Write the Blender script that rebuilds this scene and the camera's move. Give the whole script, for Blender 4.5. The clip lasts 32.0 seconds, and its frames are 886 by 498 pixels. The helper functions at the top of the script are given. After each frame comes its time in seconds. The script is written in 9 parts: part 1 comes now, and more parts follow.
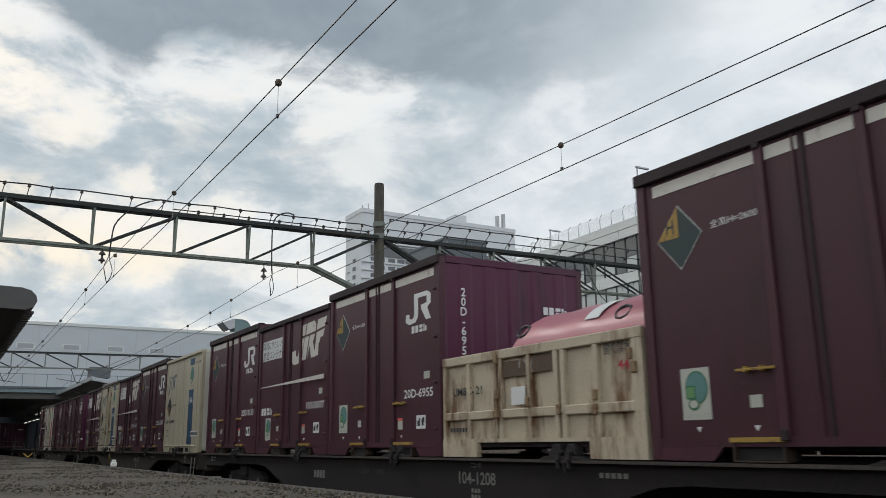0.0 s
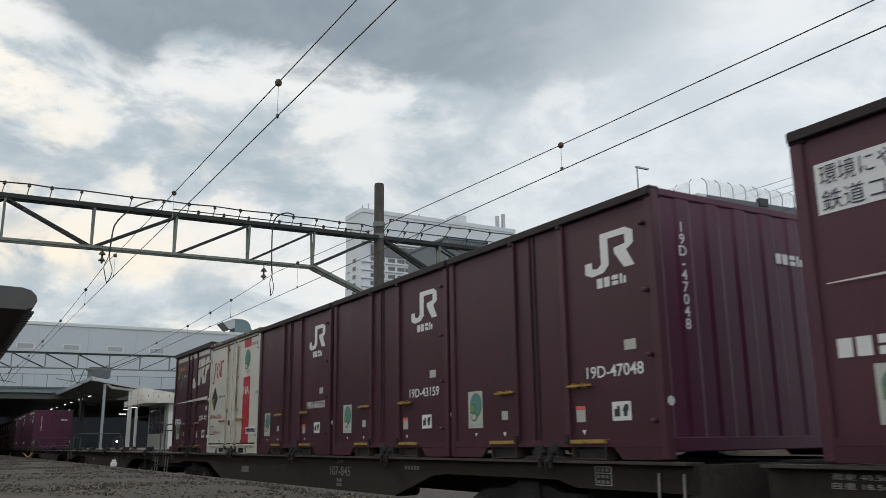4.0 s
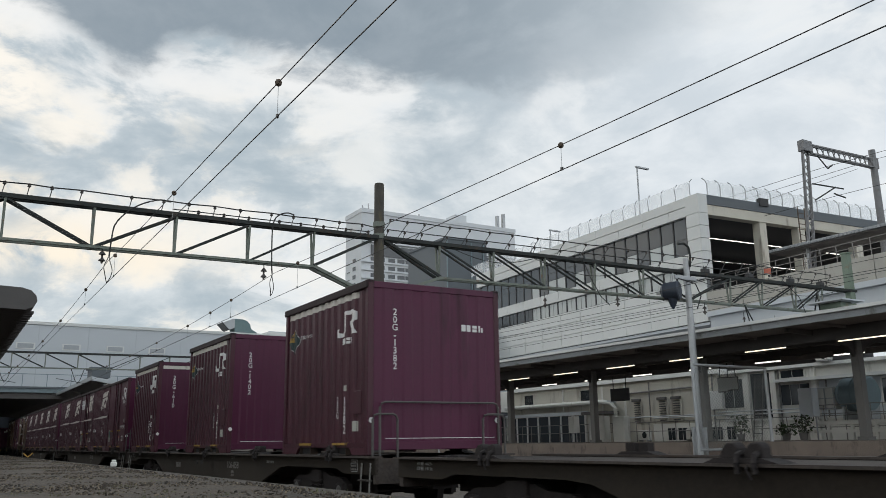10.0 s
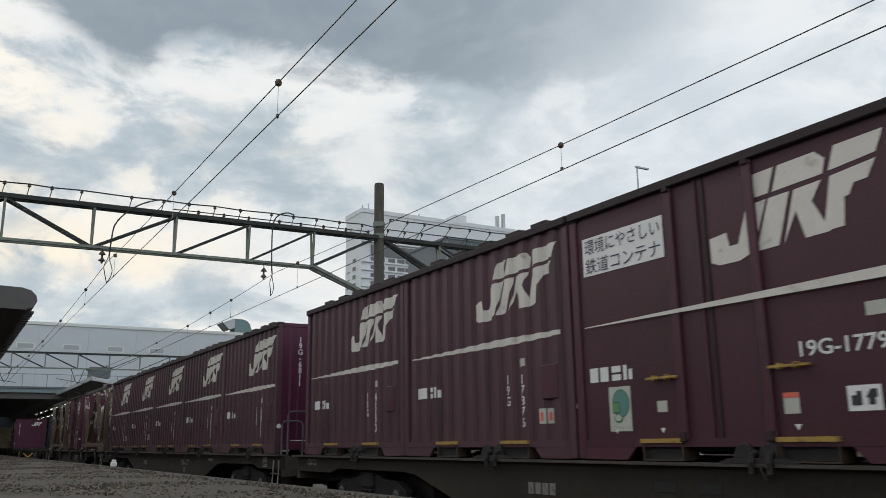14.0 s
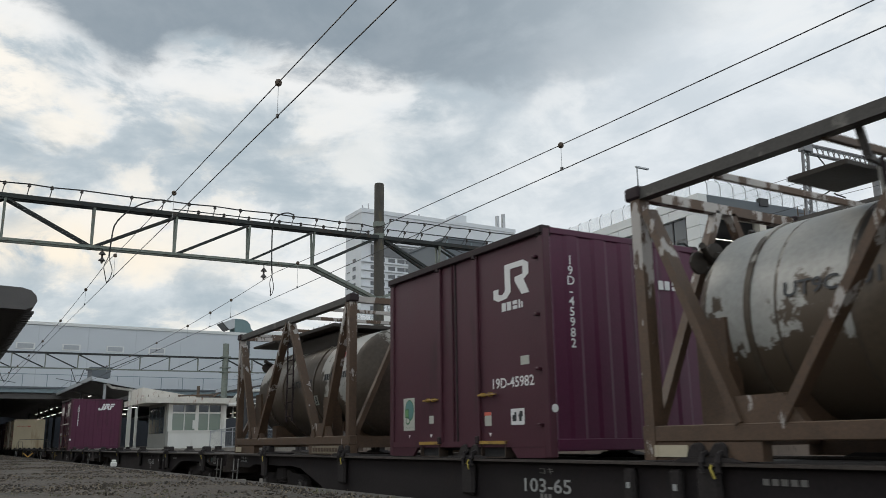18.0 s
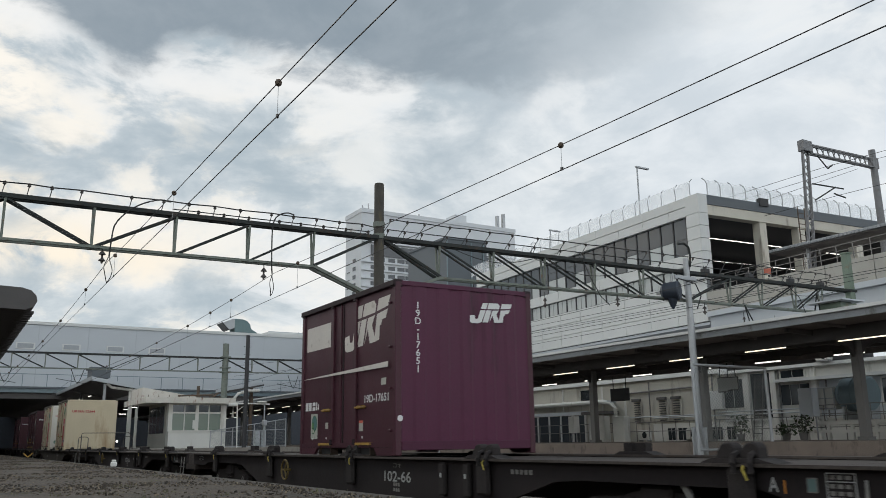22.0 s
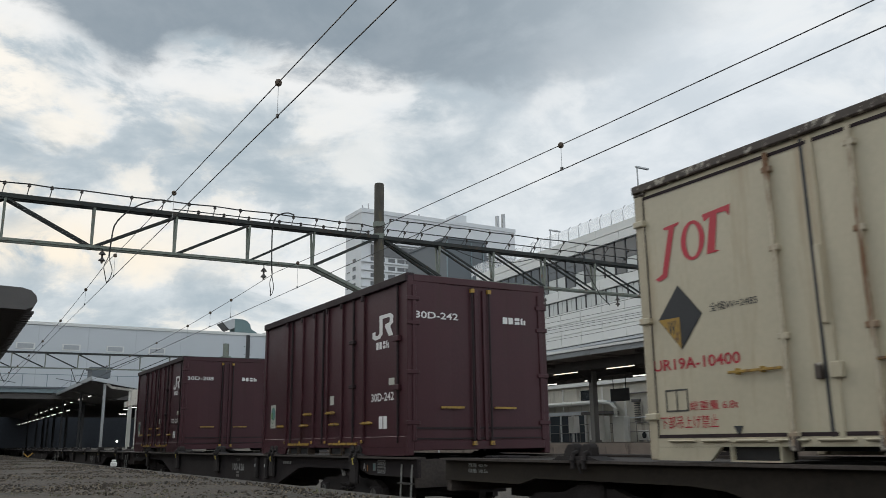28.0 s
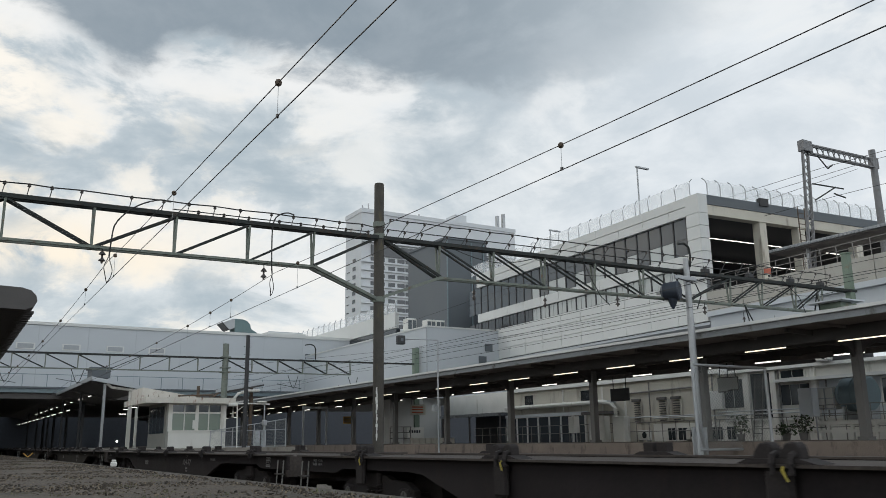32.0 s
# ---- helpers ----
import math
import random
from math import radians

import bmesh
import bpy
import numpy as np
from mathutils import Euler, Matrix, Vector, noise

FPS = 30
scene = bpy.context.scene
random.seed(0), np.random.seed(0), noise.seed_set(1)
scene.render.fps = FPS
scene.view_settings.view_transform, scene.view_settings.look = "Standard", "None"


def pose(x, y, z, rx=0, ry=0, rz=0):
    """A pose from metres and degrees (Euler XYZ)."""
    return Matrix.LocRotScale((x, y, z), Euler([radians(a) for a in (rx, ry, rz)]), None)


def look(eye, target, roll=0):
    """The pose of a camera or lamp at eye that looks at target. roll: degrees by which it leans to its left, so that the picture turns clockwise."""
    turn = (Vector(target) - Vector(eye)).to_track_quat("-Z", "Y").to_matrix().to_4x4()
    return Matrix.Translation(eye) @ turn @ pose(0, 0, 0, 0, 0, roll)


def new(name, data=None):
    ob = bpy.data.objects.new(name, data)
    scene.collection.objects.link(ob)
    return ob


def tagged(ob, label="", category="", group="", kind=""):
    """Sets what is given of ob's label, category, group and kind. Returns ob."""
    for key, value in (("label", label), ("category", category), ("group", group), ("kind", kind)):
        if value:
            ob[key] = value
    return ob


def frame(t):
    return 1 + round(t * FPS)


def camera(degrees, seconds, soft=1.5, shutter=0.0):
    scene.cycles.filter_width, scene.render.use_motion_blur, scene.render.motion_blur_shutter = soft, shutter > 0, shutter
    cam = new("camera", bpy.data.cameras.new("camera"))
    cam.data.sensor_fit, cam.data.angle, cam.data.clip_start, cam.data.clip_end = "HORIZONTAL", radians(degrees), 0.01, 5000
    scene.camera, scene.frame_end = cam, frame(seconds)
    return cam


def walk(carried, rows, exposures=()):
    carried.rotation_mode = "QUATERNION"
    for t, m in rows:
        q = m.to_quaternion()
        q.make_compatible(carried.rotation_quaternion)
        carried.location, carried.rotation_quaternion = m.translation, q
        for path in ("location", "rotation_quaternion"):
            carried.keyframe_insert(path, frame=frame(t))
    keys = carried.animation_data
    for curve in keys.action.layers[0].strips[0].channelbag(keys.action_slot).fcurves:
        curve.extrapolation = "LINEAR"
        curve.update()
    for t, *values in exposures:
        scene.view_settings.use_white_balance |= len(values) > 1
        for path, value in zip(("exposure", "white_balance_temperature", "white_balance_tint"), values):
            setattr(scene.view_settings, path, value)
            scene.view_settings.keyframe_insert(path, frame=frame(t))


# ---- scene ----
# camera: stands still on the platform, just above its surface
EYE = (0.0, 0.0, 1.2)
cam = camera(56.1, 32.0, 0.7, 0.1)
HOLD = pose(*EYE, 103.035, 0, -30.79) @ pose(0, 0, 0, 0, 0, -0.77)
walk(cam, [(0.0, HOLD), (32.0, HOLD)], [(0.0, 0.0), (32.0, 0.0)])

# ---- daylight: broken overcast, the sun behind cloud ahead on the left ----
SUN_AZ, SUN_EL = radians(-22.0), radians(38.0)
world = bpy.data.worlds.new("overcast_sky")
scene.world = world
world.use_nodes = True


def sky_nodes(nt):
    n, l = nt.nodes, nt.links
    n.clear()

    def m(op, a, b=0.0, c=0.0):
        node = n.new("ShaderNodeMath")
        node.operation = op
        for i, val in enumerate((a, b, c)):
            if isinstance(val, (int, float)):
                node.inputs[i].default_value = val
            else:
                l.new(val, node.inputs[i])
        return node.outputs[0]

    co = n.new("ShaderNodeTexCoord")
    sep = n.new("ShaderNodeSeparateXYZ")
    l.new(co.outputs["Generated"], sep.inputs[0])
    x, y, z = sep.outputs
    az = m("ARCTAN2", x, y)
    el = m("ARCSINE", m("MINIMUM", m("MAXIMUM", z, -0.999), 0.999))
    com = n.new("ShaderNodeCombineXYZ")
    l.new(m("MULTIPLY", az, 1.0), com.inputs[0])
    l.new(m("MULTIPLY", el, 1.8), com.inputs[1])

    def fbm(scale, detail, rough, dist, off):
        mp = n.new("ShaderNodeMapping")
        mp.inputs["Location"].default_value = off
        l.new(com.outputs[0], mp.inputs[0])
        t = n.new("ShaderNodeTexNoise")
        for k, v in (("Scale", scale), ("Detail", detail), ("Roughness", rough), ("Distortion", dist)):
            t.inputs[k].default_value = v
        l.new(mp.outputs[0], t.inputs["Vector"])
        return t.outputs["Fac"]

    def mixed(fac, ca, cb, blend="MIX"):
        node = n.new("ShaderNodeMix")
        node.data_type, node.blend_type = "RGBA", blend
        for key, c in (("A", ca), ("B", cb)):
            if isinstance(c, tuple):
                node.inputs[key].default_value = (*c, 1)
            else:
                l.new(c, node.inputs[key])
        if isinstance(fac, (int, float)):
            node.inputs[0].default_value = fac
        else:
            l.new(fac, node.inputs[0])
        return node.outputs["Result"]

    def step(val, lo, hi):
        node = n.new("ShaderNodeMapRange")
        node.interpolation_type = "SMOOTHSTEP"
        node.inputs["From Min"].default_value, node.inputs["From Max"].default_value = lo, hi
        l.new(val, node.inputs["Value"])
        return node.outputs["Result"]

    # wind-torn edges: every form below is drawn through a warped pair of angles
    big = fbm(3.0, 6.0, 0.55, 0.2, (3.1, 1.7, 0.0))
    mid = fbm(6.5, 9.0, 0.60, 0.3, (1.3, 5.2, 0.0))
    puff = fbm(4.6, 9.0, 0.58, 0.5, (8.8, 0.4, 0.0))
    fine = fbm(15.0, 6.0, 0.62, 0.4, (4.4, 2.6, 0.0))
    wisp = m("ADD", m("MULTIPLY", m("SUBTRACT", mid, 0.5), 0.30), m("MULTIPLY", m("SUBTRACT", fine, 0.5), 0.09))
    wa = m("ADD", az, m("MULTIPLY", m("SUBTRACT", big, 0.5), 0.16))
    we = m("ADD", el, m("MULTIPLY", m("SUBTRACT", puff, 0.5), 0.10))

    def along(stops):
        """A height that follows the azimuth from 0 to 1.2 radians."""
        node = n.new("ShaderNodeValToRGB")
        node.color_ramp.interpolation = "B_SPLINE"
        el_ = node.color_ramp.elements
        while len(el_) < len(stops):
            el_.new(0.5)
        for e_, (p_, v_) in zip(el_, stops):
            e_.position, e_.color = p_ / 1.2, (v_, v_, v_, 1)
        l.new(m("DIVIDE", az, 1.2), node.inputs[0])
        return node.outputs[0]

    def patch(a0, e0, ra, re):
        """A soft bright or dark place in the cloud cover."""
        da, de = m("DIVIDE", m("SUBTRACT", wa, a0), ra), m("DIVIDE", m("SUBTRACT", we, e0), re)
        return m("POWER", 2.718, m("MULTIPLY", m("ADD", m("MULTIPLY", da, da), m("MULTIPLY", de, de)), -1.0))

    def amount(val, k):
        return m("MINIMUM", m("MULTIPLY", val, k), 1.0)

    west = m("SUBTRACT", 1.0, step(az, 0.40, 0.90))
    # thin pale overcast with grey drifts, flatter and milkier away from the sun
    tex = m("ADD", m("MULTIPLY", mid, 0.55), m("MULTIPLY", puff, 0.45))
    col = mixed(step(tex, 0.38, 0.60), mixed(west, (0.63, 0.69, 0.74), (0.42, 0.495, 0.545)), mixed(west, (0.78, 0.825, 0.86), (0.75, 0.79, 0.805)))
    col = mixed(m("MULTIPLY", step(puff, 0.52, 0.64), 0.75), col, (0.84, 0.865, 0.875))
    # cream light in the gaps towards the hidden sun
    sunny = m("MULTIPLY", m("SUBTRACT", 1.0, step(az, 0.05, 0.62)), step(m("ADD", tex, m("MULTIPLY", m("SUBTRACT", fine, 0.5), 0.4)), 0.47, 0.60))
    col = mixed(m("MULTIPLY", sunny, 0.85), col, (0.96, 0.905, 0.805))
    for a0, e0, ra, re, k in ((0.03, 0.385, 0.07, 0.045, 1.3), (0.20, 0.305, 0.07, 0.020, 0.8), (0.08, 0.255, 0.11, 0.022, 0.7)):
        f = m("MULTIPLY", patch(a0, e0, ra, re), step(m("ADD", mid, m("MULTIPLY", m("SUBTRACT", fine, 0.5), 0.7)), 0.40, 0.58))
        col = mixed(amount(f, k), col, (0.96, 0.915, 0.83))
    for a0, e0, ra, re, k in ((0.10, 0.212, 0.13, 0.026, 1.1), (0.02, 0.275, 0.06, 0.014, 0.9)):
        f = m("MULTIPLY", patch(a0, e0, ra, re), step(m("ADD", puff, m("MULTIPLY", m("SUBTRACT", fine, 0.5), 0.7)), 0.32, 0.50))
        col = mixed(amount(f, k), col, (0.98, 0.885, 0.735))
    # low grey drifts
    for a0, e0, ra, re, k in ((0.05, 0.322, 0.13, 0.022, 1.0), (0.29, 0.352, 0.09, 0.020, 0.75), (0.12, 0.41, 0.03, 0.014, 0.6), (0.62, 0.345, 0.05, 0.016, 0.35)):
        f = m("MULTIPLY", patch(a0, e0, ra, re), step(m("ADD", m("SUBTRACT", 1.0, puff), m("MULTIPLY", m("SUBTRACT", fine, 0.5), 0.5)), 0.36, 0.56))
        col = mixed(amount(f, k), col, (0.40, 0.475, 0.525))
    # the heavy slate bank across the top with a white lining under its ragged edge
    raw = m("ADD", m("SUBTRACT", el, along(((0.0, 0.50), (0.058, 0.468), (0.10, 0.435), (0.135, 0.412), (0.165, 0.408), (0.19, 0.44), (0.264, 0.452), (0.32, 0.437), (0.435, 0.434), (0.54, 0.412), (0.63, 0.385), (0.73, 0.410), (0.81, 0.435), (0.88, 0.47), (0.95, 0.53), (1.2, 0.56)))), m("MULTIPLY", wisp, 0.42))
    lining = m("MULTIPLY", m("MULTIPLY", step(raw, -0.075, -0.012), m("SUBTRACT", 1.0, step(az, 0.42, 0.62))), step(mid, 0.36, 0.54))
    col = mixed(m("MULTIPLY", lining, 0.85), col, (0.86, 0.87, 0.865))
    slate = mixed(step(az, 0.50, 0.86), (0.250, 0.305, 0.352), (0.44, 0.50, 0.545))
    slate = mixed(m("MULTIPLY", step(tex, 0.42, 0.62), 0.45), slate, mixed(west, (0.60, 0.655, 0.70), (0.36, 0.42, 0.47)))
    body = m("ADD", m("MULTIPLY", step(raw, -0.012, 0.022), west), m("MULTIPLY", step(raw, -0.04, 0.075), m("SUBTRACT", 1.0, west)))
    col = mixed(m("MULTIPLY", body, 0.95), col, slate)
    # the cloud is thinner and brighter away from the bank, behind the platform
    away = m("SUBTRACT", 0.45, m("ADD", m("MULTIPLY", x, 0.512), m("MULTIPLY", y, 0.859)))
    gain = m("ADD", 1.0, m("MULTIPLY", m("MINIMUM", m("MAXIMUM", m("DIVIDE", away, 1.2), 0.0), 1.0), SKY_BEHIND))
    com2 = n.new("ShaderNodeCombineXYZ")
    for i in range(3):
        l.new(gain, com2.inputs[i])
    total = mixed(1.0, col, com2.outputs[0], "MULTIPLY")
    sky = n.new("ShaderNodeTexSky")
    sky.sky_type, sky.sun_disc, sky.sun_elevation, sky.sun_rotation = "NISHITA", False, SUN_EL, SUN_AZ
    back = n.new("ShaderNodeBackground")
    back.inputs[1].default_value = 0.004
    l.new(sky.outputs[0], back.inputs[0])
    cloud = n.new("ShaderNodeBackground")
    cloud.inputs[1].default_value = SKY_GAIN
    l.new(total, cloud.inputs[0])
    both = n.new("ShaderNodeAddShader")
    l.new(back.outputs[0], both.inputs[0])
    l.new(cloud.outputs[0], both.inputs[1])
    out = n.new("ShaderNodeOutputWorld")
    l.new(both.outputs[0], out.inputs[0])


SKY_GAIN, SKY_BEHIND = 1.0, 0.92
sky_nodes(world.node_tree)
sun = new("sun", bpy.data.lights.new("sun", "SUN"))
sun.data.energy, sun.data.angle, sun.data.color = 0.8, radians(14), (1.0, 0.95, 0.88)
sun.matrix_basis = look((0, 0, 0), (-math.sin(SUN_AZ) * math.cos(SUN_EL), -math.cos(SUN_AZ) * math.cos(SUN_EL), -math.sin(SUN_EL)))


# ---- materials ----
def mat(name, color, rough=0.6, metal=0.0, var=0.12, scale=3.0, grain=40.0, bump=0.15, stain=None, stain_amt=0.0, stain_scale=2.0, spec=0.5, rand=0.0, streak=1.0, edge=0.14, high=None):
    """A procedural surface: base colour broken up at two scales, fine relief, optional stains; streak stretches the stains downwards; high = (height, gain) lets them gather above or, with a negative gain, below a height."""
    ma = bpy.data.materials.new(name)
    ma.use_nodes = True
    n, l = ma.node_tree.nodes, ma.node_tree.links
    b = n["Principled BSDF"]
    co = n.new("ShaderNodeTexCoord")
    big, small = n.new("ShaderNodeTexNoise"), n.new("ShaderNodeTexNoise")
    for t, s, d in ((big, scale, 4.0), (small, grain, 3.0)):
        t.inputs["Scale"].default_value, t.inputs["Detail"].default_value = s, d
        l.new(co.outputs["Object"], t.inputs["Vector"])
    ad = n.new("ShaderNodeMath")
    ad.operation = "ADD"
    l.new(big.outputs["Fac"], ad.inputs[0])
    l.new(small.outputs["Fac"], ad.inputs[1])
    mr = n.new("ShaderNodeMapRange")
    mr.inputs["From Min"].default_value, mr.inputs["From Max"].default_value = 0.6, 1.4
    mr.inputs["To Min"].default_value, mr.inputs["To Max"].default_value = 1 - var, 1 + var
    l.new(ad.outputs[0], mr.inputs["Value"])
    fac = mr.outputs["Result"]
    if rand:
        oi = n.new("ShaderNodeObjectInfo")
        rr = n.new("ShaderNodeMapRange")
        rr.inputs["To Min"].default_value, rr.inputs["To Max"].default_value = 1 - rand, 1 + rand
        l.new(oi.outputs["Random"], rr.inputs["Value"])
        mu = n.new("ShaderNodeMath")
        mu.operation = "MULTIPLY"
        l.new(fac, mu.inputs[0])
        l.new(rr.outputs["Result"], mu.inputs[1])
        fac = mu.outputs[0]
    sc = n.new("ShaderNodeVectorMath")
    sc.operation = "SCALE"
    sc.inputs[0].default_value = color
    l.new(fac, sc.inputs["Scale"])
    col = sc.outputs[0]
    if stain:
        mp = n.new("ShaderNodeMapping")
        mp.inputs["Scale"].default_value = (1, 1, 1 / streak)
        l.new(co.outputs["Object"], mp.inputs[0])
        st = n.new("ShaderNodeTexNoise")
        st.inputs["Scale"].default_value, st.inputs["Detail"].default_value, st.inputs["Roughness"].default_value = stain_scale, 7.0, 0.65
        l.new(mp.outputs[0], st.inputs["Vector"])
        sr = n.new("ShaderNodeMapRange")
        lo = 0.68 - 0.3 * stain_amt
        sr.inputs["From Min"].default_value, sr.inputs["From Max"].default_value = lo, lo + edge
        val = st.outputs["Fac"]
        if high:
            sp = n.new("ShaderNodeSeparateXYZ")
            l.new(co.outputs["Object"], sp.inputs[0])
            hz = n.new("ShaderNodeMath")
            hz.operation = "MULTIPLY_ADD"
            l.new(sp.outputs["Z"], hz.inputs[0])
            hz.inputs[1].default_value, hz.inputs[2].default_value = high[1], -high[0] * high[1]
            hs_ = n.new("ShaderNodeMath")
            hs_.operation = "ADD"
            l.new(hz.outputs[0], hs_.inputs[0])
            l.new(val, hs_.inputs[1])
            val = hs_.outputs[0]
        l.new(val, sr.inputs["Value"])
        mx = n.new("ShaderNodeMix")
        mx.data_type = "RGBA"
        mx.inputs["B"].default_value = (*stain, 1)
        l.new(sr.outputs["Result"], mx.inputs[0])
        l.new(col, mx.inputs["A"])
        col = mx.outputs["Result"]
    l.new(col, b.inputs["Base Color"])
    rm = n.new("ShaderNodeMapRange")
    rm.inputs["From Min"].default_value, rm.inputs["From Max"].default_value = 0.6, 1.4
    rm.inputs["To Min"].default_value, rm.inputs["To Max"].default_value = max(rough - 0.12, 0.05), min(rough + 0.12, 1)
    l.new(ad.outputs[0], rm.inputs["Value"])
    l.new(rm.outputs["Result"], b.inputs["Roughness"])
    b.inputs["Metallic"].default_value = metal
    b.inputs["Specular IOR Level"].default_value = spec
    if bump:
        bp = n.new("ShaderNodeBump")
        bp.inputs["Strength"].default_value, bp.inputs["Distance"].default_value = bump, 0.02
        l.new(ad.outputs[0], bp.inputs["Height"])
        l.new(bp.outputs["Normal"], b.inputs["Normal"])
    return ma


def glow_mat(name, color, strength):
    ma = bpy.data.materials.new(name)
    ma.use_nodes = True
    b = ma.node_tree.nodes["Principled BSDF"]
    b.inputs["Base Color"].default_value = (*color, 1)
    b.inputs["Emission Color"].default_value = (*color, 1)
    b.inputs["Emission Strength"].default_value = strength
    return ma


def glass_mat(name, color, rough=0.08, alpha=1.0):
    ma = bpy.data.materials.new(name)
    ma.use_nodes = True
    b = ma.node_tree.nodes["Principled BSDF"]
    b.inputs["Base Color"].default_value = (*color, 1)
    b.inputs["Roughness"].default_value = rough
    b.inputs["Specular IOR Level"].default_value = 0.8
    b.inputs["Alpha"].default_value = alpha
    return ma


def strewn(name, color, spread):
    """Loose pieces, each with its own shade."""
    ma = bpy.data.materials.new(name)
    ma.use_nodes = True
    n, l = ma.node_tree.nodes, ma.node_tree.links
    geo, rr, sc = n.new("ShaderNodeNewGeometry"), n.new("ShaderNodeMapRange"), n.new("ShaderNodeVectorMath")
    rr.inputs["To Min"].default_value, rr.inputs["To Max"].default_value = 1 - spread, 1 + spread
    sc.operation = "SCALE"
    sc.inputs[0].default_value = color
    l.new(geo.outputs["Random Per Island"], rr.inputs["Value"])
    l.new(rr.outputs["Result"], sc.inputs["Scale"])
    l.new(sc.outputs[0], n["Principled BSDF"].inputs["Base Color"])
    n["Principled BSDF"].inputs["Roughness"].default_value = 0.95
    return ma


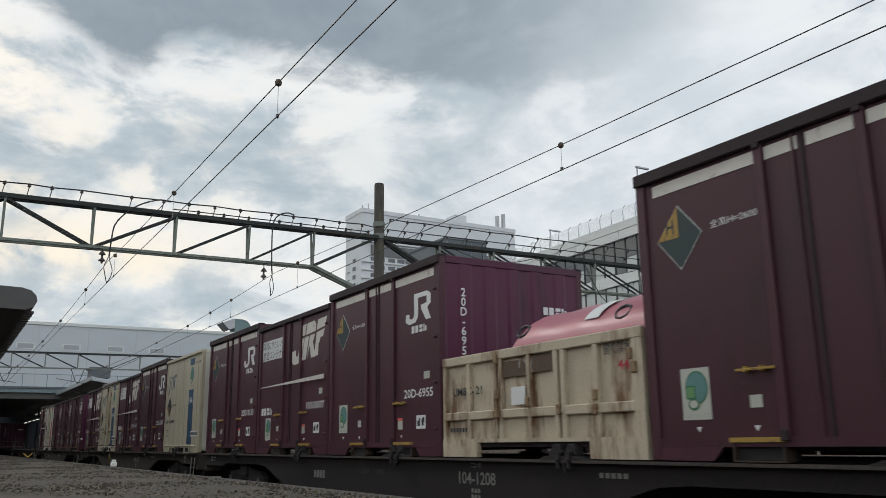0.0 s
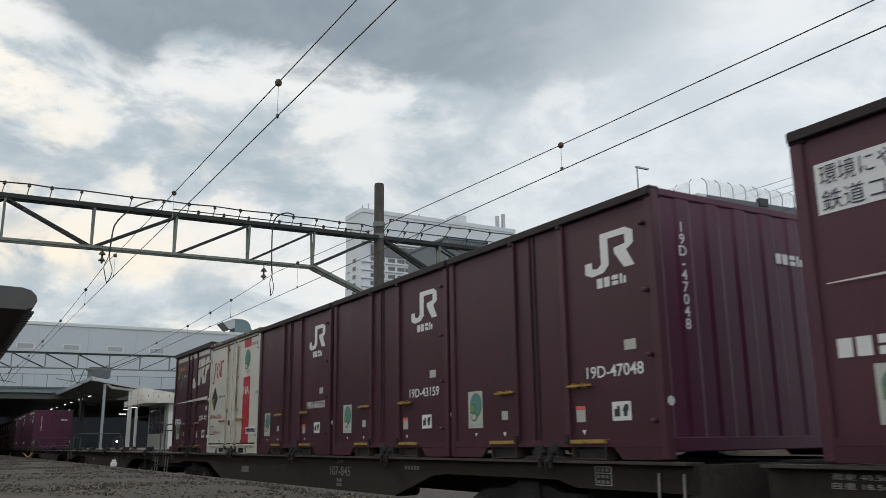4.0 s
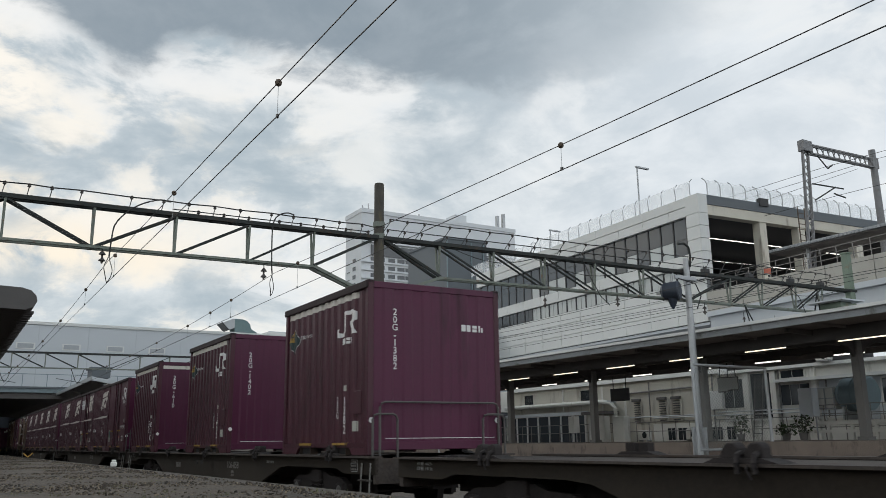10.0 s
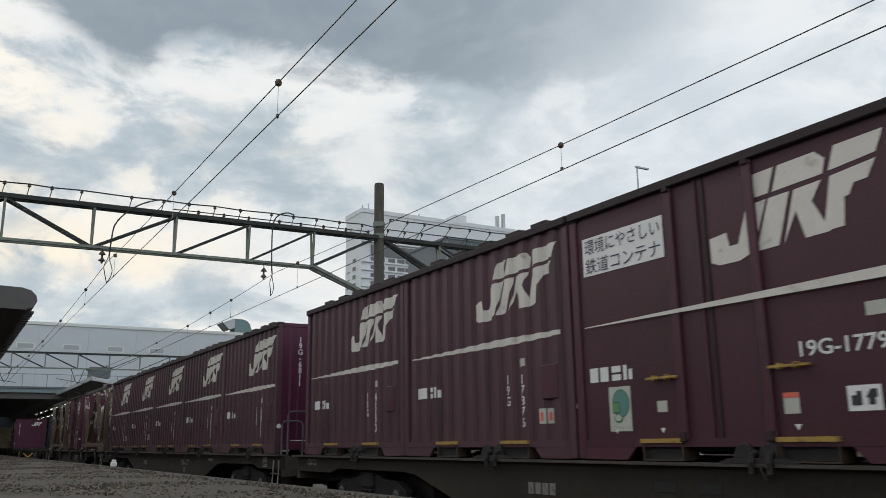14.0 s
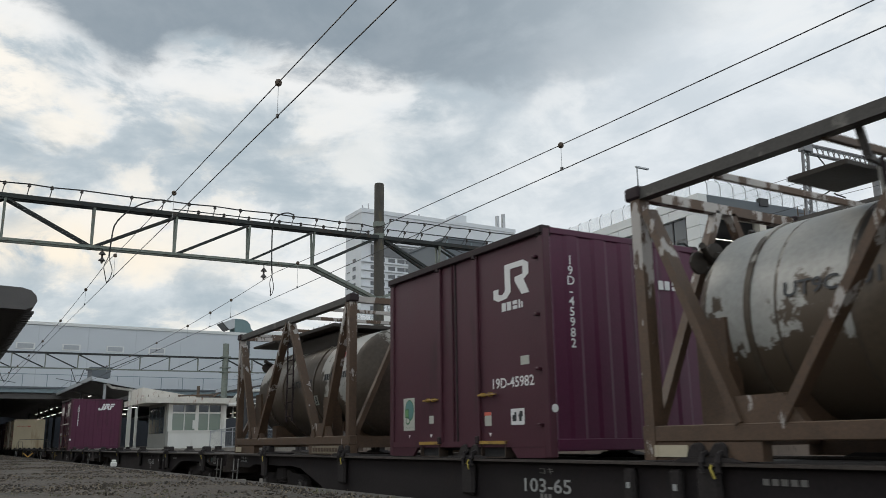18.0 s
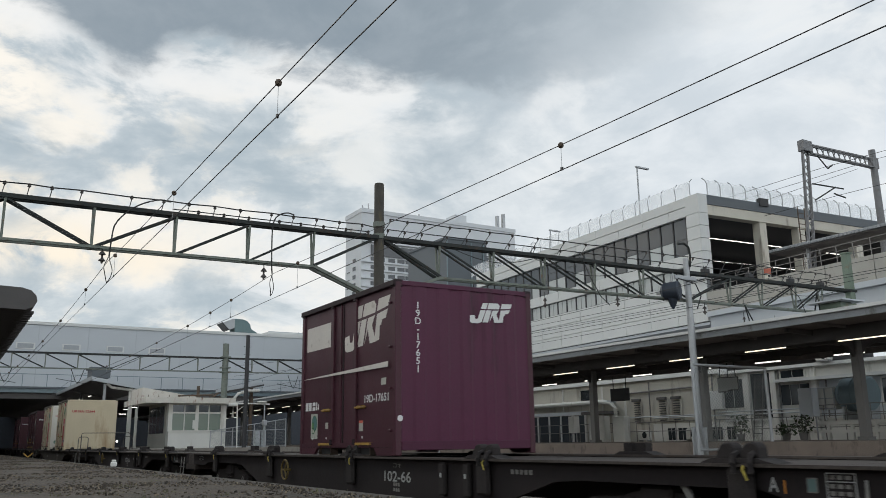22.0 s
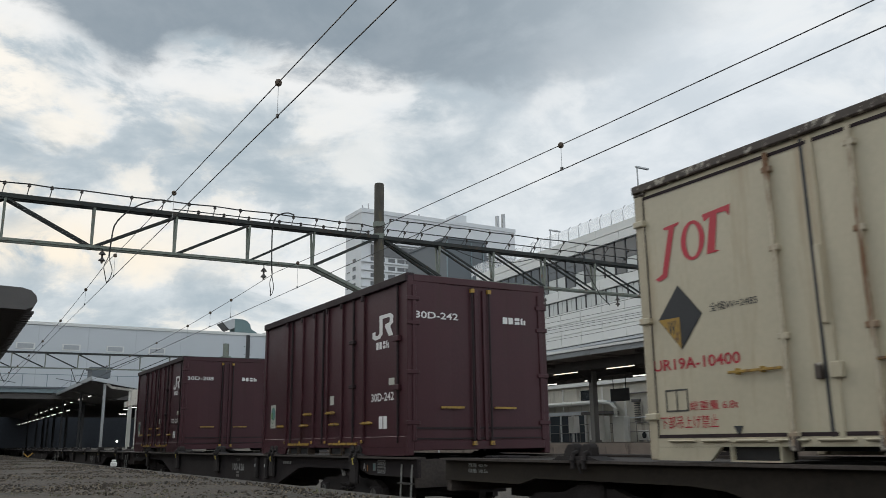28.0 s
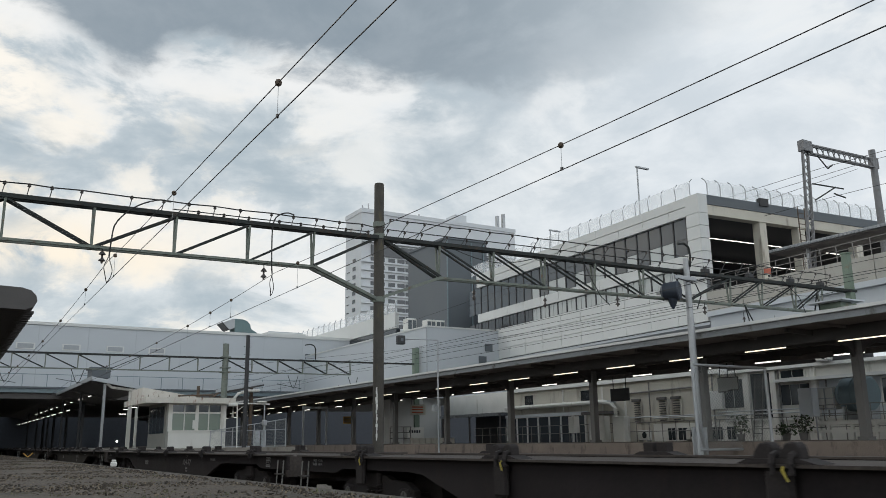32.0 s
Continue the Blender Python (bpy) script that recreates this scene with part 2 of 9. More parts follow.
M = {
    "asphalt": mat("old_asphalt", (0.070, 0.054, 0.040), 0.95, var=0.6, scale=9, grain=60, bump=0.5, stain=(0.034, 0.030, 0.022), stain_amt=0.55, stain_scale=4.5, edge=0.14),
    "ballast": mat("ballast", (0.10, 0.085, 0.07), 0.95, var=0.5, scale=4, grain=30, bump=1.0),
    "concrete": mat("concrete", (0.22, 0.20, 0.175), 0.9, var=0.25, scale=1.5, grain=30, bump=0.3, stain=(0.14, 0.12, 0.10), stain_amt=0.5, streak=3),
    "old_concrete": mat("brown_stained_concrete", (0.15, 0.12, 0.10), 0.9, var=0.3, scale=1.5, grain=30, bump=0.3, stain=(0.07, 0.055, 0.045), stain_amt=0.5, streak=2),
    "rail": mat("rail_steel", (0.16, 0.11, 0.08), 0.5, 0.7, var=0.3),
    "rust_iron": mat("weathered_iron", (0.10, 0.075, 0.055), 0.8, 0.2, var=0.4, scale=5, stain=(0.16, 0.08, 0.045), stain_amt=0.5, stain_scale=4),
    "gantry": mat("painted_gantry_steel", (0.034, 0.038, 0.037), 0.7, 0.0, spec=0.2, var=0.3, scale=4, stain=(0.075, 0.05, 0.036), stain_amt=0.40, stain_scale=5),
    "gantry_light": mat("pale_gantry_steel", (0.165, 0.185, 0.16), 0.65, 0.1, spec=0.3, var=0.3, scale=4, stain=(0.15, 0.09, 0.06), stain_amt=0.4, stain_scale=6),
    "galv": mat("galvanised_steel", (0.36, 0.37, 0.38), 0.5, 0.5, var=0.15, scale=6),
    "pole": mat("mottled_pole", (0.068, 0.062, 0.054), 0.75, 0.0, spec=0.25, var=0.3, scale=4, stain=(0.13, 0.11, 0.055), stain_amt=0.36, stain_scale=3, streak=4),
    "wire": mat("catenary_wire", (0.03, 0.03, 0.03), 0.6, 0.4, var=0.1, bump=0),
    "porcelain": mat("brown_porcelain", (0.05, 0.04, 0.035), 0.3, var=0.1),
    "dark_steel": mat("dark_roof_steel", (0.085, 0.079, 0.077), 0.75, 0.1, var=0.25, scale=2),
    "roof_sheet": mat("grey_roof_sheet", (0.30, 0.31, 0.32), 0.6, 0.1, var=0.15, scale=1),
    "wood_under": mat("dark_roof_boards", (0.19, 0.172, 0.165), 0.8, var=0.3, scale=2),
    "white_panel": mat("white_metal_panel", (0.565, 0.57, 0.555), 0.55, var=0.06, scale=0.6, grain=20, bump=0.03),
    "grey_panel": mat("pale_grey_panel", (0.45, 0.475, 0.50), 0.6, var=0.05, scale=0.4, grain=20, bump=0.03),
    "slate_panel": mat("slate_grey_panel", (0.095, 0.108, 0.120), 0.6, var=0.06, scale=0.3, grain=10, bump=0.03),
    "tower_wall": mat("tower_wall", (0.56, 0.58, 0.60), 0.7, var=0.05, scale=0.1, grain=3, bump=0.0),
    "cream_wall": mat("cream_wall", (0.54, 0.51, 0.44), 0.85, var=0.12, scale=0.8, stain=(0.28, 0.25, 0.21), stain_amt=0.45, stain_scale=1.2, streak=4),
    "white_wall": mat("dirty_white_wall", (0.66, 0.65, 0.61), 0.8, var=0.1, scale=1.2, stain=(0.36, 0.33, 0.28), stain_amt=0.35, stain_scale=1.5, streak=5),
    "glass": glass_mat("window_glass", (0.05, 0.06, 0.07)),
    "frosted": glass_mat("pale_blind_glass", (0.42, 0.44, 0.43), 0.35),
    # shade of unlit rooms and openings as a surface colour
    "shade_void": mat("interior_shade", (0.055, 0.057, 0.062), 0.9, var=0.2),
    "tube": glow_mat("fluorescent_tube", (1.0, 0.90, 0.68), 1.25),
    "tube_far": glow_mat("white_tube", (1.0, 0.95, 0.88), 1.8),
    # near-black tone: the shade under the bridge put into the wall's colour
    "hall_shade": mat("hall_shade_backing", (0.05, 0.055, 0.066), 0.9, var=0.25),
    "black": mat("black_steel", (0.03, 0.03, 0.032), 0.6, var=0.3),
    "mesh_panel": mat("chain_link_wire", (0.22, 0.23, 0.22), 0.6, 0.5, bump=0),
    "screen": glass_mat("clear_screen", (0.85, 0.87, 0.88), 0.25, 0.30),
    "lamp_red": mat("red_marking", (0.45, 0.10, 0.05), 0.6, var=0.1),
    "leaf": mat("dark_leaf", (0.035, 0.055, 0.022), 0.7, var=0.4, scale=20),
    "weed": mat("dry_weed", (0.10, 0.105, 0.04), 0.8, var=0.4, scale=20),
    "pebble": strewn("grit", (0.055, 0.044, 0.034), 0.65),
    "blue_steel": mat("blue_grey_duct", (0.16, 0.21, 0.23), 0.5, 0.2, var=0.15, scale=3),
    "teal_duct": mat("teal_grey_duct", (0.12, 0.18, 0.185), 0.5, 0.1, var=0.15, scale=3),
    "rusty_white": mat("rust_edged_white", (0.55, 0.52, 0.47), 0.8, var=0.12, scale=2, stain=(0.22, 0.09, 0.05), stain_amt=0.42, stain_scale=3, streak=2),
    "edge_stone": mat("worn_edge_stone", (0.055, 0.046, 0.037), 0.95, var=0.6, scale=4, grain=35, bump=0.9),
    "joint_pale": mat("vent_grey", (0.33, 0.345, 0.36), 0.7, var=0.1),
    "yellow_paint": mat("yellow_marking", (0.36, 0.20, 0.03), 0.6, var=0.1),
    "steel_rail": mat("grey_railing", (0.20, 0.19, 0.18), 0.55, 0.3, var=0.15),
    "column_brown": mat("brown_column_paint", (0.155, 0.148, 0.142), 0.6, var=0.15, scale=2),
    "joint_grey": mat("joint_shadow_grey", (0.15, 0.155, 0.16), 0.8, var=0.1),
    "dark_pane": glass_mat("dark_window_pane", (0.025, 0.03, 0.035), 0.12),
    "frosted_green": glass_mat("green_blind_glass", (0.16, 0.20, 0.16), 0.2),
    "screen_frame": mat("pale_screen_post", (0.42, 0.43, 0.44), 0.5, 0.2, var=0.1),
    "sticker_paper": mat("paper_white", (0.62, 0.62, 0.58), 0.8, var=0.05, bump=0),
    "mark_dark": mat("dark_sign_bars", (0.04, 0.04, 0.05), 0.7, var=0.1, bump=0),
    "spot_white": glow_mat("white_lamp", (1.0, 0.98, 0.95), 8.0),
    "speaker": mat("dark_blue_speaker_paint", (0.022, 0.030, 0.045), 0.5, var=0.15),
    "fascia": mat("dull_grey_fascia", (0.21, 0.22, 0.23), 0.6, var=0.2, scale=1.5, stain=(0.07, 0.065, 0.06), stain_amt=0.4, stain_scale=1.5),
    # grey instead of white: the roof's shadow put into the side wall's colour
    "booth_side_shade": mat("boarding_with_painted_shade", (0.25, 0.245, 0.225), 0.8, var=0.15, scale=1.5),
    "lattice": mat("dull_lattice_steel", (0.17, 0.17, 0.175), 0.55, 0.3, var=0.25, scale=4, stain=(0.10, 0.085, 0.07), stain_amt=0.4, stain_scale=5),
    "pebble_pale": strewn("pale_grit", (0.135, 0.108, 0.076), 0.65),
    "viaduct_wall": mat("weathered_viaduct_wall", (0.36, 0.345, 0.31), 0.85, var=0.15, scale=1.0, stain=(0.22, 0.20, 0.17), stain_amt=0.45, stain_scale=1.3, streak=4, edge=0.25),
    "green_box": mat("green_steel", (0.15, 0.195, 0.15), 0.6, var=0.2, stain=(0.2, 0.13, 0.08), stain_amt=0.3),
}


# ---- building blocks ----
def bm_box(bm, x0, x1, y0, y1, z0, z1):
    v = [bm.verts.new(p) for p in ((x0, y0, z0), (x1, y0, z0), (x1, y1, z0), (x0, y1, z0), (x0, y0, z1), (x1, y0, z1), (x1, y1, z1), (x0, y1, z1))]
    for f in ((3, 2, 1, 0), (4, 5, 6, 7), (0, 1, 5, 4), (1, 2, 6, 5), (2, 3, 7, 6), (3, 0, 4, 7)):
        bm.faces.new([v[i] for i in f])


def bm_bar(bm, a, b, w, h=None, n=4):
    """A straight bar from a to b: rectangular of w by h, or round with n sides of radius w."""
    a, b = Vector(a), Vector(b)
    d = (b - a).normalized()
    side = d.cross(Vector((0, 0, 1)))
    side = side.normalized() if side.length > 1e-4 else Vector((1, 0, 0))
    up = side.cross(d)
    if h is None:
        ring = [(math.cos(2 * math.pi * k / n) * w, math.sin(2 * math.pi * k / n) * w) for k in range(n)]
    else:
        ring = [(-w / 2, -h / 2), (w / 2, -h / 2), (w / 2, h / 2), (-w / 2, h / 2)]
    r0 = [bm.verts.new(a + side * p + up * q) for p, q in ring]
    r1 = [bm.verts.new(b + side * p + up * q) for p, q in ring]
    k = len(ring)
    for i in range(k):
        bm.faces.new((r0[i], r0[(i + 1) % k], r1[(i + 1) % k], r1[i]))
    bm.faces.new(r0[::-1])
    bm.faces.new(r1)


def bm_tube(bm, pts, r, n=6):
    """A round tube along a line of points."""
    pts = [Vector(p) for p in pts]
    rings = []
    for i, p in enumerate(pts):
        d = (pts[min(i + 1, len(pts) - 1)] - pts[max(i - 1, 0)]).normalized()
        side = d.cross(Vector((0.13, 0.02, 1)))
        side.normalize()
        up = side.cross(d)
        rings.append([bm.verts.new(p + (side * math.cos(2 * math.pi * k / n) + up * math.sin(2 * math.pi * k / n)) * r) for k in range(n)])
    for a, b in zip(rings, rings[1:]):
        for k in range(n):
            bm.faces.new((a[k], a[(k + 1) % n], b[(k + 1) % n], b[k]))
    bm.faces.new(rings[0][::-1])
    bm.faces.new(rings[-1])


def bm_lathe(bm, profile, n=16, centre=(0, 0, 0), axis="z"):
    """A turned shape from (radius, height) pairs."""
    rings = []
    for r, h in profile:
        ring = []
        for k in range(n):
            a = 2 * math.pi * k / n
            p = (r * math.cos(a), r * math.sin(a), h)
            if axis == "y":
                p = (p[0], p[2], p[1])
            elif axis == "x":
                p = (p[2], p[0], p[1])
            ring.append(bm.verts.new(Vector(centre) + Vector(p)))
        rings.append(ring)
    for a, b in zip(rings, rings[1:]):
        for k in range(n):
            bm.faces.new((a[k], a[(k + 1) % n], b[(k + 1) % n], b[k]))
    bm.faces.new(rings[0][::-1])
    bm.faces.new(rings[-1])


def mesh_of(name, bm, material, bevel=0.0, smooth=False):
    if bevel:
        bmesh.ops.bevel(bm, geom=bm.edges[:], offset=bevel, segments=1, affect="EDGES", profile=0.5)
    bmesh.ops.recalc_face_normals(bm, faces=bm.faces[:])
    me = bpy.data.meshes.new(name)
    bm.to_mesh(me)
    bm.free()
    if smooth:
        me.polygons.foreach_set("use_smooth", [True] * len(me.polygons))
        me.set_sharp_from_angle(angle=radians(35))
    me.materials.append(M[material] if isinstance(material, str) else material)
    return me


def part(name, bm, material, parent, label="", bevel=0.0, smooth=False):
    """One mesh object under a thing or a part."""
    ob = new(name, mesh_of(name, bm, material, bevel, smooth))
    ob.parent = parent
    return tagged(ob, label)


def thing(name, label, category, at=(0, 0, 0), group="", kind="", rz=0):
    ob = new(name)
    ob.empty_display_size = 0.3
    ob.matrix_basis = pose(*at, 0, 0, rz)
    return tagged(ob, label, category, group, kind)


def single(name, bm, material, label, category, group="", kind="", bevel=0.0, smooth=False):
    return tagged(new(name, mesh_of(name, bm, material, bevel, smooth)), label, category, group, kind)


def prism(pts, x0, x1):
    """An outline in (y, z) pushed through from x0 to x1."""
    bm = bmesh.new()
    v0, v1 = [bm.verts.new((x0, y, z)) for y, z in pts], [bm.verts.new((x1, y, z)) for y, z in pts]
    k = len(pts)
    for i in range(k):
        bm.faces.new((v0[i], v0[(i + 1) % k], v1[(i + 1) % k], v1[i]))
    bm.faces.new(v0[::-1])
    bm.faces.new(v1)
    return bm


def boxes(*bs):
    bm = bmesh.new()
    for b in bs:
        bm_box(bm, *b)
    return bm


def bars(*bs, w=0.05, h=None, n=6):
    bm = bmesh.new()
    for a, b in bs:
        bm_bar(bm, a, b, w, h, n)
    return bm

# ---- ground, tracks, platforms ----
single("ground", boxes((-1500, 1800, -600, 3000, -0.6, -0.25)), "ballast", "brown ballast ground of the station yard", "ground", kind="structure")
PLAT_Z, PLAT_X = 0.98, 1.72
bm = bmesh.new()
bm_box(bm, -9, PLAT_X - 0.32, -12, 170, -0.3, PLAT_Z)
single("platform_near", bm, "asphalt", "worn old asphalt platform with moss and grit", "platform", kind="structure")
bm = bmesh.new()
bm_box(bm, PLAT_X - 0.316, PLAT_X, -12, 170, -0.3, PLAT_Z - 0.005)
single("platform_edge", bm, "edge_stone", "dark worn stone edge of the old platform", "platform edge", kind="structure")


def track(x, y0=-40, y1=420):
    bm = bmesh.new()
    for s in (-0.567, 0.567):
        bm_box(bm, x + s - 0.033, x + s + 0.033, y0, y1, -0.06, 0.0)
        bm_box(bm, x + s - 0.01, x + s + 0.01, y0, y1, -0.14, -0.06)
        bm_box(bm, x + s - 0.065, x + s + 0.065, y0, y1, -0.17, -0.14)
    single("rails", bm, "rail", "pair of worn steel rails", "rails", "tracks", "structure")
    bm = bmesh.new()
    for k in range(int((y1 - y0) / 1.3)):
        bm_box(bm, x - 1.0, x + 1.0, y0 + k * 1.3, y0 + k * 1.3 + 0.22, -0.27, -0.17)
    single("sleepers", bm, "concrete", "row of concrete railway sleepers", "sleepers", "tracks", "stuff")


for tx in (2.99, 6.79, 19.6):
    track(tx)

# unseen plain wall added behind the platform to block low sky from the train
single("reflection_block_wall", boxes((-15.0, -14.6, -70, 200, -0.3, 4.6)), "concrete", "unseen concrete wall added to dim the train's reflections", "wall", kind="structure")

# island platform with the station canopy
P2X, P2Z = 22.0, 1.06
single("platform_station", boxes((P2X, 31.0, -10, 150, -0.3, P2Z)), "old_concrete", "stained concrete station platform", "platform", kind="structure")
# platform between the tracks, further off
single("platform_middle", boxes((8.45, 17.4, 44.0, 170, -0.3, 1.02)), "concrete", "concrete island platform under a gabled roof", "platform", kind="structure")


# ---- overhead line gantries ----
def truss_beam(parent, x0, x1, y, zt0, zt1, depth, bays, flips, mat_top="gantry", mat_web="gantry_light", tails=()):
    """A lattice beam across the tracks: two chords side by side above and below, posts and diagonals."""
    wid = 0.22
    zt = lambda x: zt0 + (zt1 - zt0) * (x - x0) / (x1 - x0)
    top = bmesh.new()
    for dy in (-wid / 2, wid / 2):
        bm_bar(top, (x0, y + dy, zt(x0)), (x1, y + dy, zt(x1)), 0.08, 0.10)
    for k in range(int((x1 - x0) / 0.5)):
        xx = x0 + 0.25 + k * 0.5
        bm_bar(top, (xx, y - wid / 2, zt(xx) - 0.02), (xx, y + wid / 2, zt(xx) - 0.02), 0.05, 0.04)
    part("top_chord", top, mat_top, parent)
    nx = bays
    bot = bmesh.new()
    for dy in (-wid / 2, wid / 2):
        bm_bar(bot, (nx[0], y + dy, zt(nx[0]) - depth), (nx[-1], y + dy, zt(nx[-1]) - depth), 0.065, 0.06)
    part("bottom_chord", bot, mat_web, parent)
    for i, x in enumerate(nx):
        for dy in (-wid / 2, wid / 2):
            bm = bmesh.new()
            bm_bar(bm, (x, y + dy, zt(x) - 0.06), (x, y + dy * 0.3, zt(x) - depth), 0.05, 0.045)
            part("post", bm, mat_web, parent)
    for i, (a, b) in enumerate(zip(nx, nx[1:])):
        for dy in (-wid / 2, wid / 2):
            bm = bmesh.new()
            if flips[i]:
                bm_bar(bm, (a, y + dy, zt(a) - depth), (b, y + dy, zt(b) - 0.05), 0.042, 0.045)
            else:
                bm_bar(bm, (a, y + dy, zt(a) - 0.05), (b, y + dy, zt(b) - depth), 0.042, 0.045)
            part("diagonal", bm, mat_top, parent)


GY = 20.0
g1 = thing("overhead_line_gantry", "long weathered steel lattice gantry across the tracks", "gantry", (0, 0, 0))
zt = lambda x: 6.58 + 0.0095 * x
truss_beam(g1, -4.0, 8.0, GY, zt(-4), zt(8), 0.98, [-3.6, -1.5, 0.72, 2.55, 4.4, 6.2, 7.93], [0, 1, 0, 1, 1, 1])
truss_beam(g1, 8.0, 31.2, GY, zt(8), zt(31.2), 0.98, [11.74, 13.6, 15.5, 17.5, 19.6, 21.7, 23.8, 25.5, 27.4, 29.0], [0, 0, 0, 0, 0, 1, 1, 1, 1])
for dy in (-0.13, 0.13):
    for pa, pb, w, ma in (((7.93, zt(7.9) - 0.98), (9.87, 4.93), 0.08, "gantry_light"), ((11.74, zt(11.7) - 0.98), (9.87, 5.0), 0.08, "gantry_light"), ((7.93, zt(7.9) - 0.95), (9.7, zt(9.7) - 0.05), 0.07, "gantry"), ((11.74, zt(11.7) - 0.95), (10.0, zt(10) - 0.05), 0.07, "gantry")):
        part("knee_brace", bars(((pa[0], GY + dy, pa[1]), (pb[0], GY + dy * 0.6, pb[1])), w=w, h=w), ma, g1)

mast = thing("catenary_mast", "round mottled brown mast carrying the gantry", "mast", (9.87, GY, 0))
bm = bmesh.new()
bm_lathe(bm, [(0.15, -0.3), (0.135, 8.2), (0.125, 8.24), (0.0, 8.25)], 24)
part("shaft", bm, "pole", mast, smooth=True)
for z in (4.96, 6.72, 7.05):
    bm = bmesh.new()
    bm_lathe(bm, [(0.155, z - 0.07), (0.165, z - 0.07), (0.165, z + 0.07), (0.155, z + 0.07)], 20)
    part("band", bm, "gantry_light", mast)

# ---- contact and messenger wires ----
def wire(name, pts, r, label, n=5):
    bm = bmesh.new()
    bm_tube(bm, pts, r, n)
    return single(name, bm, "wire", label, "wire", "overhead wires", "structure")


def messenger(y, zm):
    """Height of the messenger wire: it hangs in a shallow curve between the gantries."""
    if y < 20:
        return zm - 0.42 + 0.42 * ((y + 5) / 25) ** 2 if zm > 5.4 else zm - 0.145 + 0.005 * y
    f = ((y - 20) % 36) / 36
    return zm - 1.5 * f * (1 - f)


def line_pair(x, z, zm, clips):
    wire("contact_wire", [(x + (0.05 if x > 4 else -0.03), -30, z), (x, 20, z), (x + 0.1, 56, z), (x - 0.1, 92, z), (x, 140, z)], 0.0072, "dark contact wire above the track")
    wire("messenger_wire", [(x, y, messenger(y, zm)) for y in [-30 + 2.5 * k for k in range(20)] + [20 + 3 * k for k in range(40)]], 0.0068, "dark messenger wire above the contact wire")
    for y in clips:
        d = thing("dropper", "thin dropper with a round clamp between the wires", "dropper", (x, y, z), "droppers")
        h = messenger(y, zm) - z
        part("rod", bars(((0, 0, 0), (0, 0, h)), w=0.004, n=5), "galv", d)
        bm = bmesh.new()
        bm_lathe(bm, [(0.005, h - 0.05), (0.035, h - 0.03), (0.042, h), (0.03, h + 0.03), (0.005, h + 0.04)], 10)
        part("clamp", bm, "rust_iron", d)
        part("clip", boxes((-0.012, 0.012, -0.02, 0.02, -0.012, 0.03)), "black", d)


line_pair(2.92, 4.8, 5.32, (8.52, 13.52, 18.94, 23.2, 28.4, 33.6, 39, 45, 51))
line_pair(6.95, 4.8, 5.45, (8.46, 18.44, 23.8, 26.0, 28.8, 33.6, 39, 45))
for x, z in ((18.4, 4.9), (22.6, 4.9)):
    wire("contact_wire", [(x, 14, z), (x, 56, z), (x, 100, z)], 0.008, "dark contact wire above the track")
    wire("messenger_wire", [(x, 14 + 4 * k, z + 0.5 + 0.25 * ((k % 9) / 4.5 - 1) ** 2) for k in range(20)], 0.008, "dark messenger wire above the contact wire")


def insulator(at, n=2, r=0.075, drop=True, name="insulator"):
    """A hanging string of porcelain discs."""
    d = thing(name, "dark ribbed porcelain insulator hung from the gantry", "insulator", at, "insulators")
    z = 0.0
    part("hanger", bars(((0, 0, 0.12), (0, 0, -0.06)), w=0.012, n=6), "black", d)
    for k in range(n):
        bm = bmesh.new()
        z0 = -0.06 - 0.15 * k
        bm_lathe(bm, [(0.02, z0), (0.03, z0 - 0.02), (r, z0 - 0.075), (r * 1.05, z0 - 0.09), (0.03, z0 - 0.095), (0.02, z0 - 0.15)], 14)
        part("disc", bm, "porcelain", d, smooth=True)
    return d


for x, z in ((2.79, 5.62), (6.61, 5.58), (18.4, 5.72), (22.4, 5.72)):
    insulator((x, GY - 0.08, z))

# feeder cable on pin insulators along the beam
LEFT_PINS = [-0.9, -0.4, 0.1, 0.64, 1.13, 1.59, 2.21, 3.3, 4.03, 4.63, 5.26, 5.90, 6.71, 7.30, 7.94, 8.59, 9.26]
RIGHT_PINS = [10.12, 10.65, 11.2, 12.04, 12.72, 13.42, 14.24, 15.19, 16.2, 17.1, 18.0, 18.9, 19.7, 20.5, 21.9, 22.7, 23.5, 24.4, 25.2, 26.1, 26.9, 27.8, 28.6, 29.5]


def pin(x, y, h, lean):
    d = thing("pin_insulator", "small dark pin insulator on the gantry beam", "insulator", (x, y, zt(x) + 0.06), "pin insulators")
    part("pin", bars(((0, 0, 0), (lean, -0.05, h - 0.04)), w=0.011, n=5), "black", d)
    bm = bmesh.new()
    bm_lathe(bm, [(0.01, h - 0.05), (0.042, h - 0.03), (0.030, h), (0.042, h + 0.025), (0.012, h + 0.05)], 10, (lean, -0.05, 0))
    part("head", bm, "porcelain", d)


for x in LEFT_PINS:
    pin(x, GY - 0.10, 0.21, 0.03)
for x in LEFT_PINS[9:]:
    pin(x + 0.3, GY + 0.12, 0.10, 0.02)
for x in RIGHT_PINS:
    pin(x - 0.25, GY - 0.12, 0.44, 0.27)
    pin(x, GY + 0.10, 0.20, 0.05)
wire("feeder_cable", [(x + 0.03, GY - 0.15, zt(x) + 0.30 - 0.02 * (k % 2)) for k, x in enumerate(LEFT_PINS)] + [(9.6, GY - 0.15, zt(9.6) + 0.26)], 0.017, "black feeder cable on pins along the gantry")
wire("feeder_cable", [(x + 0.3, GY + 0.10, zt(x) + 0.18) for x in LEFT_PINS[8:]], 0.014, "black feeder cable on pins along the gantry")
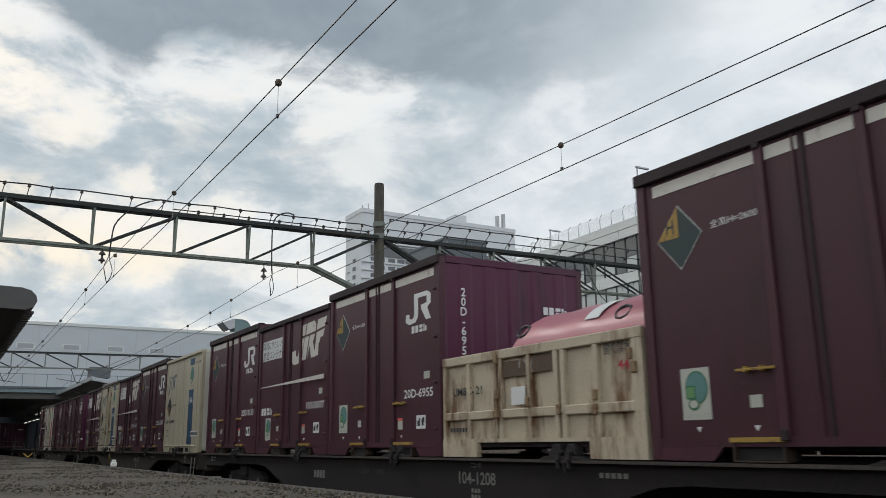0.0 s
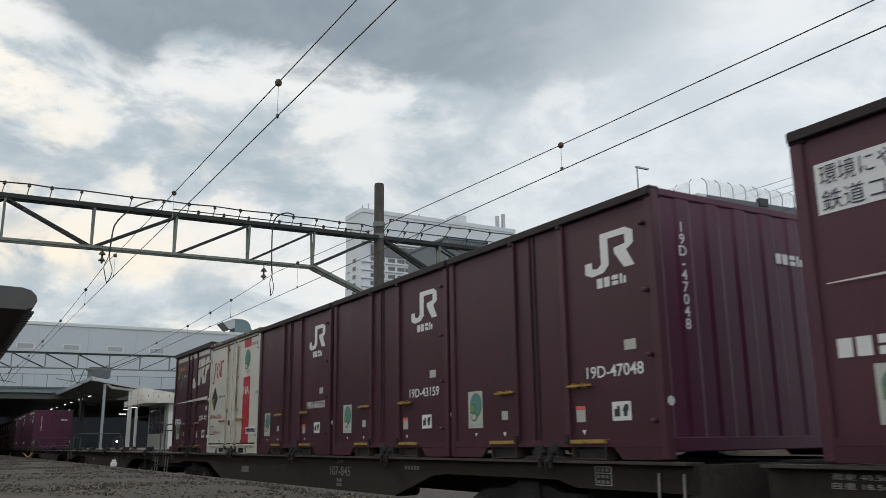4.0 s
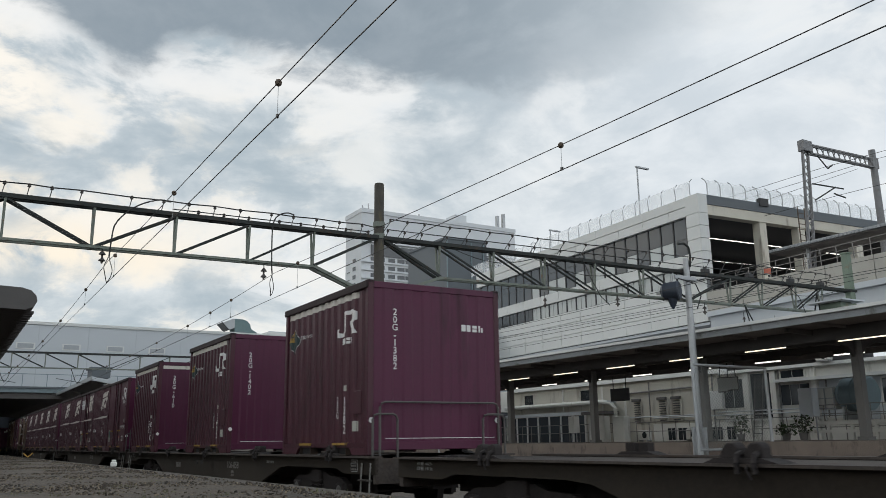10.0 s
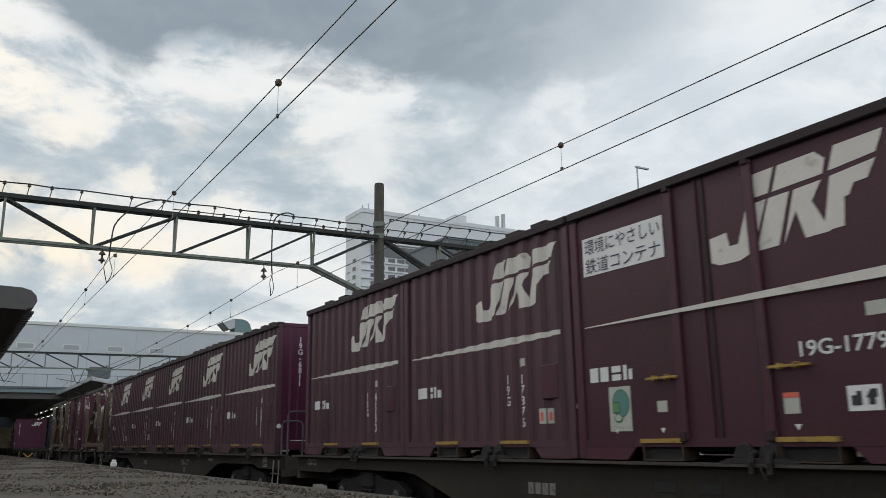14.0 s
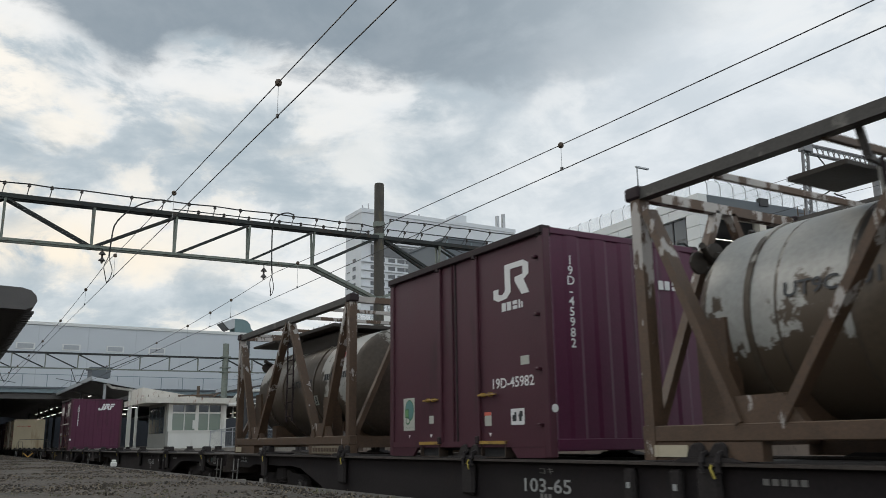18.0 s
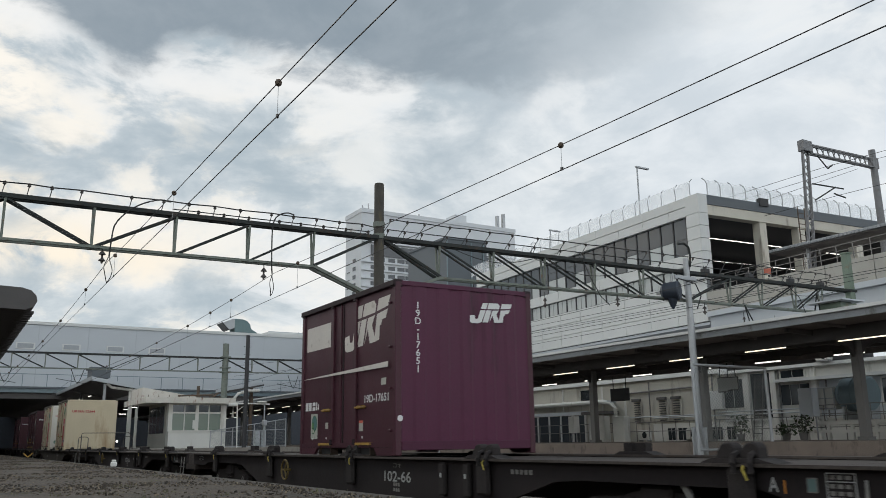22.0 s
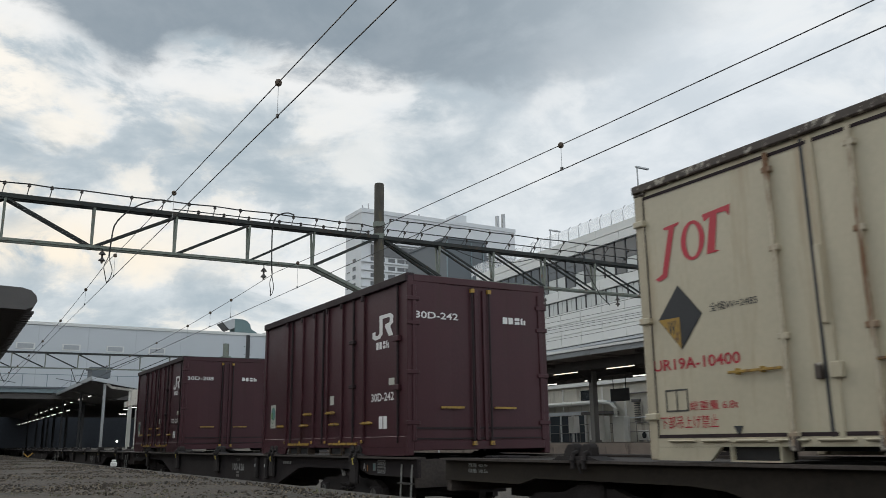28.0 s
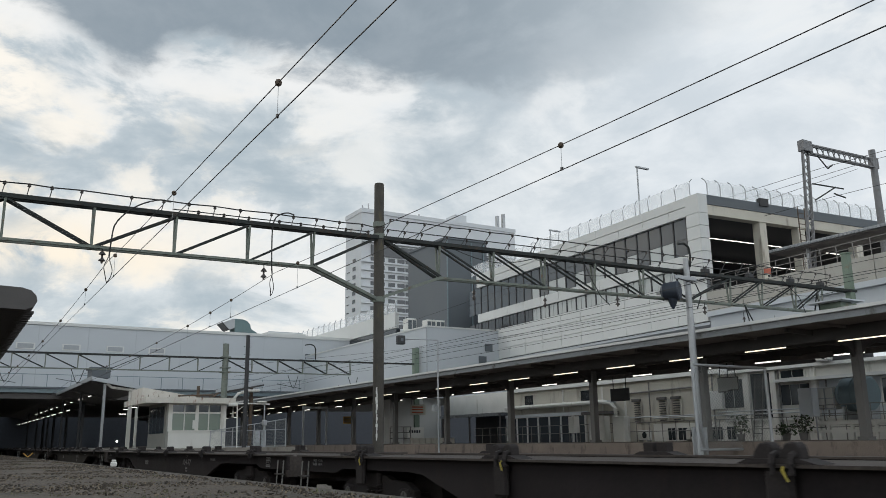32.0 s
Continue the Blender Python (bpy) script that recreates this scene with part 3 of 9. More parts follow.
wire("feeder_cable", [(x + 0.02, GY - 0.17, zt(x) + 0.53 - 0.02 * (k % 2)) for k, x in enumerate(RIGHT_PINS)], 0.017, "black feeder cable on pins along the gantry")
wire("feeder_cable", [(x + 0.05, GY + 0.05, zt(x) + 0.29) for x in RIGHT_PINS] + [(30.5, GY + 0.05, zt(30) + 0.2)], 0.015, "black feeder cable on pins along the gantry")


def bent(pts, n=6):
    """A smooth line through a few points."""
    pts = [Vector(p) for p in pts]
    ext = [pts[0] * 2 - pts[1]] + pts + [pts[-1] * 2 - pts[-2]]
    out = []
    for a, b, c, d in zip(ext, ext[1:], ext[2:], ext[3:]):
        for k in range(n):
            t = k / n
            out.append(((b * 2) + (c - a) * t + (a * 2 - b * 5 + c * 4 - d) * t * t + (b * 3 - a - c * 3 + d) * t ** 3) * 0.5)
    return out + [pts[-1]]


def jumper(bend, x1, z1, zc):
    """A feeder jumper that swings over the beam and ends in a loop on the contact wire."""
    wire("jumper_cable", bent([(x, GY - 0.28, z) for x, z in bend] + [(x1, GY - 0.28, z1)]), 0.017, "black jumper cable curving down from the feeder", 7)
    for s in (-1, 1):
        wire("jumper_loop", bent([(x1, GY - 0.28, z1), (x1 + s * 0.05, GY - 0.28 + s * 0.12, z1 - 0.10), (x1 + s * 0.12, GY - 0.28 + s * 0.2, z1 - 0.28), (x1 + s * 0.08, GY - 0.28 + s * 0.16, z1 - 0.46), (x1, GY - 0.2, zc)], 4), 0.010, "black cable loop clipped to the contact wire", 6)


jumper(((4.2, 6.86), (3.97, 6.88), (3.68, 6.79), (3.41, 6.64), (3.2, 6.46), (3.02, 6.22), (2.95, 5.99)), 2.91, 5.40, 4.8)
jumper(((7.3, 6.94), (7.12, 6.97), (6.92, 6.90), (6.78, 6.74), (6.73, 6.43), (6.74, 5.66)), 6.76, 5.35, 4.8)
wire("jumper_cable", [(16.9, GY - 0.2, zt(17) + 0.05), (17.1, GY - 0.3, 6.2), (17.5, GY - 0.3, 5.6), (17.9, GY - 0.25, 5.35)], 0.014, "black jumper cable curving down from the feeder", 7)
wire("jumper_cable", [(26.6, GY - 0.2, zt(26) + 0.05), (27.3, GY - 0.3, 6.3), (27.6, GY - 0.3, 5.7), (27.6, GY - 0.25, 5.2)], 0.014, "black jumper cable curving down from the feeder", 7)

# long wires high in the background over the far tracks
wire("span_wire", [(36 + 8, 27, 16.2), (30, 62, 9.9)], 0.012, "thin span wire")
wire("span_wire", [(34, 10, 8.6), (31.3, 55, 8.2), (24, 80, 8.6)], 0.012, "thin span wire")
wire("span_wire", [(31, 12, 7.5), (28, 56, 7.3), (24, 80, 7.6)], 0.012, "thin span wire")
wire("span_wire", [(26, 10, 6.4), (23, 56, 6.2)], 0.010, "thin span wire")

# ---- galvanised mast with its hook arm and horn ----
ms = thing("galvanised_mast", "grey galvanised steel mast with a hooked top", "mast", (21.42, 19.7, 0))
bm = bmesh.new()
bm_lathe(bm, [(0.122, -0.3), (0.118, 4.0), (0.10, 7.2), (0.0, 7.22)], 18)
part("shaft", bm, "galv", ms, smooth=True)
bm = bmesh.new()
bm_tube(bm, [(0.05, -0.12, 6.9), (0.10, -0.12, 7.3), (0.02, -0.14, 7.58), (-0.2, -0.16, 7.68), (-0.5, -0.16, 7.64)], 0.04, 8)
part("hook_arm", bm, "gantry", ms, smooth=True)
part("bracket", boxes((-0.75, 0.25, -0.18, -0.12, 6.42, 6.54)), "galv", ms)
bm = bmesh.new()
bm_tube(bm, [(-0.65, -0.2, 6.42), (0.1, -0.25, 6.30), (0.38, -0.2, 5.9), (0.2, -0.15, 5.45)], 0.022, 6)
part("cable", bm, "black", ms)
part("base_gusset", boxes((-0.34, 0.34, -0.02, 0.02, -0.3, 1.55), (-0.02, 0.02, -0.3, 0.3, -0.3, 1.5)), "galv", ms)
ls = thing("loudspeaker", "dark blue drum-shaped loudspeaker hung from the gantry", "loudspeaker", (20.68, 19.72, 6.02), rz=-60)
bm = bmesh.new()
bm_lathe(bm, [(0.06, -0.40), (0.18, -0.36), (0.29, -0.26), (0.32, 0.22), (0.28, 0.26), (0.02, 0.26)], 22, (0, 0, 0), "x")
part("drum", bm, "speaker", ls, smooth=True)
bm = bmesh.new()
bm_lathe(bm, [(0.20, -0.20), (0.12, -0.44), (0.03, -0.62)], 14)
part("cone", bm, "speaker", ls, smooth=True)
bm = bmesh.new()
bm_lathe(bm, [(0.08, -0.52), (0.09, -0.36)], 12, (0, 0, 0), "x")
part("motor", bm, "white_panel", ls)
part("hanger", bars(((0, 0, 0.2), (0.05, 0.05, 0.62)), w=0.025, n=6), "galv", ls)

# chain-link gate beside the mast
gt = thing("chain_link_gate", "galvanised chain-link gate frame beside the mast", "gate", (0, 18.5, 0))
for x in (20.05, 23.45):
    part("gate_post", bars(((x, 0, -0.25), (x - 0.03, 0, 3.46)), w=0.055, n=10), "galv", gt)
for z in (3.44, 0.84):
    part("gate_rail", bars(((20.05, 0, z), (23.45, 0, z)), w=0.04, n=8), "galv", gt)
part("gate_stay", bars(((20.05, 0, 1.9), (20.75, 0.3, 0.3)), w=0.05, n=8), "galv", gt)
bm = bmesh.new()
for k in range(-22, 30):
    for s in (-1, 1):
        x0, z0, x1, z1 = 20.1 + 0.12 * k, 0.86, 20.1 + 0.12 * k + s * 2.56, 3.42
        if s < 0:
            x0, x1 = x0 + 2.56, x1 + 2.56
        t0 = max(0, min(1, ((20.08 if x1 > x0 else 23.42) - x0) / (x1 - x0)))
        t1 = max(0, min(1, ((23.42 if x1 > x0 else 20.08) - x0) / (x1 - x0)))
        if t1 - t0 > 0.02:
            bm_bar(bm, (x0 + (x1 - x0) * t0, 0, z0 + (z1 - z0) * t0), (x0 + (x1 - x0) * t1, 0, z0 + (z1 - z0) * t1), 0.004, n=3)
tagged(part("chain_link", bm, "mesh_panel", gt), kind="stuff")

# ---- canopy of the near platform ----
roof = thing("platform_canopy", "dark end of an old platform canopy with a rounded eave", "canopy", (0, 0, 0))
bm = bmesh.new()
prof = [(-7.0, 4.62), (0.9, 4.50), (1.20, 4.49), (1.38, 4.44), (1.48, 4.34), (1.51, 4.22), (1.46, 4.10), (1.30, 4.02), (-7.0, 4.22)]
v0 = [bm.verts.new((x, 19.4, z)) for x, z in prof]
v1 = [bm.verts.new((x, 90, z)) for x, z in prof]
for i in range(len(prof)):
    j = (i + 1) % len(prof)
    bm.faces.new((v0[i], v0[j], v1[j], v1[i]))
bm.faces.new(v0)
bm.faces.new(v1[::-1])
part("roof", bm, "dark_steel", roof)
part("corrugation", boxes(*[(1.20, 1.50, 19.9 + k * 0.42, 20.08 + k * 0.42, 4.015, 4.07) for k in range(60)]), "dark_steel", roof)
for y in (24, 34, 44, 54, 64, 74):
    part("column", boxes((-2.1, -1.9, y - 0.1, y + 0.1, 0.98, 4.35)), "dark_steel", roof)

# ---- rough surface, grit and weeds of the near platform ----
rng = random.Random(5)
PLAT_Y = [1.6 * 1.0135 ** k for k in range(250)]
PLAT_COLS = [1.39 - 0.022 * k - 0.00040 * k * k for k in range(105)]
vs, fs = [], []
for y in PLAT_Y:
    for x in PLAT_COLS:
        p = Vector((x, y, 0.0))
        rough = noise.fractal(p * 9.0, 0.9, 2.1, 4) * 0.0045 + noise.fractal(p * 1.3, 1.0, 2.0, 3) * 0.006
        pit = max(0.0, noise.noise(p * 4.0 + Vector((7, 3, 1))) - 0.25) * 0.02
        vs.append((x, y, PLAT_Z + 0.010 + max(-0.006, rough - pit)))
nc = len(PLAT_COLS)
for i in range(len(PLAT_Y) - 1):
    for j in range(nc - 1):
        a = i * nc + j
        fs.append((a, a + nc, a + nc + 1, a + 1))
me = bpy.data.meshes.new("platform_surface")
me.from_pydata(vs, [], fs)
me.polygons.foreach_set("use_smooth", [True] * len(me.polygons))
me.materials.append(M["asphalt"])
tagged(new("platform_surface", me), "broken old asphalt surface with moss, pits and grit", "paving", kind="structure")


def scatter(name, count, material, label, size, near, bias, flat):
    """Small angular stones strewn over the asphalt, thicker in clusters."""
    bm = bmesh.new()
    made = 0
    while made < count:
        y = near + 26 * rng.random() ** bias
        x = 1.55 - rng.random() * (1.9 - 0.055 * min(y, 22))
        if noise.noise(Vector((x * 2.2, y * 1.4, 3.0))) + rng.uniform(-0.4, 0.4) < -0.02:
            continue
        made += 1
        r = rng.uniform(*size) * (1 + y * 0.03)
        t0 = rng.uniform(0, 6.28)
        ring = [bm.verts.new((x + r * math.cos(t0 + a) * rng.uniform(0.7, 1.3), y + r * math.sin(t0 + a) * rng.uniform(0.7, 1.3), PLAT_Z + 0.004)) for a in (0, 1.3, 2.5, 3.8, 5.0)]
        zt_ = PLAT_Z + 0.010 + r * flat * rng.uniform(0.5, 1.8)
        top = [bm.verts.new((x + (v.co.x - x) * 0.6, y + (v.co.y - y) * 0.6, zt_ + rng.uniform(-0.001, 0.001))) for v in ring]
        for i in range(5):
            bm.faces.new((ring[i], ring[(i + 1) % 5], top[(i + 1) % 5], top[i]))
        bm.faces.new(top)
    single(name, bm, material, label, "grit", kind="stuff")


scatter("grit", 12000, "pebble", "loose grit and crumbled asphalt on the old surface", (0.003, 0.009), 2.0, 1.7, 0.35)
scatter("pale_grit", 9000, "pebble_pale", "pale stone chips and dry moss worn out of the asphalt", (0.002, 0.007), 1.9, 1.6, 0.35)
bm = bmesh.new()
for k in range(46):
    y = 2.6 + 15 * rng.random() ** 1.5
    x = 1.52 - rng.random() * (0.5 + y * 0.22)
    for j in range(22):
        a, h = rng.uniform(0, 6.28), rng.uniform(0.006, 0.022)
        c0 = Vector((x + rng.gauss(0, 0.035), y + rng.gauss(0, 0.05), PLAT_Z + 0.008))
        d = Vector((math.cos(a), math.sin(a), 0))
        w = Vector((-d.y, d.x, 0)) * 0.0016
        q = c0 + d * rng.uniform(0.004, 0.014) + Vector((0, 0, h))
        bm.faces.new([bm.verts.new(c0 - w), bm.verts.new(c0 + w), bm.verts.new(q)])
single("weeds", bm, "weed", "low dry weeds and moss in the asphalt", "weeds", kind="stuff")
mk = thing("edge_marker", "small white marker block on the platform edge", "marker", (1.66, 9.8, PLAT_Z))
part("block", boxes((-0.03, 0.03, -0.03, 0.03, 0, 0.055)), "white_wall", mk, bevel=0.012)
part("cap", boxes((-0.022, 0.022, -0.022, 0.022, 0.055, 0.075)), "white_wall", mk, bevel=0.008)
ch = thing("chevron_mark", "yellow chevron marker at the platform edge", "marker", (1.62, 19.5, PLAT_Z))
part("arm", bars(((-0.09, 0, 0.10), (0.0, 0, 0.02)), w=0.022, h=0.022), "yellow_paint", ch)
part("arm", bars(((0.09, 0, 0.10), (0.0, 0, 0.02)), w=0.022, h=0.022), "yellow_paint", ch)

# ---- station canopy ----
can = thing("station_canopy", "long grey station canopy on dark steel columns", "canopy", (0, 0, 0))
part("roof", boxes((22.0, 30.6, 8.0, 118, 4.62, 4.76)), "roof_sheet", can)
part("eave_gutter", boxes((21.84, 22.0, 8.0, 118, 4.70, 4.80)), "white_panel", can, "bright pale metal gutter")
part("eave_fascia", boxes((21.93, 22.0, 8.0, 118, 4.49, 4.695)), "fascia", can)
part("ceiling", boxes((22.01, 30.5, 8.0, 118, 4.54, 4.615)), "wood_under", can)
for x, w_, z_ in ((23.78, 0.03, 4.13), (26.0, 0.08, 4.30), (28.4, 0.08, 4.30)):
    part("purlin", boxes((x - w_, x + w_, 8.0, 118, z_, 4.535)), "dark_steel", can)
part("far_eave", boxes((30.5, 30.6, 8.0, 118, 4.30, 4.70)), "wood_under", can)
for k in range(16):
    y = 16.85 + 6.65 * k
    col = part("column", boxes((25.86, 26.14, y - 0.14, y + 0.14, P2Z, 4.3), (25.80, 26.20, y - 0.2, y + 0.2, P2Z, P2Z + 0.12)), "column_brown", can, bevel=0.01)
    for x in (22.5, 29.8):
        bm = bmesh.new()
        s = 1 if x > 26 else -1
        pts = [(26 + s * 0.1, 3.72), (26 + s * 0.5, 4.08), (26 + s * 1.2, 4.30), (x, 4.40), (x, 4.52), (26 + s * 0.1, 4.52)]
        va, vb = [bm.verts.new((p, y - 0.05, z)) for p, z in pts], [bm.verts.new((p, y + 0.05, z)) for p, z in pts]
        for i in range(6):
            bm.faces.new((va[i], va[(i + 1) % 6], vb[(i + 1) % 6], vb[i]))
        bm.faces.new(va), bm.faces.new(vb[::-1])
        part("cantilever", bm, "dark_steel", can)
for k in range(32):
    y = 9 + 3.325 * k
    part("rafter", boxes((22.02, 30.5, y - 0.04, y + 0.04, 4.46, 4.536)), "wood_under", can)
for k in range(-2, 26):
    y = 18.7 + 3.56 * k
    lamp = part("tube_lamp", boxes((23.76, 23.80, y - 0.82, y + 0.82, 4.06, 4.095)), "tube", can, "lit warm fluorescent tube")
    part("lamp_housing", boxes((23.75, 23.81, y - 0.84, y + 0.84, 4.098, 4.13)), "dark_steel", lamp)
    # glowing strips with added housings stand in for slivers of sky
    lamp = part("tube_lamp", boxes((28.37, 28.43, y - 0.6, y + 0.6, 4.12, 4.16)), "tube_far", can, "lit white strip")
    part("lamp_housing", boxes((28.36, 28.44, y - 0.62, y + 0.62, 4.165, 4.30)), "dark_steel", lamp)
for y, z, w in ((30.55, 3.28, 1.25),):
    sg = thing("hanging_sign", "dark unlit sign board hung under the canopy", "sign", (28.0, y, z))
    part("board", boxes((-0.06, 0.06, -w / 2, w / 2, -0.3, 0.3)), "black", sg, bevel=0.02)
    for s in (-0.35, 0.35):
        part("hanger", bars(((0, s * w, 0.3), (0, s * w, 0.85)), w=0.02, n=6), "black", sg)
rb = thing("junction_box", "green-grey steel box on the canopy edge", "box", (22.2, 14.9, 4.82))
part("body", boxes((-0.2, 0.35, -0.35, 0.35, 0.0, 0.18)), "green_box", rb, bevel=0.02)
part("lid", boxes((-0.5, 0.6, -0.6, 0.6, 0.18, 0.22)), "grey_panel", rb)
for y, lean in ((17.6, 0.1), (15.2, -0.1)):
    br_ = thing("wire_anchor", "small dark wire anchor bracket on the canopy edge", "bracket", (21.95, y, 4.82))
    part("stem", bars(((0, 0, 0), (-0.2, lean, 0.5)), w=0.03, h=0.03), "gantry", br_)
    part("stay", bars(((-0.2, lean, 0.5), (0.2, 0.3, 0.06)), w=0.02, n=6), "gantry", br_)
gc = thing("green_column", "pale green steel box column at the gantry's end", "column", (30.95, GY, 0))
part("shaft", boxes((-0.14, 0.14, -0.14, 0.14, P2Z, 8.4)), "green_box", gc, bevel=0.02)
part("cap", boxes((-0.17, 0.17, -0.17, 0.17, 8.4, 8.46)), "green_box", gc)

# platform furniture far side: railing, cabinets, plants
rl = thing("platform_railing", "thin grey railing along the far side of the platform", "railing", (30.7, 0, P2Z))
for k in range(34):
    y = 18 + k * 0.9
    part("post", bars(((0, y, 0), (0, y, 0.95)), w=0.02, n=5), "steel_rail", rl)
for z in (0.5, 0.95):
    part("rail", bars(((0, 18, z), (0, 47.7, z)), w=0.018, n=5), "steel_rail", rl)
for x, y, w, h, z0, name, ma in ((30.2, 21.9, 0.66, 1.14, 0.92, "control_cabinet", "grey_panel"), (30.3, 34.8, 1.3, 1.35, 0.0, "white_cabinet", "white_wall"), (30.3, 36.9, 0.5, 0.9, 0.5, "notice_board", "white_wall"), (30.4, 33.2, 0.9, 1.3, 0.0, "white_cabinet", "white_wall")):
    cb = thing(name, "pale steel cabinet standing on the platform" if name != "notice_board" else "white framed notice board on the platform", "cabinet" if name != "notice_board" else "notice board", (x, y, P2Z))
    part("body", boxes((-0.2, 0.2, -w / 2, w / 2, z0, z0 + h)), ma, cb, bevel=0.02)
    part("door", boxes((-0.22, -0.203, -w / 2 + 0.05, w / 2 - 0.05, z0 + 0.06, z0 + h - 0.06)), ma if name != "notice_board" else "sticker_paper", cb)
    if z0:
        for s in (-0.8, 0.8):
            part("leg", bars(((0, s * w / 2, 0), (0, s * w / 2, z0)), w=0.03, n=6), "galv", cb)


def potted_plant(x, y, h, seed):
    rg = random.Random(seed)
    p = thing("potted_plant", "dark leafy shrub in a brown pot", "plant", (x, y, P2Z), "potted plants")
    bm = bmesh.new()
    bm_lathe(bm, [(0.13, 0), (0.18, 0.28), (0.16, 0.28), (0.14, 0.24)], 12)
    part("pot", bm, "column_brown", p)
    bm = bmesh.new()
    for k in range(7):
        a = k * 0.9
        bm_tube(bm, [(0, 0, 0.2), (0.1 * math.cos(a), 0.1 * math.sin(a), h * 0.5), (0.3 * math.cos(a), 0.3 * math.sin(a), h * (0.6 + 0.06 * k))], 0.012, 4)
    part("stem", bm, "pole", p)
    bm = bmesh.new()
    for k in range(170):
        a, r, z = rg.uniform(0, 6.28), 0.38 * rg.random() ** 0.6, rg.uniform(0.3, 1.0) * h
        c = Vector((r * math.cos(a), r * math.sin(a), z))
        d = Vector((rg.uniform(-1, 1), rg.uniform(-1, 1), rg.uniform(-0.6, 1))).normalized() * 0.09
        s = d.cross(Vector((rg.uniform(-1, 1), rg.uniform(-1, 1), 1))).normalized() * 0.035
        bm.faces.new([bm.verts.new(c - s), bm.verts.new(c + d * 0.5 - s), bm.verts.new(c + d), bm.verts.new(c + d * 0.5 + s), bm.verts.new(c + s)])
    part("foliage", bm, "leaf", p)


potted_plant(29.4, 24.75, 1.05, 1)
potted_plant(29.4, 21.7, 0.95, 2)
potted_plant(29.4, 22.5, 0.65, 3)

# ---- elevated station building; its long wall stands slightly askew to the tracks ----
st = thing("station_building", "white panelled elevated station building with window bands", "building", (36.2, 32.0, 0), rz=-4)
LEN = 26.2
# dark core and sheet stand in for the shade inside
part("core", boxes((0.6, 30, 12.0, LEN, 7.3, 13.2)), "shade_void", st)
part("side_shade_sheet", boxes((0.45, 0.6, 0.9, 12.0, 9.2, 13.8)), "shade_void", st)
n = 11
for k in range(n):
    for z0, z1 in ((7.55, 8.335), (8.36, 9.135), (9.16, 9.935)):
        part("wall_panel", boxes((0.02, 0.16, 0.012 + k * LEN / n, (k + 1) * LEN / n - 0.012, z0, z1)), "white_panel", st)
    part("sill_panel", boxes((-0.06, 0.2, 0.012 + k * LEN / n, (k + 1) * LEN / n - 0.012, 10.86, 11.55)), "white_panel", st)
    part("parapet_panel", boxes((-0.12, 0.2, 0.012 + k * LEN / n, (k + 1) * LEN / n - 0.012, 13.80, 14.34)), "white_panel", st)
    part("parapet_panel", boxes((-0.12, 0.2, 0.012 + k * LEN / n, (k + 1) * LEN / n - 0.012, 14.385, 14.92)), "white_panel", st)
part("wall_backing", boxes((0.17, 0.4, 0, LEN, 7.5, 14.8)), "joint_grey", st)
part("soffit", boxes((0.1, 3.0, 0, LEN, 7.35, 7.5)), "grey_panel", st)
for k in range(24):
    y = 1.2 + k * 1.12
    pale = (k * 7) % 5 < 2
    w = part("window", boxes((0.06, 0.16, y - 0.05, y + 0.05, 11.56, 13.79)), "black", st)
    part("pane", boxes((0.10, 0.13, y + 0.06, y + 1.06, 12.55, 13.74)), "glass", w)
    part("pane", boxes((0.10, 0.13, y + 0.06, y + 1.06, 11.60, 12.52)), "frosted" if k < 16 and not pale else "glass", w)
    w = part("window", boxes((0.06, 0.16, y - 0.05, y + 0.05, 9.95, 10.84)), "black", st)
    part("pane", boxes((0.10, 0.13, y + 0.06, y + 0.54, 9.98, 10.80)), "frosted" if k < 15 else "dark_pane", w)
    part("pane", boxes((0.10, 0.13, y + 0.58, y + 1.06, 9.98, 10.80)), "frosted" if k < 15 else "dark_pane", w)
for z0, z1 in ((9.95, 10.83), (10.86, 11.53), (11.56, 12.28), (12.31, 13.03), (13.06, 13.78), (13.81, 14.92)):
    part("pier_panel", boxes((-0.14, 0.55, -0.12, 0.95, z0, z1)), "white_panel", st)
part("pier_core", boxes((0.0, 0.5, -0.05, 0.9, 9.9, 14.9)), "joint_grey", st)
part("end_fascia", boxes((0.56, 32, -0.10, 0.3, 14.35, 14.92)), "slate_panel", st)
part("end_beam", boxes((0.56, 32, -0.05, 0.5, 13.75, 14.34)), "cream_wall", st)
# slab coloured dark for the shade under the roof
part("roof_slab", boxes((0.5, 32, 0.51, LEN, 13.9, 14.6)), "shade_void", st)
for x, w in ((5.0, 0.55), (8.3, 0.55), (13.5, 0.6), (18.5, 0.6)):
    part("column", boxes((x - w / 2, x + w / 2, 0.0, w, 9.0, 13.74)), "cream_wall", st)
part("stripe_mark", boxes((4.72, 5.28, -0.006, 0.02, 10.6, 10.95)), "lamp_red", st)
part("roof_drain", boxes((4.75, 5.45, -0.2, 0.1, 14.72, 15.2)), "black", st)
part("deck_floor", boxes((0.6, 32, -22, 0.8, 8.9, 9.2)), "dark_steel", st)
for y in (3.0, 8.0):
    part("tube_lamp", boxes((1.2, 24, y - 0.03, y + 0.03, 13.3, 13.34)), "tube_far", st, "long lit strip lamp under the roof")
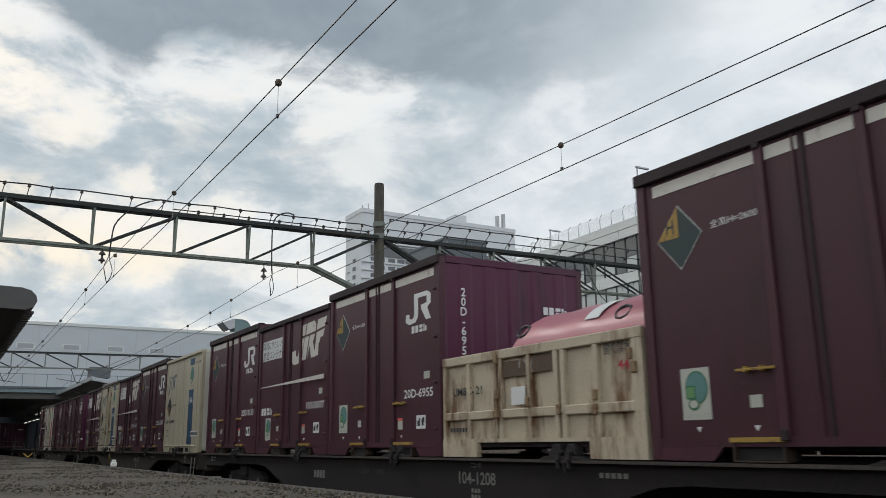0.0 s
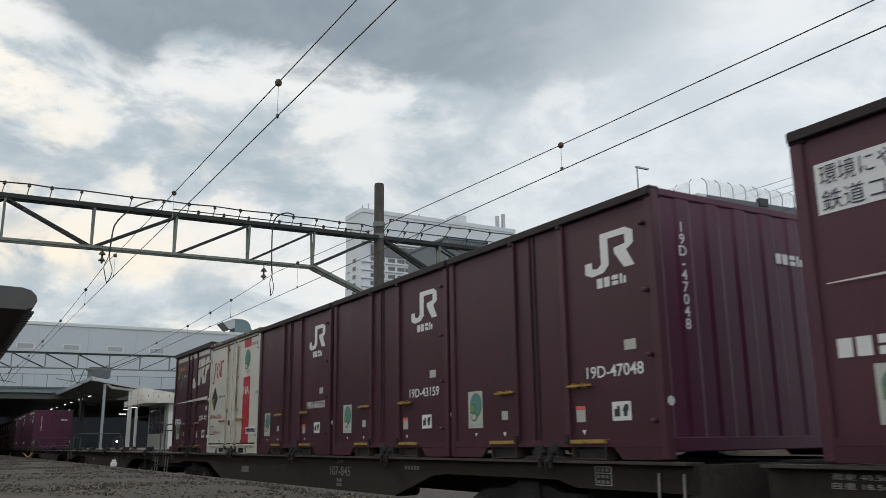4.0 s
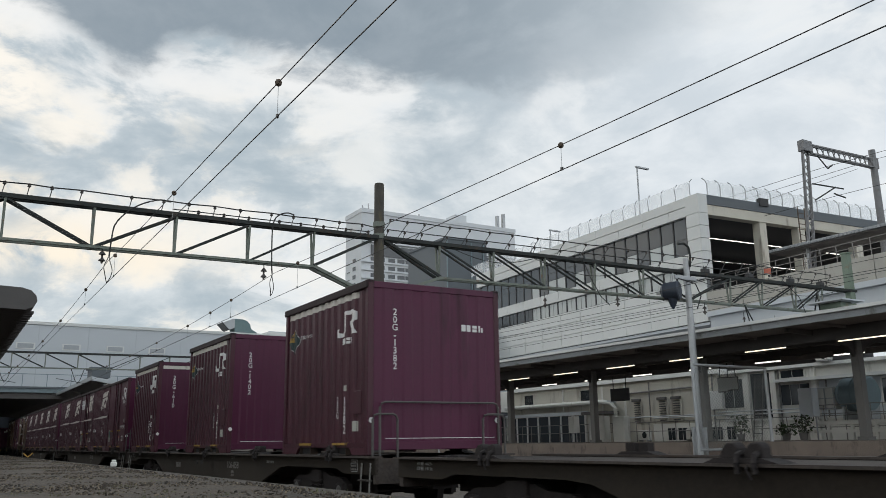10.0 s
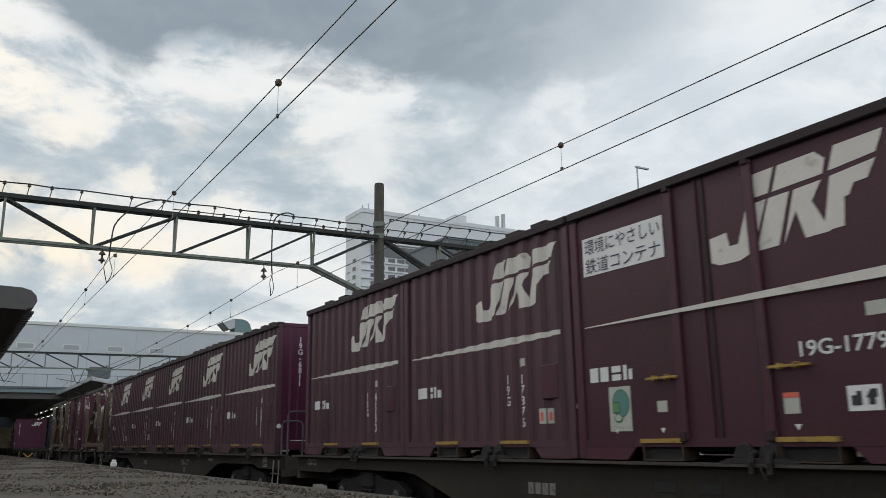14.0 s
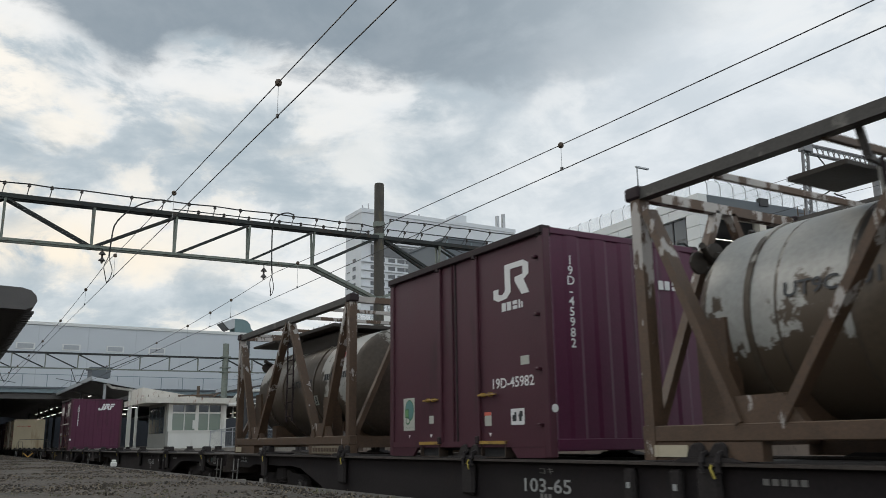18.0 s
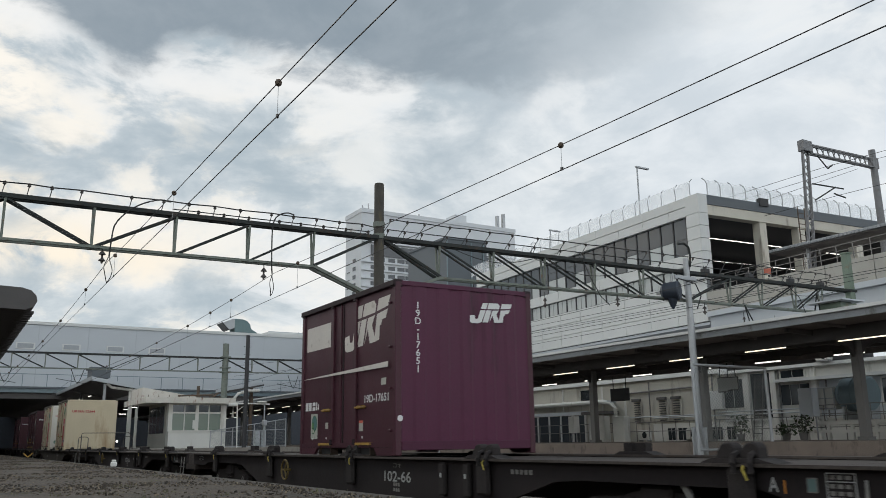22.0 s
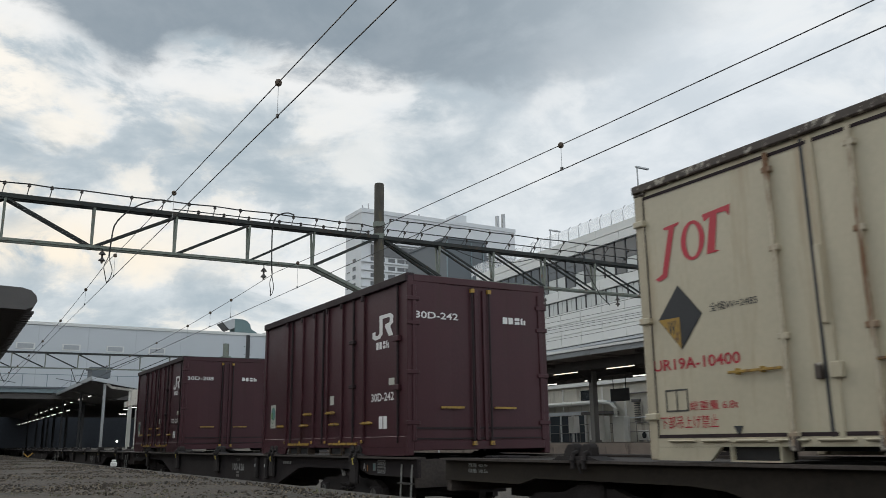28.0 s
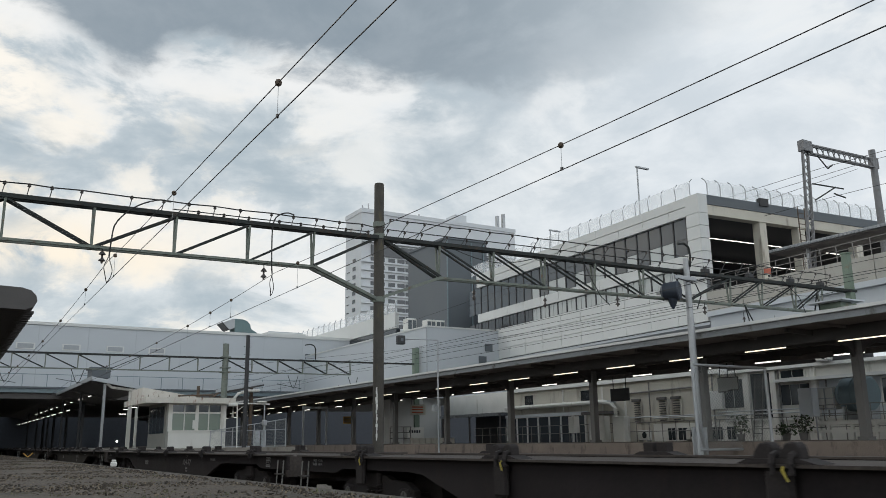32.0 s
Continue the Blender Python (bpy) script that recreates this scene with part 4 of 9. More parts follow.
# viaduct wall running towards the camera
for k in range(9):
    part("viaduct_panel", boxes((0.0, 0.2, -0.02 - (k + 1) * 2.6, -0.06 - k * 2.6, 8.05, 9.18)), "viaduct_wall", st)
part("viaduct_ledge", boxes((-0.15, 0.25, -24, -0.05, 7.75, 8.02)), "grey_panel", st)
part("viaduct_girder", boxes((0.1, 0.6, -24, -0.05, 6.9, 7.74)), "grey_panel", st)
for k in range(27):
    y = -0.4 - k * 0.9
    part("rail_post", bars(((0.1, y, 9.18), (0.1, y, 10.0)), w=0.03, h=0.03), "steel_rail", st)
for z in (9.45, 9.72, 10.0):
    part("rail", bars(((0.1, -0.3, z), (0.1, -24, z)), w=0.025, h=0.03), "steel_rail", st)
for k in range(5):
    part("floor_strip", boxes((2.0, 8.0, -3.0 - k * 3, -2.8 - k * 3, 9.3, 9.4)), "tube_far", st)
# wind screen with curved posts on the roof edge
for k in range(22):
    y = 0.6 + k * 1.22
    bm = bmesh.new()
    bm_tube(bm, [(0.0, y, 14.9), (-0.02, y, 15.6), (0.04, y, 15.85), (0.2, y, 16.0)], 0.03, 5)
    part("screen_post", bm, "screen_frame", st)
    part("screen_pane", boxes((0.0, 0.012, y + 0.06, y + 1.16, 14.95, 15.85)), "screen", st)
for k in range(30):
    x = 0.75 + k * 1.02
    bm = bmesh.new()
    bm_tube(bm, [(x, 0.0, 14.9), (x, -0.02, 15.6), (x - 0.06, 0.06, 15.85), (x - 0.16, 0.2, 16.0)], 0.035, 5)
    part("screen_post", bm, "screen_frame", st)
    part("screen_pane", boxes((x + 0.05, x + 0.97, 0.0, 0.012, 14.95, 15.85)), "screen", st)
for x, y, h in ((0.9, 5.6, 18.4), (4.2, 19.0, 17.6)):
    lp = thing("roof_lamp_post", "thin grey lamp post on the station roof", "lamp post", (36.2 + x, 32 + y, 14.6))
    part("pole", bars(((0, 0, 0), (0, 0, h - 14.6)), w=0.05, n=8), "galv", lp)
    part("head", boxes((-0.1, 1.0, -0.08, 0.08, h - 14.7, h - 14.6)), "galv", lp)

# Shinkansen-height line gantry on the viaduct
hg = thing("viaduct_gantry", "grey lattice gantry over the elevated line", "gantry", (0, 27.0, 0))
for dx in (0, 0.44):
    for dy in (-0.05, 0.05):
        part("leg", bars(((38.55 + dx, dy, 9.2), (39.08 + dx, dy, 16.5)), w=0.06, h=0.06), "lattice", hg)
for k in range(18):
    z = 9.4 + k * 0.4
    x = 38.55 + 0.53 * (z - 9.2) / 7.3
    part("lacing", bars(((x, -0.06, z), (x + 0.46, -0.06, z + 0.4)), w=0.035, h=0.035), "lattice", hg)
    part("lacing", bars(((x + 0.44, 0.06, z), (x + 0.03, 0.06, z + 0.4)), w=0.035, h=0.035), "lattice", hg)
part("head_box", boxes((38.95, 39.75, -0.2, 0.2, 16.42, 17.05)), "lattice", hg, bevel=0.03)
for dz in (0, 0.50):
    for dy in (-0.10, 0.10):
        part("chord", bars(((39.6, dy, 16.38 + dz), (45.6, dy, 16.52 + dz)), w=0.08, h=0.08), "lattice", hg)
for k in range(12):
    x, z = 39.7 + k * 0.49, 16.40 + k * 0.0115
    part("lacing", bars(((x, -0.1, z), (x + 0.245, -0.1, z + 0.50)), w=0.04, h=0.04), "lattice", hg)
    part("lacing", bars(((x + 0.245, 0.1, z + 0.50), (x + 0.49, 0.1, z + 0.01)), w=0.04, h=0.04), "lattice", hg)
part("end_plate", boxes((45.3, 45.9, -0.16, 0.16, 16.45, 17.1)), "lattice", hg, bevel=0.02)
bm = bmesh.new()
bm_lathe(bm, [(0.22, 9.2), (0.19, 17.6), (0.0, 17.65)], 16, (45.6, 0, 0))
part("pole", bm, "lattice", hg, smooth=True)
for a, b in (((39.2, -0.3, 14.5), (41.9, -0.3, 14.6)), ((39.3, -0.3, 13.6), (41.2, -0.3, 14.6)), ((41.0, -0.3, 14.2), (42.0, -0.3, 14.1)), ((39.9, -0.3, 16.2), (40.7, -0.3, 15.6)), ((40.7, -0.3, 15.6), (41.2, -0.3, 15.9))):
    part("cantilever_arm", bars((a, b), w=0.04, n=6), "gantry", hg)
for x, z, x2, z2 in ((40.6, 15.7, 26, 12.8), (41.5, 14.2, 29, 12.0), (45.6, 17.0, 34, 13.6)):
    wire("elevated_wire", [(x + 6, 5, z + 1.2), (x, 27, z), (x - 1.0, 60, z - 0.3)], 0.014, "thin wire over the elevated line")
dr = thing("ladder_frame", "rust-stained ladder frame on the viaduct", "ladder", (40.9, 29.0, 0))
for dx in (0, 0.6):
    part("stile", bars(((dx, 0, 9.2), (dx, 0, 14.0)), w=0.05, h=0.05), "rust_iron", dr)
for k in range(14):
    part("rung", bars(((0, 0, 9.5 + k * 0.32), (0.6, 0, 9.5 + k * 0.32)), w=0.03, h=0.03), "rust_iron", dr)
vr = thing("viaduct_platform_roof", "pale corrugated roof edge over the elevated platform", "roof", (0, 0, 0))
part("sheet", boxes((38.0, 40.6, 10, 29, 11.0, 11.15)), "roof_sheet", vr)
# dark sheet under the pale roof carries the shade of its underside
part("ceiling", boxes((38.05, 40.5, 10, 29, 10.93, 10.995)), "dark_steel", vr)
part("corrugated_edge", boxes(*[(37.95, 38.0, 10.05 + k * 0.22, 10.16 + k * 0.22, 11.0, 11.12) for k in range(86)]), "roof_sheet", vr)
for y in (12, 17, 22, 27):
    part("post", boxes((38.6, 38.75, y, y + 0.15, 9.0, 11.0)), "galv", vr)

# ---- station house behind the platform ----
hs = thing("station_house", "cream low station building with vents, pipes and glazed front", "building", (33.0, 0, 0))
part("wall", boxes((0.0, 0.3, 28.6, 46.7, 0, 4.3)), "cream_wall", hs)
part("coping", boxes((-0.25, 0.4, 28.6, 46.7, 4.3, 4.52)), "white_panel", hs)
part("entrance_wall", boxes((0.0, 0.3, 46.75, 55, 3.05, 4.45)), "white_wall", hs)
# dark sheets put the entrance's shade into colour
part("entrance_back", boxes((2.5, 2.7, 46.7, 55, 0, 3.0)), "shade_void", hs)
part("entrance_side", boxes((0.3, 2.5, 46.5, 46.7, 0, 4.2)), "shade_void", hs)
aw = part("awning", boxes((-0.9, 0.3, 46.75, 54.6, 2.96, 3.04)), "slate_panel", hs)
part("awning_edge", boxes(*[(-0.96, -0.9, 46.8 + k * 0.2, 46.9 + k * 0.2, 2.84, 3.05) for k in range(39)]), "fascia", aw)
for y in (46.9, 50.7, 54.4):
    part("awning_post", boxes((-0.85, -0.75, y - 0.05, y + 0.05, 1.0, 2.95)), "dark_steel", aw)
part("entrance_lamp", boxes((1.2, 1.5, 48.6, 48.75, 2.2, 2.3)), "tube_far", hs, "small lit lamp in the entrance")
part("roof", boxes((0.35, 9, 10, 55, 4.2, 4.4)), "roof_sheet", hs)
part("ledge", boxes((-0.35, 0.0, 36.4, 47, 3.22, 3.36)), "grey_panel", hs)
for y in (38.5, 44.2):
    part("small_window", boxes((-0.02, 0.02, y, y + 0.9, 3.45, 4.05)), "dark_pane", hs)
fr = part("glazed_front", boxes((-0.55, -0.45, 38.3, 46.6, 2.62, 2.82)), "grey_panel", hs)
for k in range(8):
    y = 38.5 + k * 1.14
    part("mullion", boxes((-0.54, -0.44, y - 0.06, y + 0.06, 1.05, 2.62)), "white_panel", fr)
    part("pane", boxes((-0.50, -0.47, y + 0.07, y + 1.07, 1.05, 2.6)), "glass", fr)
part("canopy_flap", boxes((-1.0, 0.0, 36.2, 38.3, 2.6, 2.75)), "dark_steel", hs)
bm = bmesh.new()
bm_tube(bm, [(-0.25, 47, 3.3), (-0.25, 37.2, 3.3), (-0.25, 36.5, 3.2), (-0.25, 36.2, 2.9), (-0.25, 36.2, 1.0)], 0.13, 8)
part("drain_pipe", bm, "white_wall", hs, smooth=True)
bm = bmesh.new()
bm_tube(bm, [(-0.1, 36, 3.65), (-0.1, 30.6, 3.75), (-0.1, 30.4, 3.65), (-0.1, 30.4, 2.6), (-0.1, 28.8, 2.6)], 0.05, 6)
part("conduit", bm, "column_brown", hs)
for y in (34.6, 32.7, 31.7):
    v = part("vent", boxes((-0.06, 0.0, y - 0.35, y + 0.35, 2.05, 3.3)), "cream_wall", hs)
    for k in range(9):
        part("louvre", boxes((-0.10, -0.05, y - 0.22, y + 0.22, 2.12 + k * 0.12, 2.17 + k * 0.12)), "dark_steel", v)
    part("hood", boxes((-0.18, -0.05, y - 0.32, y + 0.32, 3.2, 3.34)), "dark_steel", v)
for y0, y1 in ((31.93, 32.41), (31.11, 31.69), (28.82, 29.45), (28.05, 28.52)):
    w = part("low_window", boxes((-0.06, 0.01, y0 - 0.07, y1 + 0.07, 1.06, 1.78)), "white_wall", hs)
    m_ = (y0 + y1) / 2
    part("pane", boxes((-0.08, -0.05, y0, m_ - 0.025, 1.12, 1.72)), "dark_pane", w)
    part("pane", boxes((-0.08, -0.05, m_ + 0.025, y1, 1.12, 1.72)), "dark_pane", w)
part("base_wall", boxes((-0.03, 0.0, 20, 33.5, 1.0, 1.96)), "white_wall", hs)
part("side_wall", boxes((0.0, 0.3, 10, 28.6, 0, 4.22)), "white_wall", hs)
part("side_coping", boxes((-0.3, 0.35, 10, 28.6, 4.22, 4.36)), "white_panel", hs)
for y0, y1, z0, z1, n_ in ((27.36, 28.53, 2.6, 3.94, 2), (25.80, 26.90, 2.02, 4.12, 1), (23.75, 25.27, 2.6, 3.50, 3), (23.98, 25.2, 3.82, 4.14, 2), (19.0, 20.4, 2.5, 3.5, 2)):
    w = part("window", boxes((-0.05, 0.0, y0 - 0.06, y1 + 0.06, z0 - 0.06, z1 + 0.06)), "white_wall", hs)
    for k in range(n_):
        a_, b_ = y0 + (y1 - y0) * k / n_, y0 + (y1 - y0) * (k + 1) / n_
        part("pane", boxes((-0.07, -0.04, a_ + 0.02, b_ - 0.02, z0, z1)), "dark_pane", w)
for y0, y1 in ((26.98, 27.32), (25.44, 25.76), (23.38, 23.66)):
    part("pilaster", boxes((-0.16, 0.0, y0, y1, 1.0, 4.2)), "white_wall", hs, bevel=0.015)
part("lintel", boxes((-0.34, 0.0, 10, 25.4, 3.62, 3.76)), "white_panel", hs)
part("box_cover", boxes((-0.22, 0.0, 28.55, 29.35, 2.56, 3.46)), "white_panel", hs, bevel=0.02)
part("ledge_low", boxes((-0.12, 0.0, 20, 28.6, 1.96, 2.04)), "white_panel", hs)
part("recess_panel", boxes((-0.03, 0.0, 10, 23.3, 2.05, 3.60)), "grey_panel", hs)
du = thing("air_duct", "teal-grey round air duct on a white deck behind the platform", "duct", (31.3, 0, 0))
bm = bmesh.new()
bm_lathe(bm, [(0.30, 21.55), (0.40, 21.2), (0.62, 20.95), (0.66, 20.9), (0.66, 19.9), (0.60, 19.85), (0.05, 19.85)], 24, (0, 0, 2.82), "y")
part("drum", bm, "blue_steel", du, smooth=True)
for y in (20.85, 20.4, 19.95):
    bm = bmesh.new()
    bm_lathe(bm, [(0.655, y - 0.03), (0.685, y - 0.03), (0.685, y + 0.03), (0.655, y + 0.03)], 24, (0, 0, 2.82), "y")
    part("flange", bm, "blue_steel", du, smooth=True)
part("cradle", boxes((-0.5, 0.5, 19.9, 20.0, 1.84, 2.35), (-0.5, 0.5, 20.75, 20.85, 1.84, 2.35)), "galv", du)
cab_ = part("inlet_cabinet", boxes((-0.45, 0.45, 21.18, 22.02, 2.27, 3.15)), "white_wall", du, bevel=0.02)
for z in (2.3, 2.70, 3.12):
    part("frame_bar", boxes((-0.475, -0.452, 21.16, 22.04, z - 0.02, z + 0.02)), "screen_frame", cab_)
for y in (21.2, 21.6, 22.0):
    part("frame_bar", boxes((-0.475, -0.452, y - 0.02, y + 0.02, 1.86, 3.14)), "screen_frame", cab_)
part("deck_beam", boxes((-0.95, 0.9, 15, 22.3, 1.64, 1.80)), "white_wall", du)
part("lower_beam", boxes((-0.95, -0.80, 15, 22.3, 1.33, 1.45)), "white_wall", du)
for k in range(8):
    part("support", boxes((-0.93, -0.82, 15.2 + k, 15.3 + k, P2Z, 1.64)), "white_wall", du)
for k in range(8):
    part("guard", bars(((-0.9, 18.4 + k * 0.5, 1.8), (-0.9, 18.4 + k * 0.5, 2.42)), w=0.018, n=5), "steel_rail", du)
for z in (2.08, 2.42):
    part("guard_rail", bars(((-0.9, 18.2, z), (-0.9, 22.1, z)), w=0.018, n=5), "steel_rail", du)
ra = thing("wall_air_conditioner", "small white air conditioner on the house roof edge", "air conditioner", (32.6, 22.66, 4.37))
part("case", boxes((-0.16, 0.16, -0.32, 0.32, 0.04, 0.42)), "white_wall", ra, bevel=0.02)
bm = bmesh.new()
bm_lathe(bm, [(0.02, -0.175), (0.13, -0.175), (0.15, -0.162)], 14, (0, -0.08, 0.23), "x")
part("fan_grille", bm, "dark_pane", ra)
part("foot", boxes((-0.14, 0.14, -0.3, 0.3, 0.0, 0.04)), "galv", ra)
mc = thing("mirror_bracket", "pair of dark framed platform mirrors hung under the canopy", "mirror", (30.0, 25.7, 3.45))
for y, z, w, h in ((0.30, 0.06, 0.30, 0.34), (-0.22, 0.08, 0.36, 0.30)):
    part("mirror_frame", boxes((-0.03, 0.03, y - w, y + w, z - h, z + h)), "dark_steel", mc, bevel=0.03)
    part("mirror_face", boxes((-0.04, -0.031, y - w + 0.05, y + w - 0.05, z - h + 0.05, z + h - 0.05)), "frosted", mc)
for y in (-0.45, 0.0, 0.5):
    part("hanger", bars(((0, y, 0.2), (0, y * 0.8, 1.0)), w=0.022, n=6), "black", mc)
# ---- annex, slate block, hotel tower, concourse bridge ----
an = thing("station_annex", "pale grey panelled annex box beside the station", "building", (0, 0, 0))
part("wall", boxes((31.22, 39.2, 55.0, 82, 4.4, 9.74)), "grey_panel", an)
part("coping", boxes((31.16, 39.26, 54.94, 82, 9.74, 9.86)), "white_panel", an)
part("corner_trim", boxes((31.19, 31.25, 54.97, 55.0, 4.6, 9.7)), "joint_pale", an)
for x, z in ((36.5, 8.1), (35.9, 7.1)):
    v = part("vent", boxes((x, x + 0.7, 54.93, 55.0, z, z + 0.6)), "slate_panel", an)
part("lower_wall", boxes((28.6, 33.0, 56.0, 57, 1.0, 4.4)), "white_panel", an)
sb = part("sign_board", boxes((29.8, 31.2, 55.5, 55.56, 1.45, 2.25)), "white_wall", an)
part("sign_bars", boxes(*[(29.95 + k * 0.2, 30.08 + k * 0.2, 55.49, 55.5, 1.85, 2.05) for k in range(5)]), "mark_dark", sb)
for k in range(7):
    part("bench_box", boxes((29.2 + k * 0.5, 29.65 + k * 0.5, 53.5, 54.0, P2Z, P2Z + 0.4)), "cream_wall", an)
for x in (32.2, 34.0, 34.9):
    ac = thing("air_conditioner", "white roof air conditioner with dark fan grilles", "air conditioner", (x, 59.5, 9.86), "roof units")
    part("case", boxes((-0.42, 0.42, -0.4, 0.4, 0.1, 1.15)), "white_wall", ac, bevel=0.03)
    for s in (-0.2, 0.2):
        part("grille", boxes((s - 0.16, s + 0.16, -0.42, -0.4, 0.25, 1.0)), "slate_panel", ac)
    part("stand", boxes((-0.4, 0.4, -0.35, 0.35, 0.0, 0.1)), "galv", ac)
sl = thing("slate_block", "slate grey windowless service block", "building", (0, 0, 0))
part("wall", boxes((37.3, 41.6, 62.0, 69.2, 9, 18.9)), "slate_panel", sl)
part("coping", boxes((37.2, 41.7, 61.9, 69.3, 18.9, 19.1)), "slate_panel", sl)
for x in (37.32, 39.9, 41.2):
    part("drain_pipe", bars(((x, 61.93, 9), (x, 61.93, 18.8)), w=0.06, n=8), "blue_steel", sl)
fv = thing("far_viaduct", "white viaduct parapet with wind screens, further along", "viaduct", (0, 0, 0))
part("parapet", boxes((36.0, 36.4, 69.4, 140, 11.7, 13.2)), "white_panel", fv)
part("window_band", boxes((36.1, 36.5, 69.4, 140, 10.4, 11.65)), "dark_pane", fv)
part("lower_band", boxes((36.0, 36.6, 69.4, 140, 9.0, 10.35)), "white_panel", fv)
for k in range(36):
    bm = bmesh.new()
    y = 69.6 + k * 1.6
    bm_tube(bm, [(36.1, y, 13.2), (36.1, y, 14.0), (36.25, y, 14.3)], 0.05, 5)
    part("screen_post", bm, "screen_frame", fv)
    part("screen_pane", boxes((36.1, 36.115, y + 0.05, y + 1.55, 13.2, 14.1)), "screen", fv)

F = 1.35
ho = thing("hotel_tower", "tall white hotel tower with rows of dark windows", "building", (0, 0, 0))
part("body", boxes((93.4 * F, 144.6 * F, 200 * F, 210.3 * F, 0, 62.4 * F)), "tower_wall", ho)
part("crown", boxes((93.2 * F, 144.8 * F, 199.7 * F, 210.5 * F, 62.4 * F, 63.6 * F)), "tower_wall", ho)
part("glass_band", boxes((96.2 * F, 144 * F, 199.6 * F, 200 * F, 50.6 * F, 53.6 * F)), "dark_pane", ho)
part("slab", boxes((93.4 * F, 144.6 * F, 199.2 * F, 200 * F, 54.1 * F, 55.2 * F)), "tower_wall", ho)
for r in range(18):
    z = (48.9 - 2.27 * r) * F
    part("floor_slab", boxes((93.2 * F, 144.6 * F, 199.5 * F, 200 * F, z - 0.45, z + 0.15)), "tower_wall", ho)
    for c, (x0, x1) in enumerate(((96.2, 98.3), (98.6, 100.4), (101.6, 103.6), (104.4, 106.6), (106.9, 109.2), (110.3, 112.4), (113, 115), (116, 118), (119, 121), (122, 124), (126, 128), (130, 132))):
        w = part("window", boxes((x0 * F, x1 * F, 199.85 * F, 200 * F, z + 0.25, z + 1.75)), "dark_pane", ho)
    part("side_window", boxes((93.3 * F, 93.4 * F, 203.6 * F, 205.4 * F, z + 0.2, z + 1.6)), "dark_pane", ho)
    part("side_slot", boxes((93.3 * F, 93.4 * F, 207.5 * F, 209.3 * F, z + 0.2, z + 0.5)), "dark_pane", ho)
part("emblem", boxes((93.3 * F, 93.4 * F, 206.0 * F, 207.6 * F, 57.2 * F, 59.2 * F)), "viaduct_wall", ho, "dull emblem patch")
part("plant_room", boxes((124 * F, 128 * F, 201 * F, 206 * F, 63.6 * F, 66 * F)), "tower_wall", ho)
for x, h in ((139, 67.5), (141.2, 68.4)):
    part("antenna", boxes((x * F, (x + 0.8) * F, 201 * F, 202 * F, 63.6 * F, h * F)), "galv", ho)
for x, h in ((95, 65.4), (96.8, 66.2), (113, 65.2)):
    part("mast", boxes((x * F, (x + 0.25) * F, 203 * F, 203.3 * F, 63.6 * F, h * F)), "galv", ho)
part("roof_vent", boxes((94.2 * F, 96.6 * F, 202 * F, 204 * F, 63.6 * F, 64.2 * F)), "slate_panel", ho)

br = thing("concourse_bridge", "long pale grey concourse bridge across all the tracks", "building", (0, 0, 0))
for k in range(20):
    x = -42 + k * 4.05
    part("wall_panel", boxes((x + 0.005, x + 4.045, 80, 80.3, 6.22, 11.6)), "grey_panel", br)
part("body", boxes((-42, 39.2, 80.25, 130, 6.1, 11.7)), "joint_grey", br)
part("coping", boxes((-42, 39.2, 79.9, 130, 11.6, 11.86)), "white_panel", br)
for k in range(12):
    x = -24.4 + k * 3.66
    v = part("vent", boxes((x, x + 1.5, 79.94, 80.0, 9.45, 10.0)), "white_panel", br)
    part("grille", boxes((x + 0.12, x + 1.38, 79.92, 79.94, 9.53, 9.92)), "joint_pale", v)
for x in (31.2, 33.3, 36.0):
    part("vent", boxes((x, x + 1.9, 79.93, 80.0, 9.55, 10.05)), "slate_panel", br)
part("ledge", boxes((-42, 31, 79.0, 80.0, 6.05, 6.2)), "slate_panel", br)
part("girder", boxes((-42, 31, 79.2, 130, 5.70, 6.04)), "blue_steel", br)
part("soffit_beam", boxes((-42, 31, 79.5, 130, 5.2, 5.69)), "dark_steel", br)
for k in range(38):
    x = -40 + k * 1.9
    part("rail_post", bars(((x, 79.1, 6.2), (x, 79.1, 7.25)), w=0.05, h=0.05), "blue_steel", br)
part("rail", bars(((-42, 79.1, 7.25), (31, 79.1, 7.25)), w=0.05, h=0.05), "blue_steel", br)
# pier and added closing wall painted dark for the hall's shade
for x in (-14.0, 19.5):
    part("pier", boxes((x, x + 0.9, 84, 85, -0.25, 5.2)), "shade_void", br)
part("back_wall", boxes((-80, 150, 139, 139.5, -0.25, 9.0)), "hall_shade", br)
vd = thing("roof_duct", "teal grey air duct with a flared mouth on the roof", "duct", (23.5, 82, 11.86))
bm = bmesh.new()
pts = [(0.95, 0.0), (0.95, 0.75), (0.25, 1.05), (0.75, 1.62), (1.7, 1.62), (2.15, 1.5), (2.5, 1.15), (2.6, 0.7), (3.2, 0.35), (3.4, 0.0)]
va, vb = [bm.verts.new((x, 0, z)) for x, z in pts], [bm.verts.new((x, 1.8, z)) for x, z in pts]
for i in range(len(pts)):
    bm.faces.new((va[i], va[(i + 1) % len(pts)], vb[(i + 1) % len(pts)], vb[i]))
bm.faces.new(va), bm.faces.new(vb[::-1])
part("elbow", bm, "teal_duct", vd)
part("mouth", bars(((-0.35, 0.9, 1.2), (0.35, 0.9, 0.5)), w=1.8, h=0.10), "black", vd)
bm = bmesh.new()
pts = [(-0.3, 1.18), (0.36, 0.52), (0.90, 0.70), (0.90, 1.60), (0.70, 1.60)]
va, vb = [bm.verts.new((x, -0.05, z)) for x, z in pts], [bm.verts.new((x, 1.85, z)) for x, z in pts]
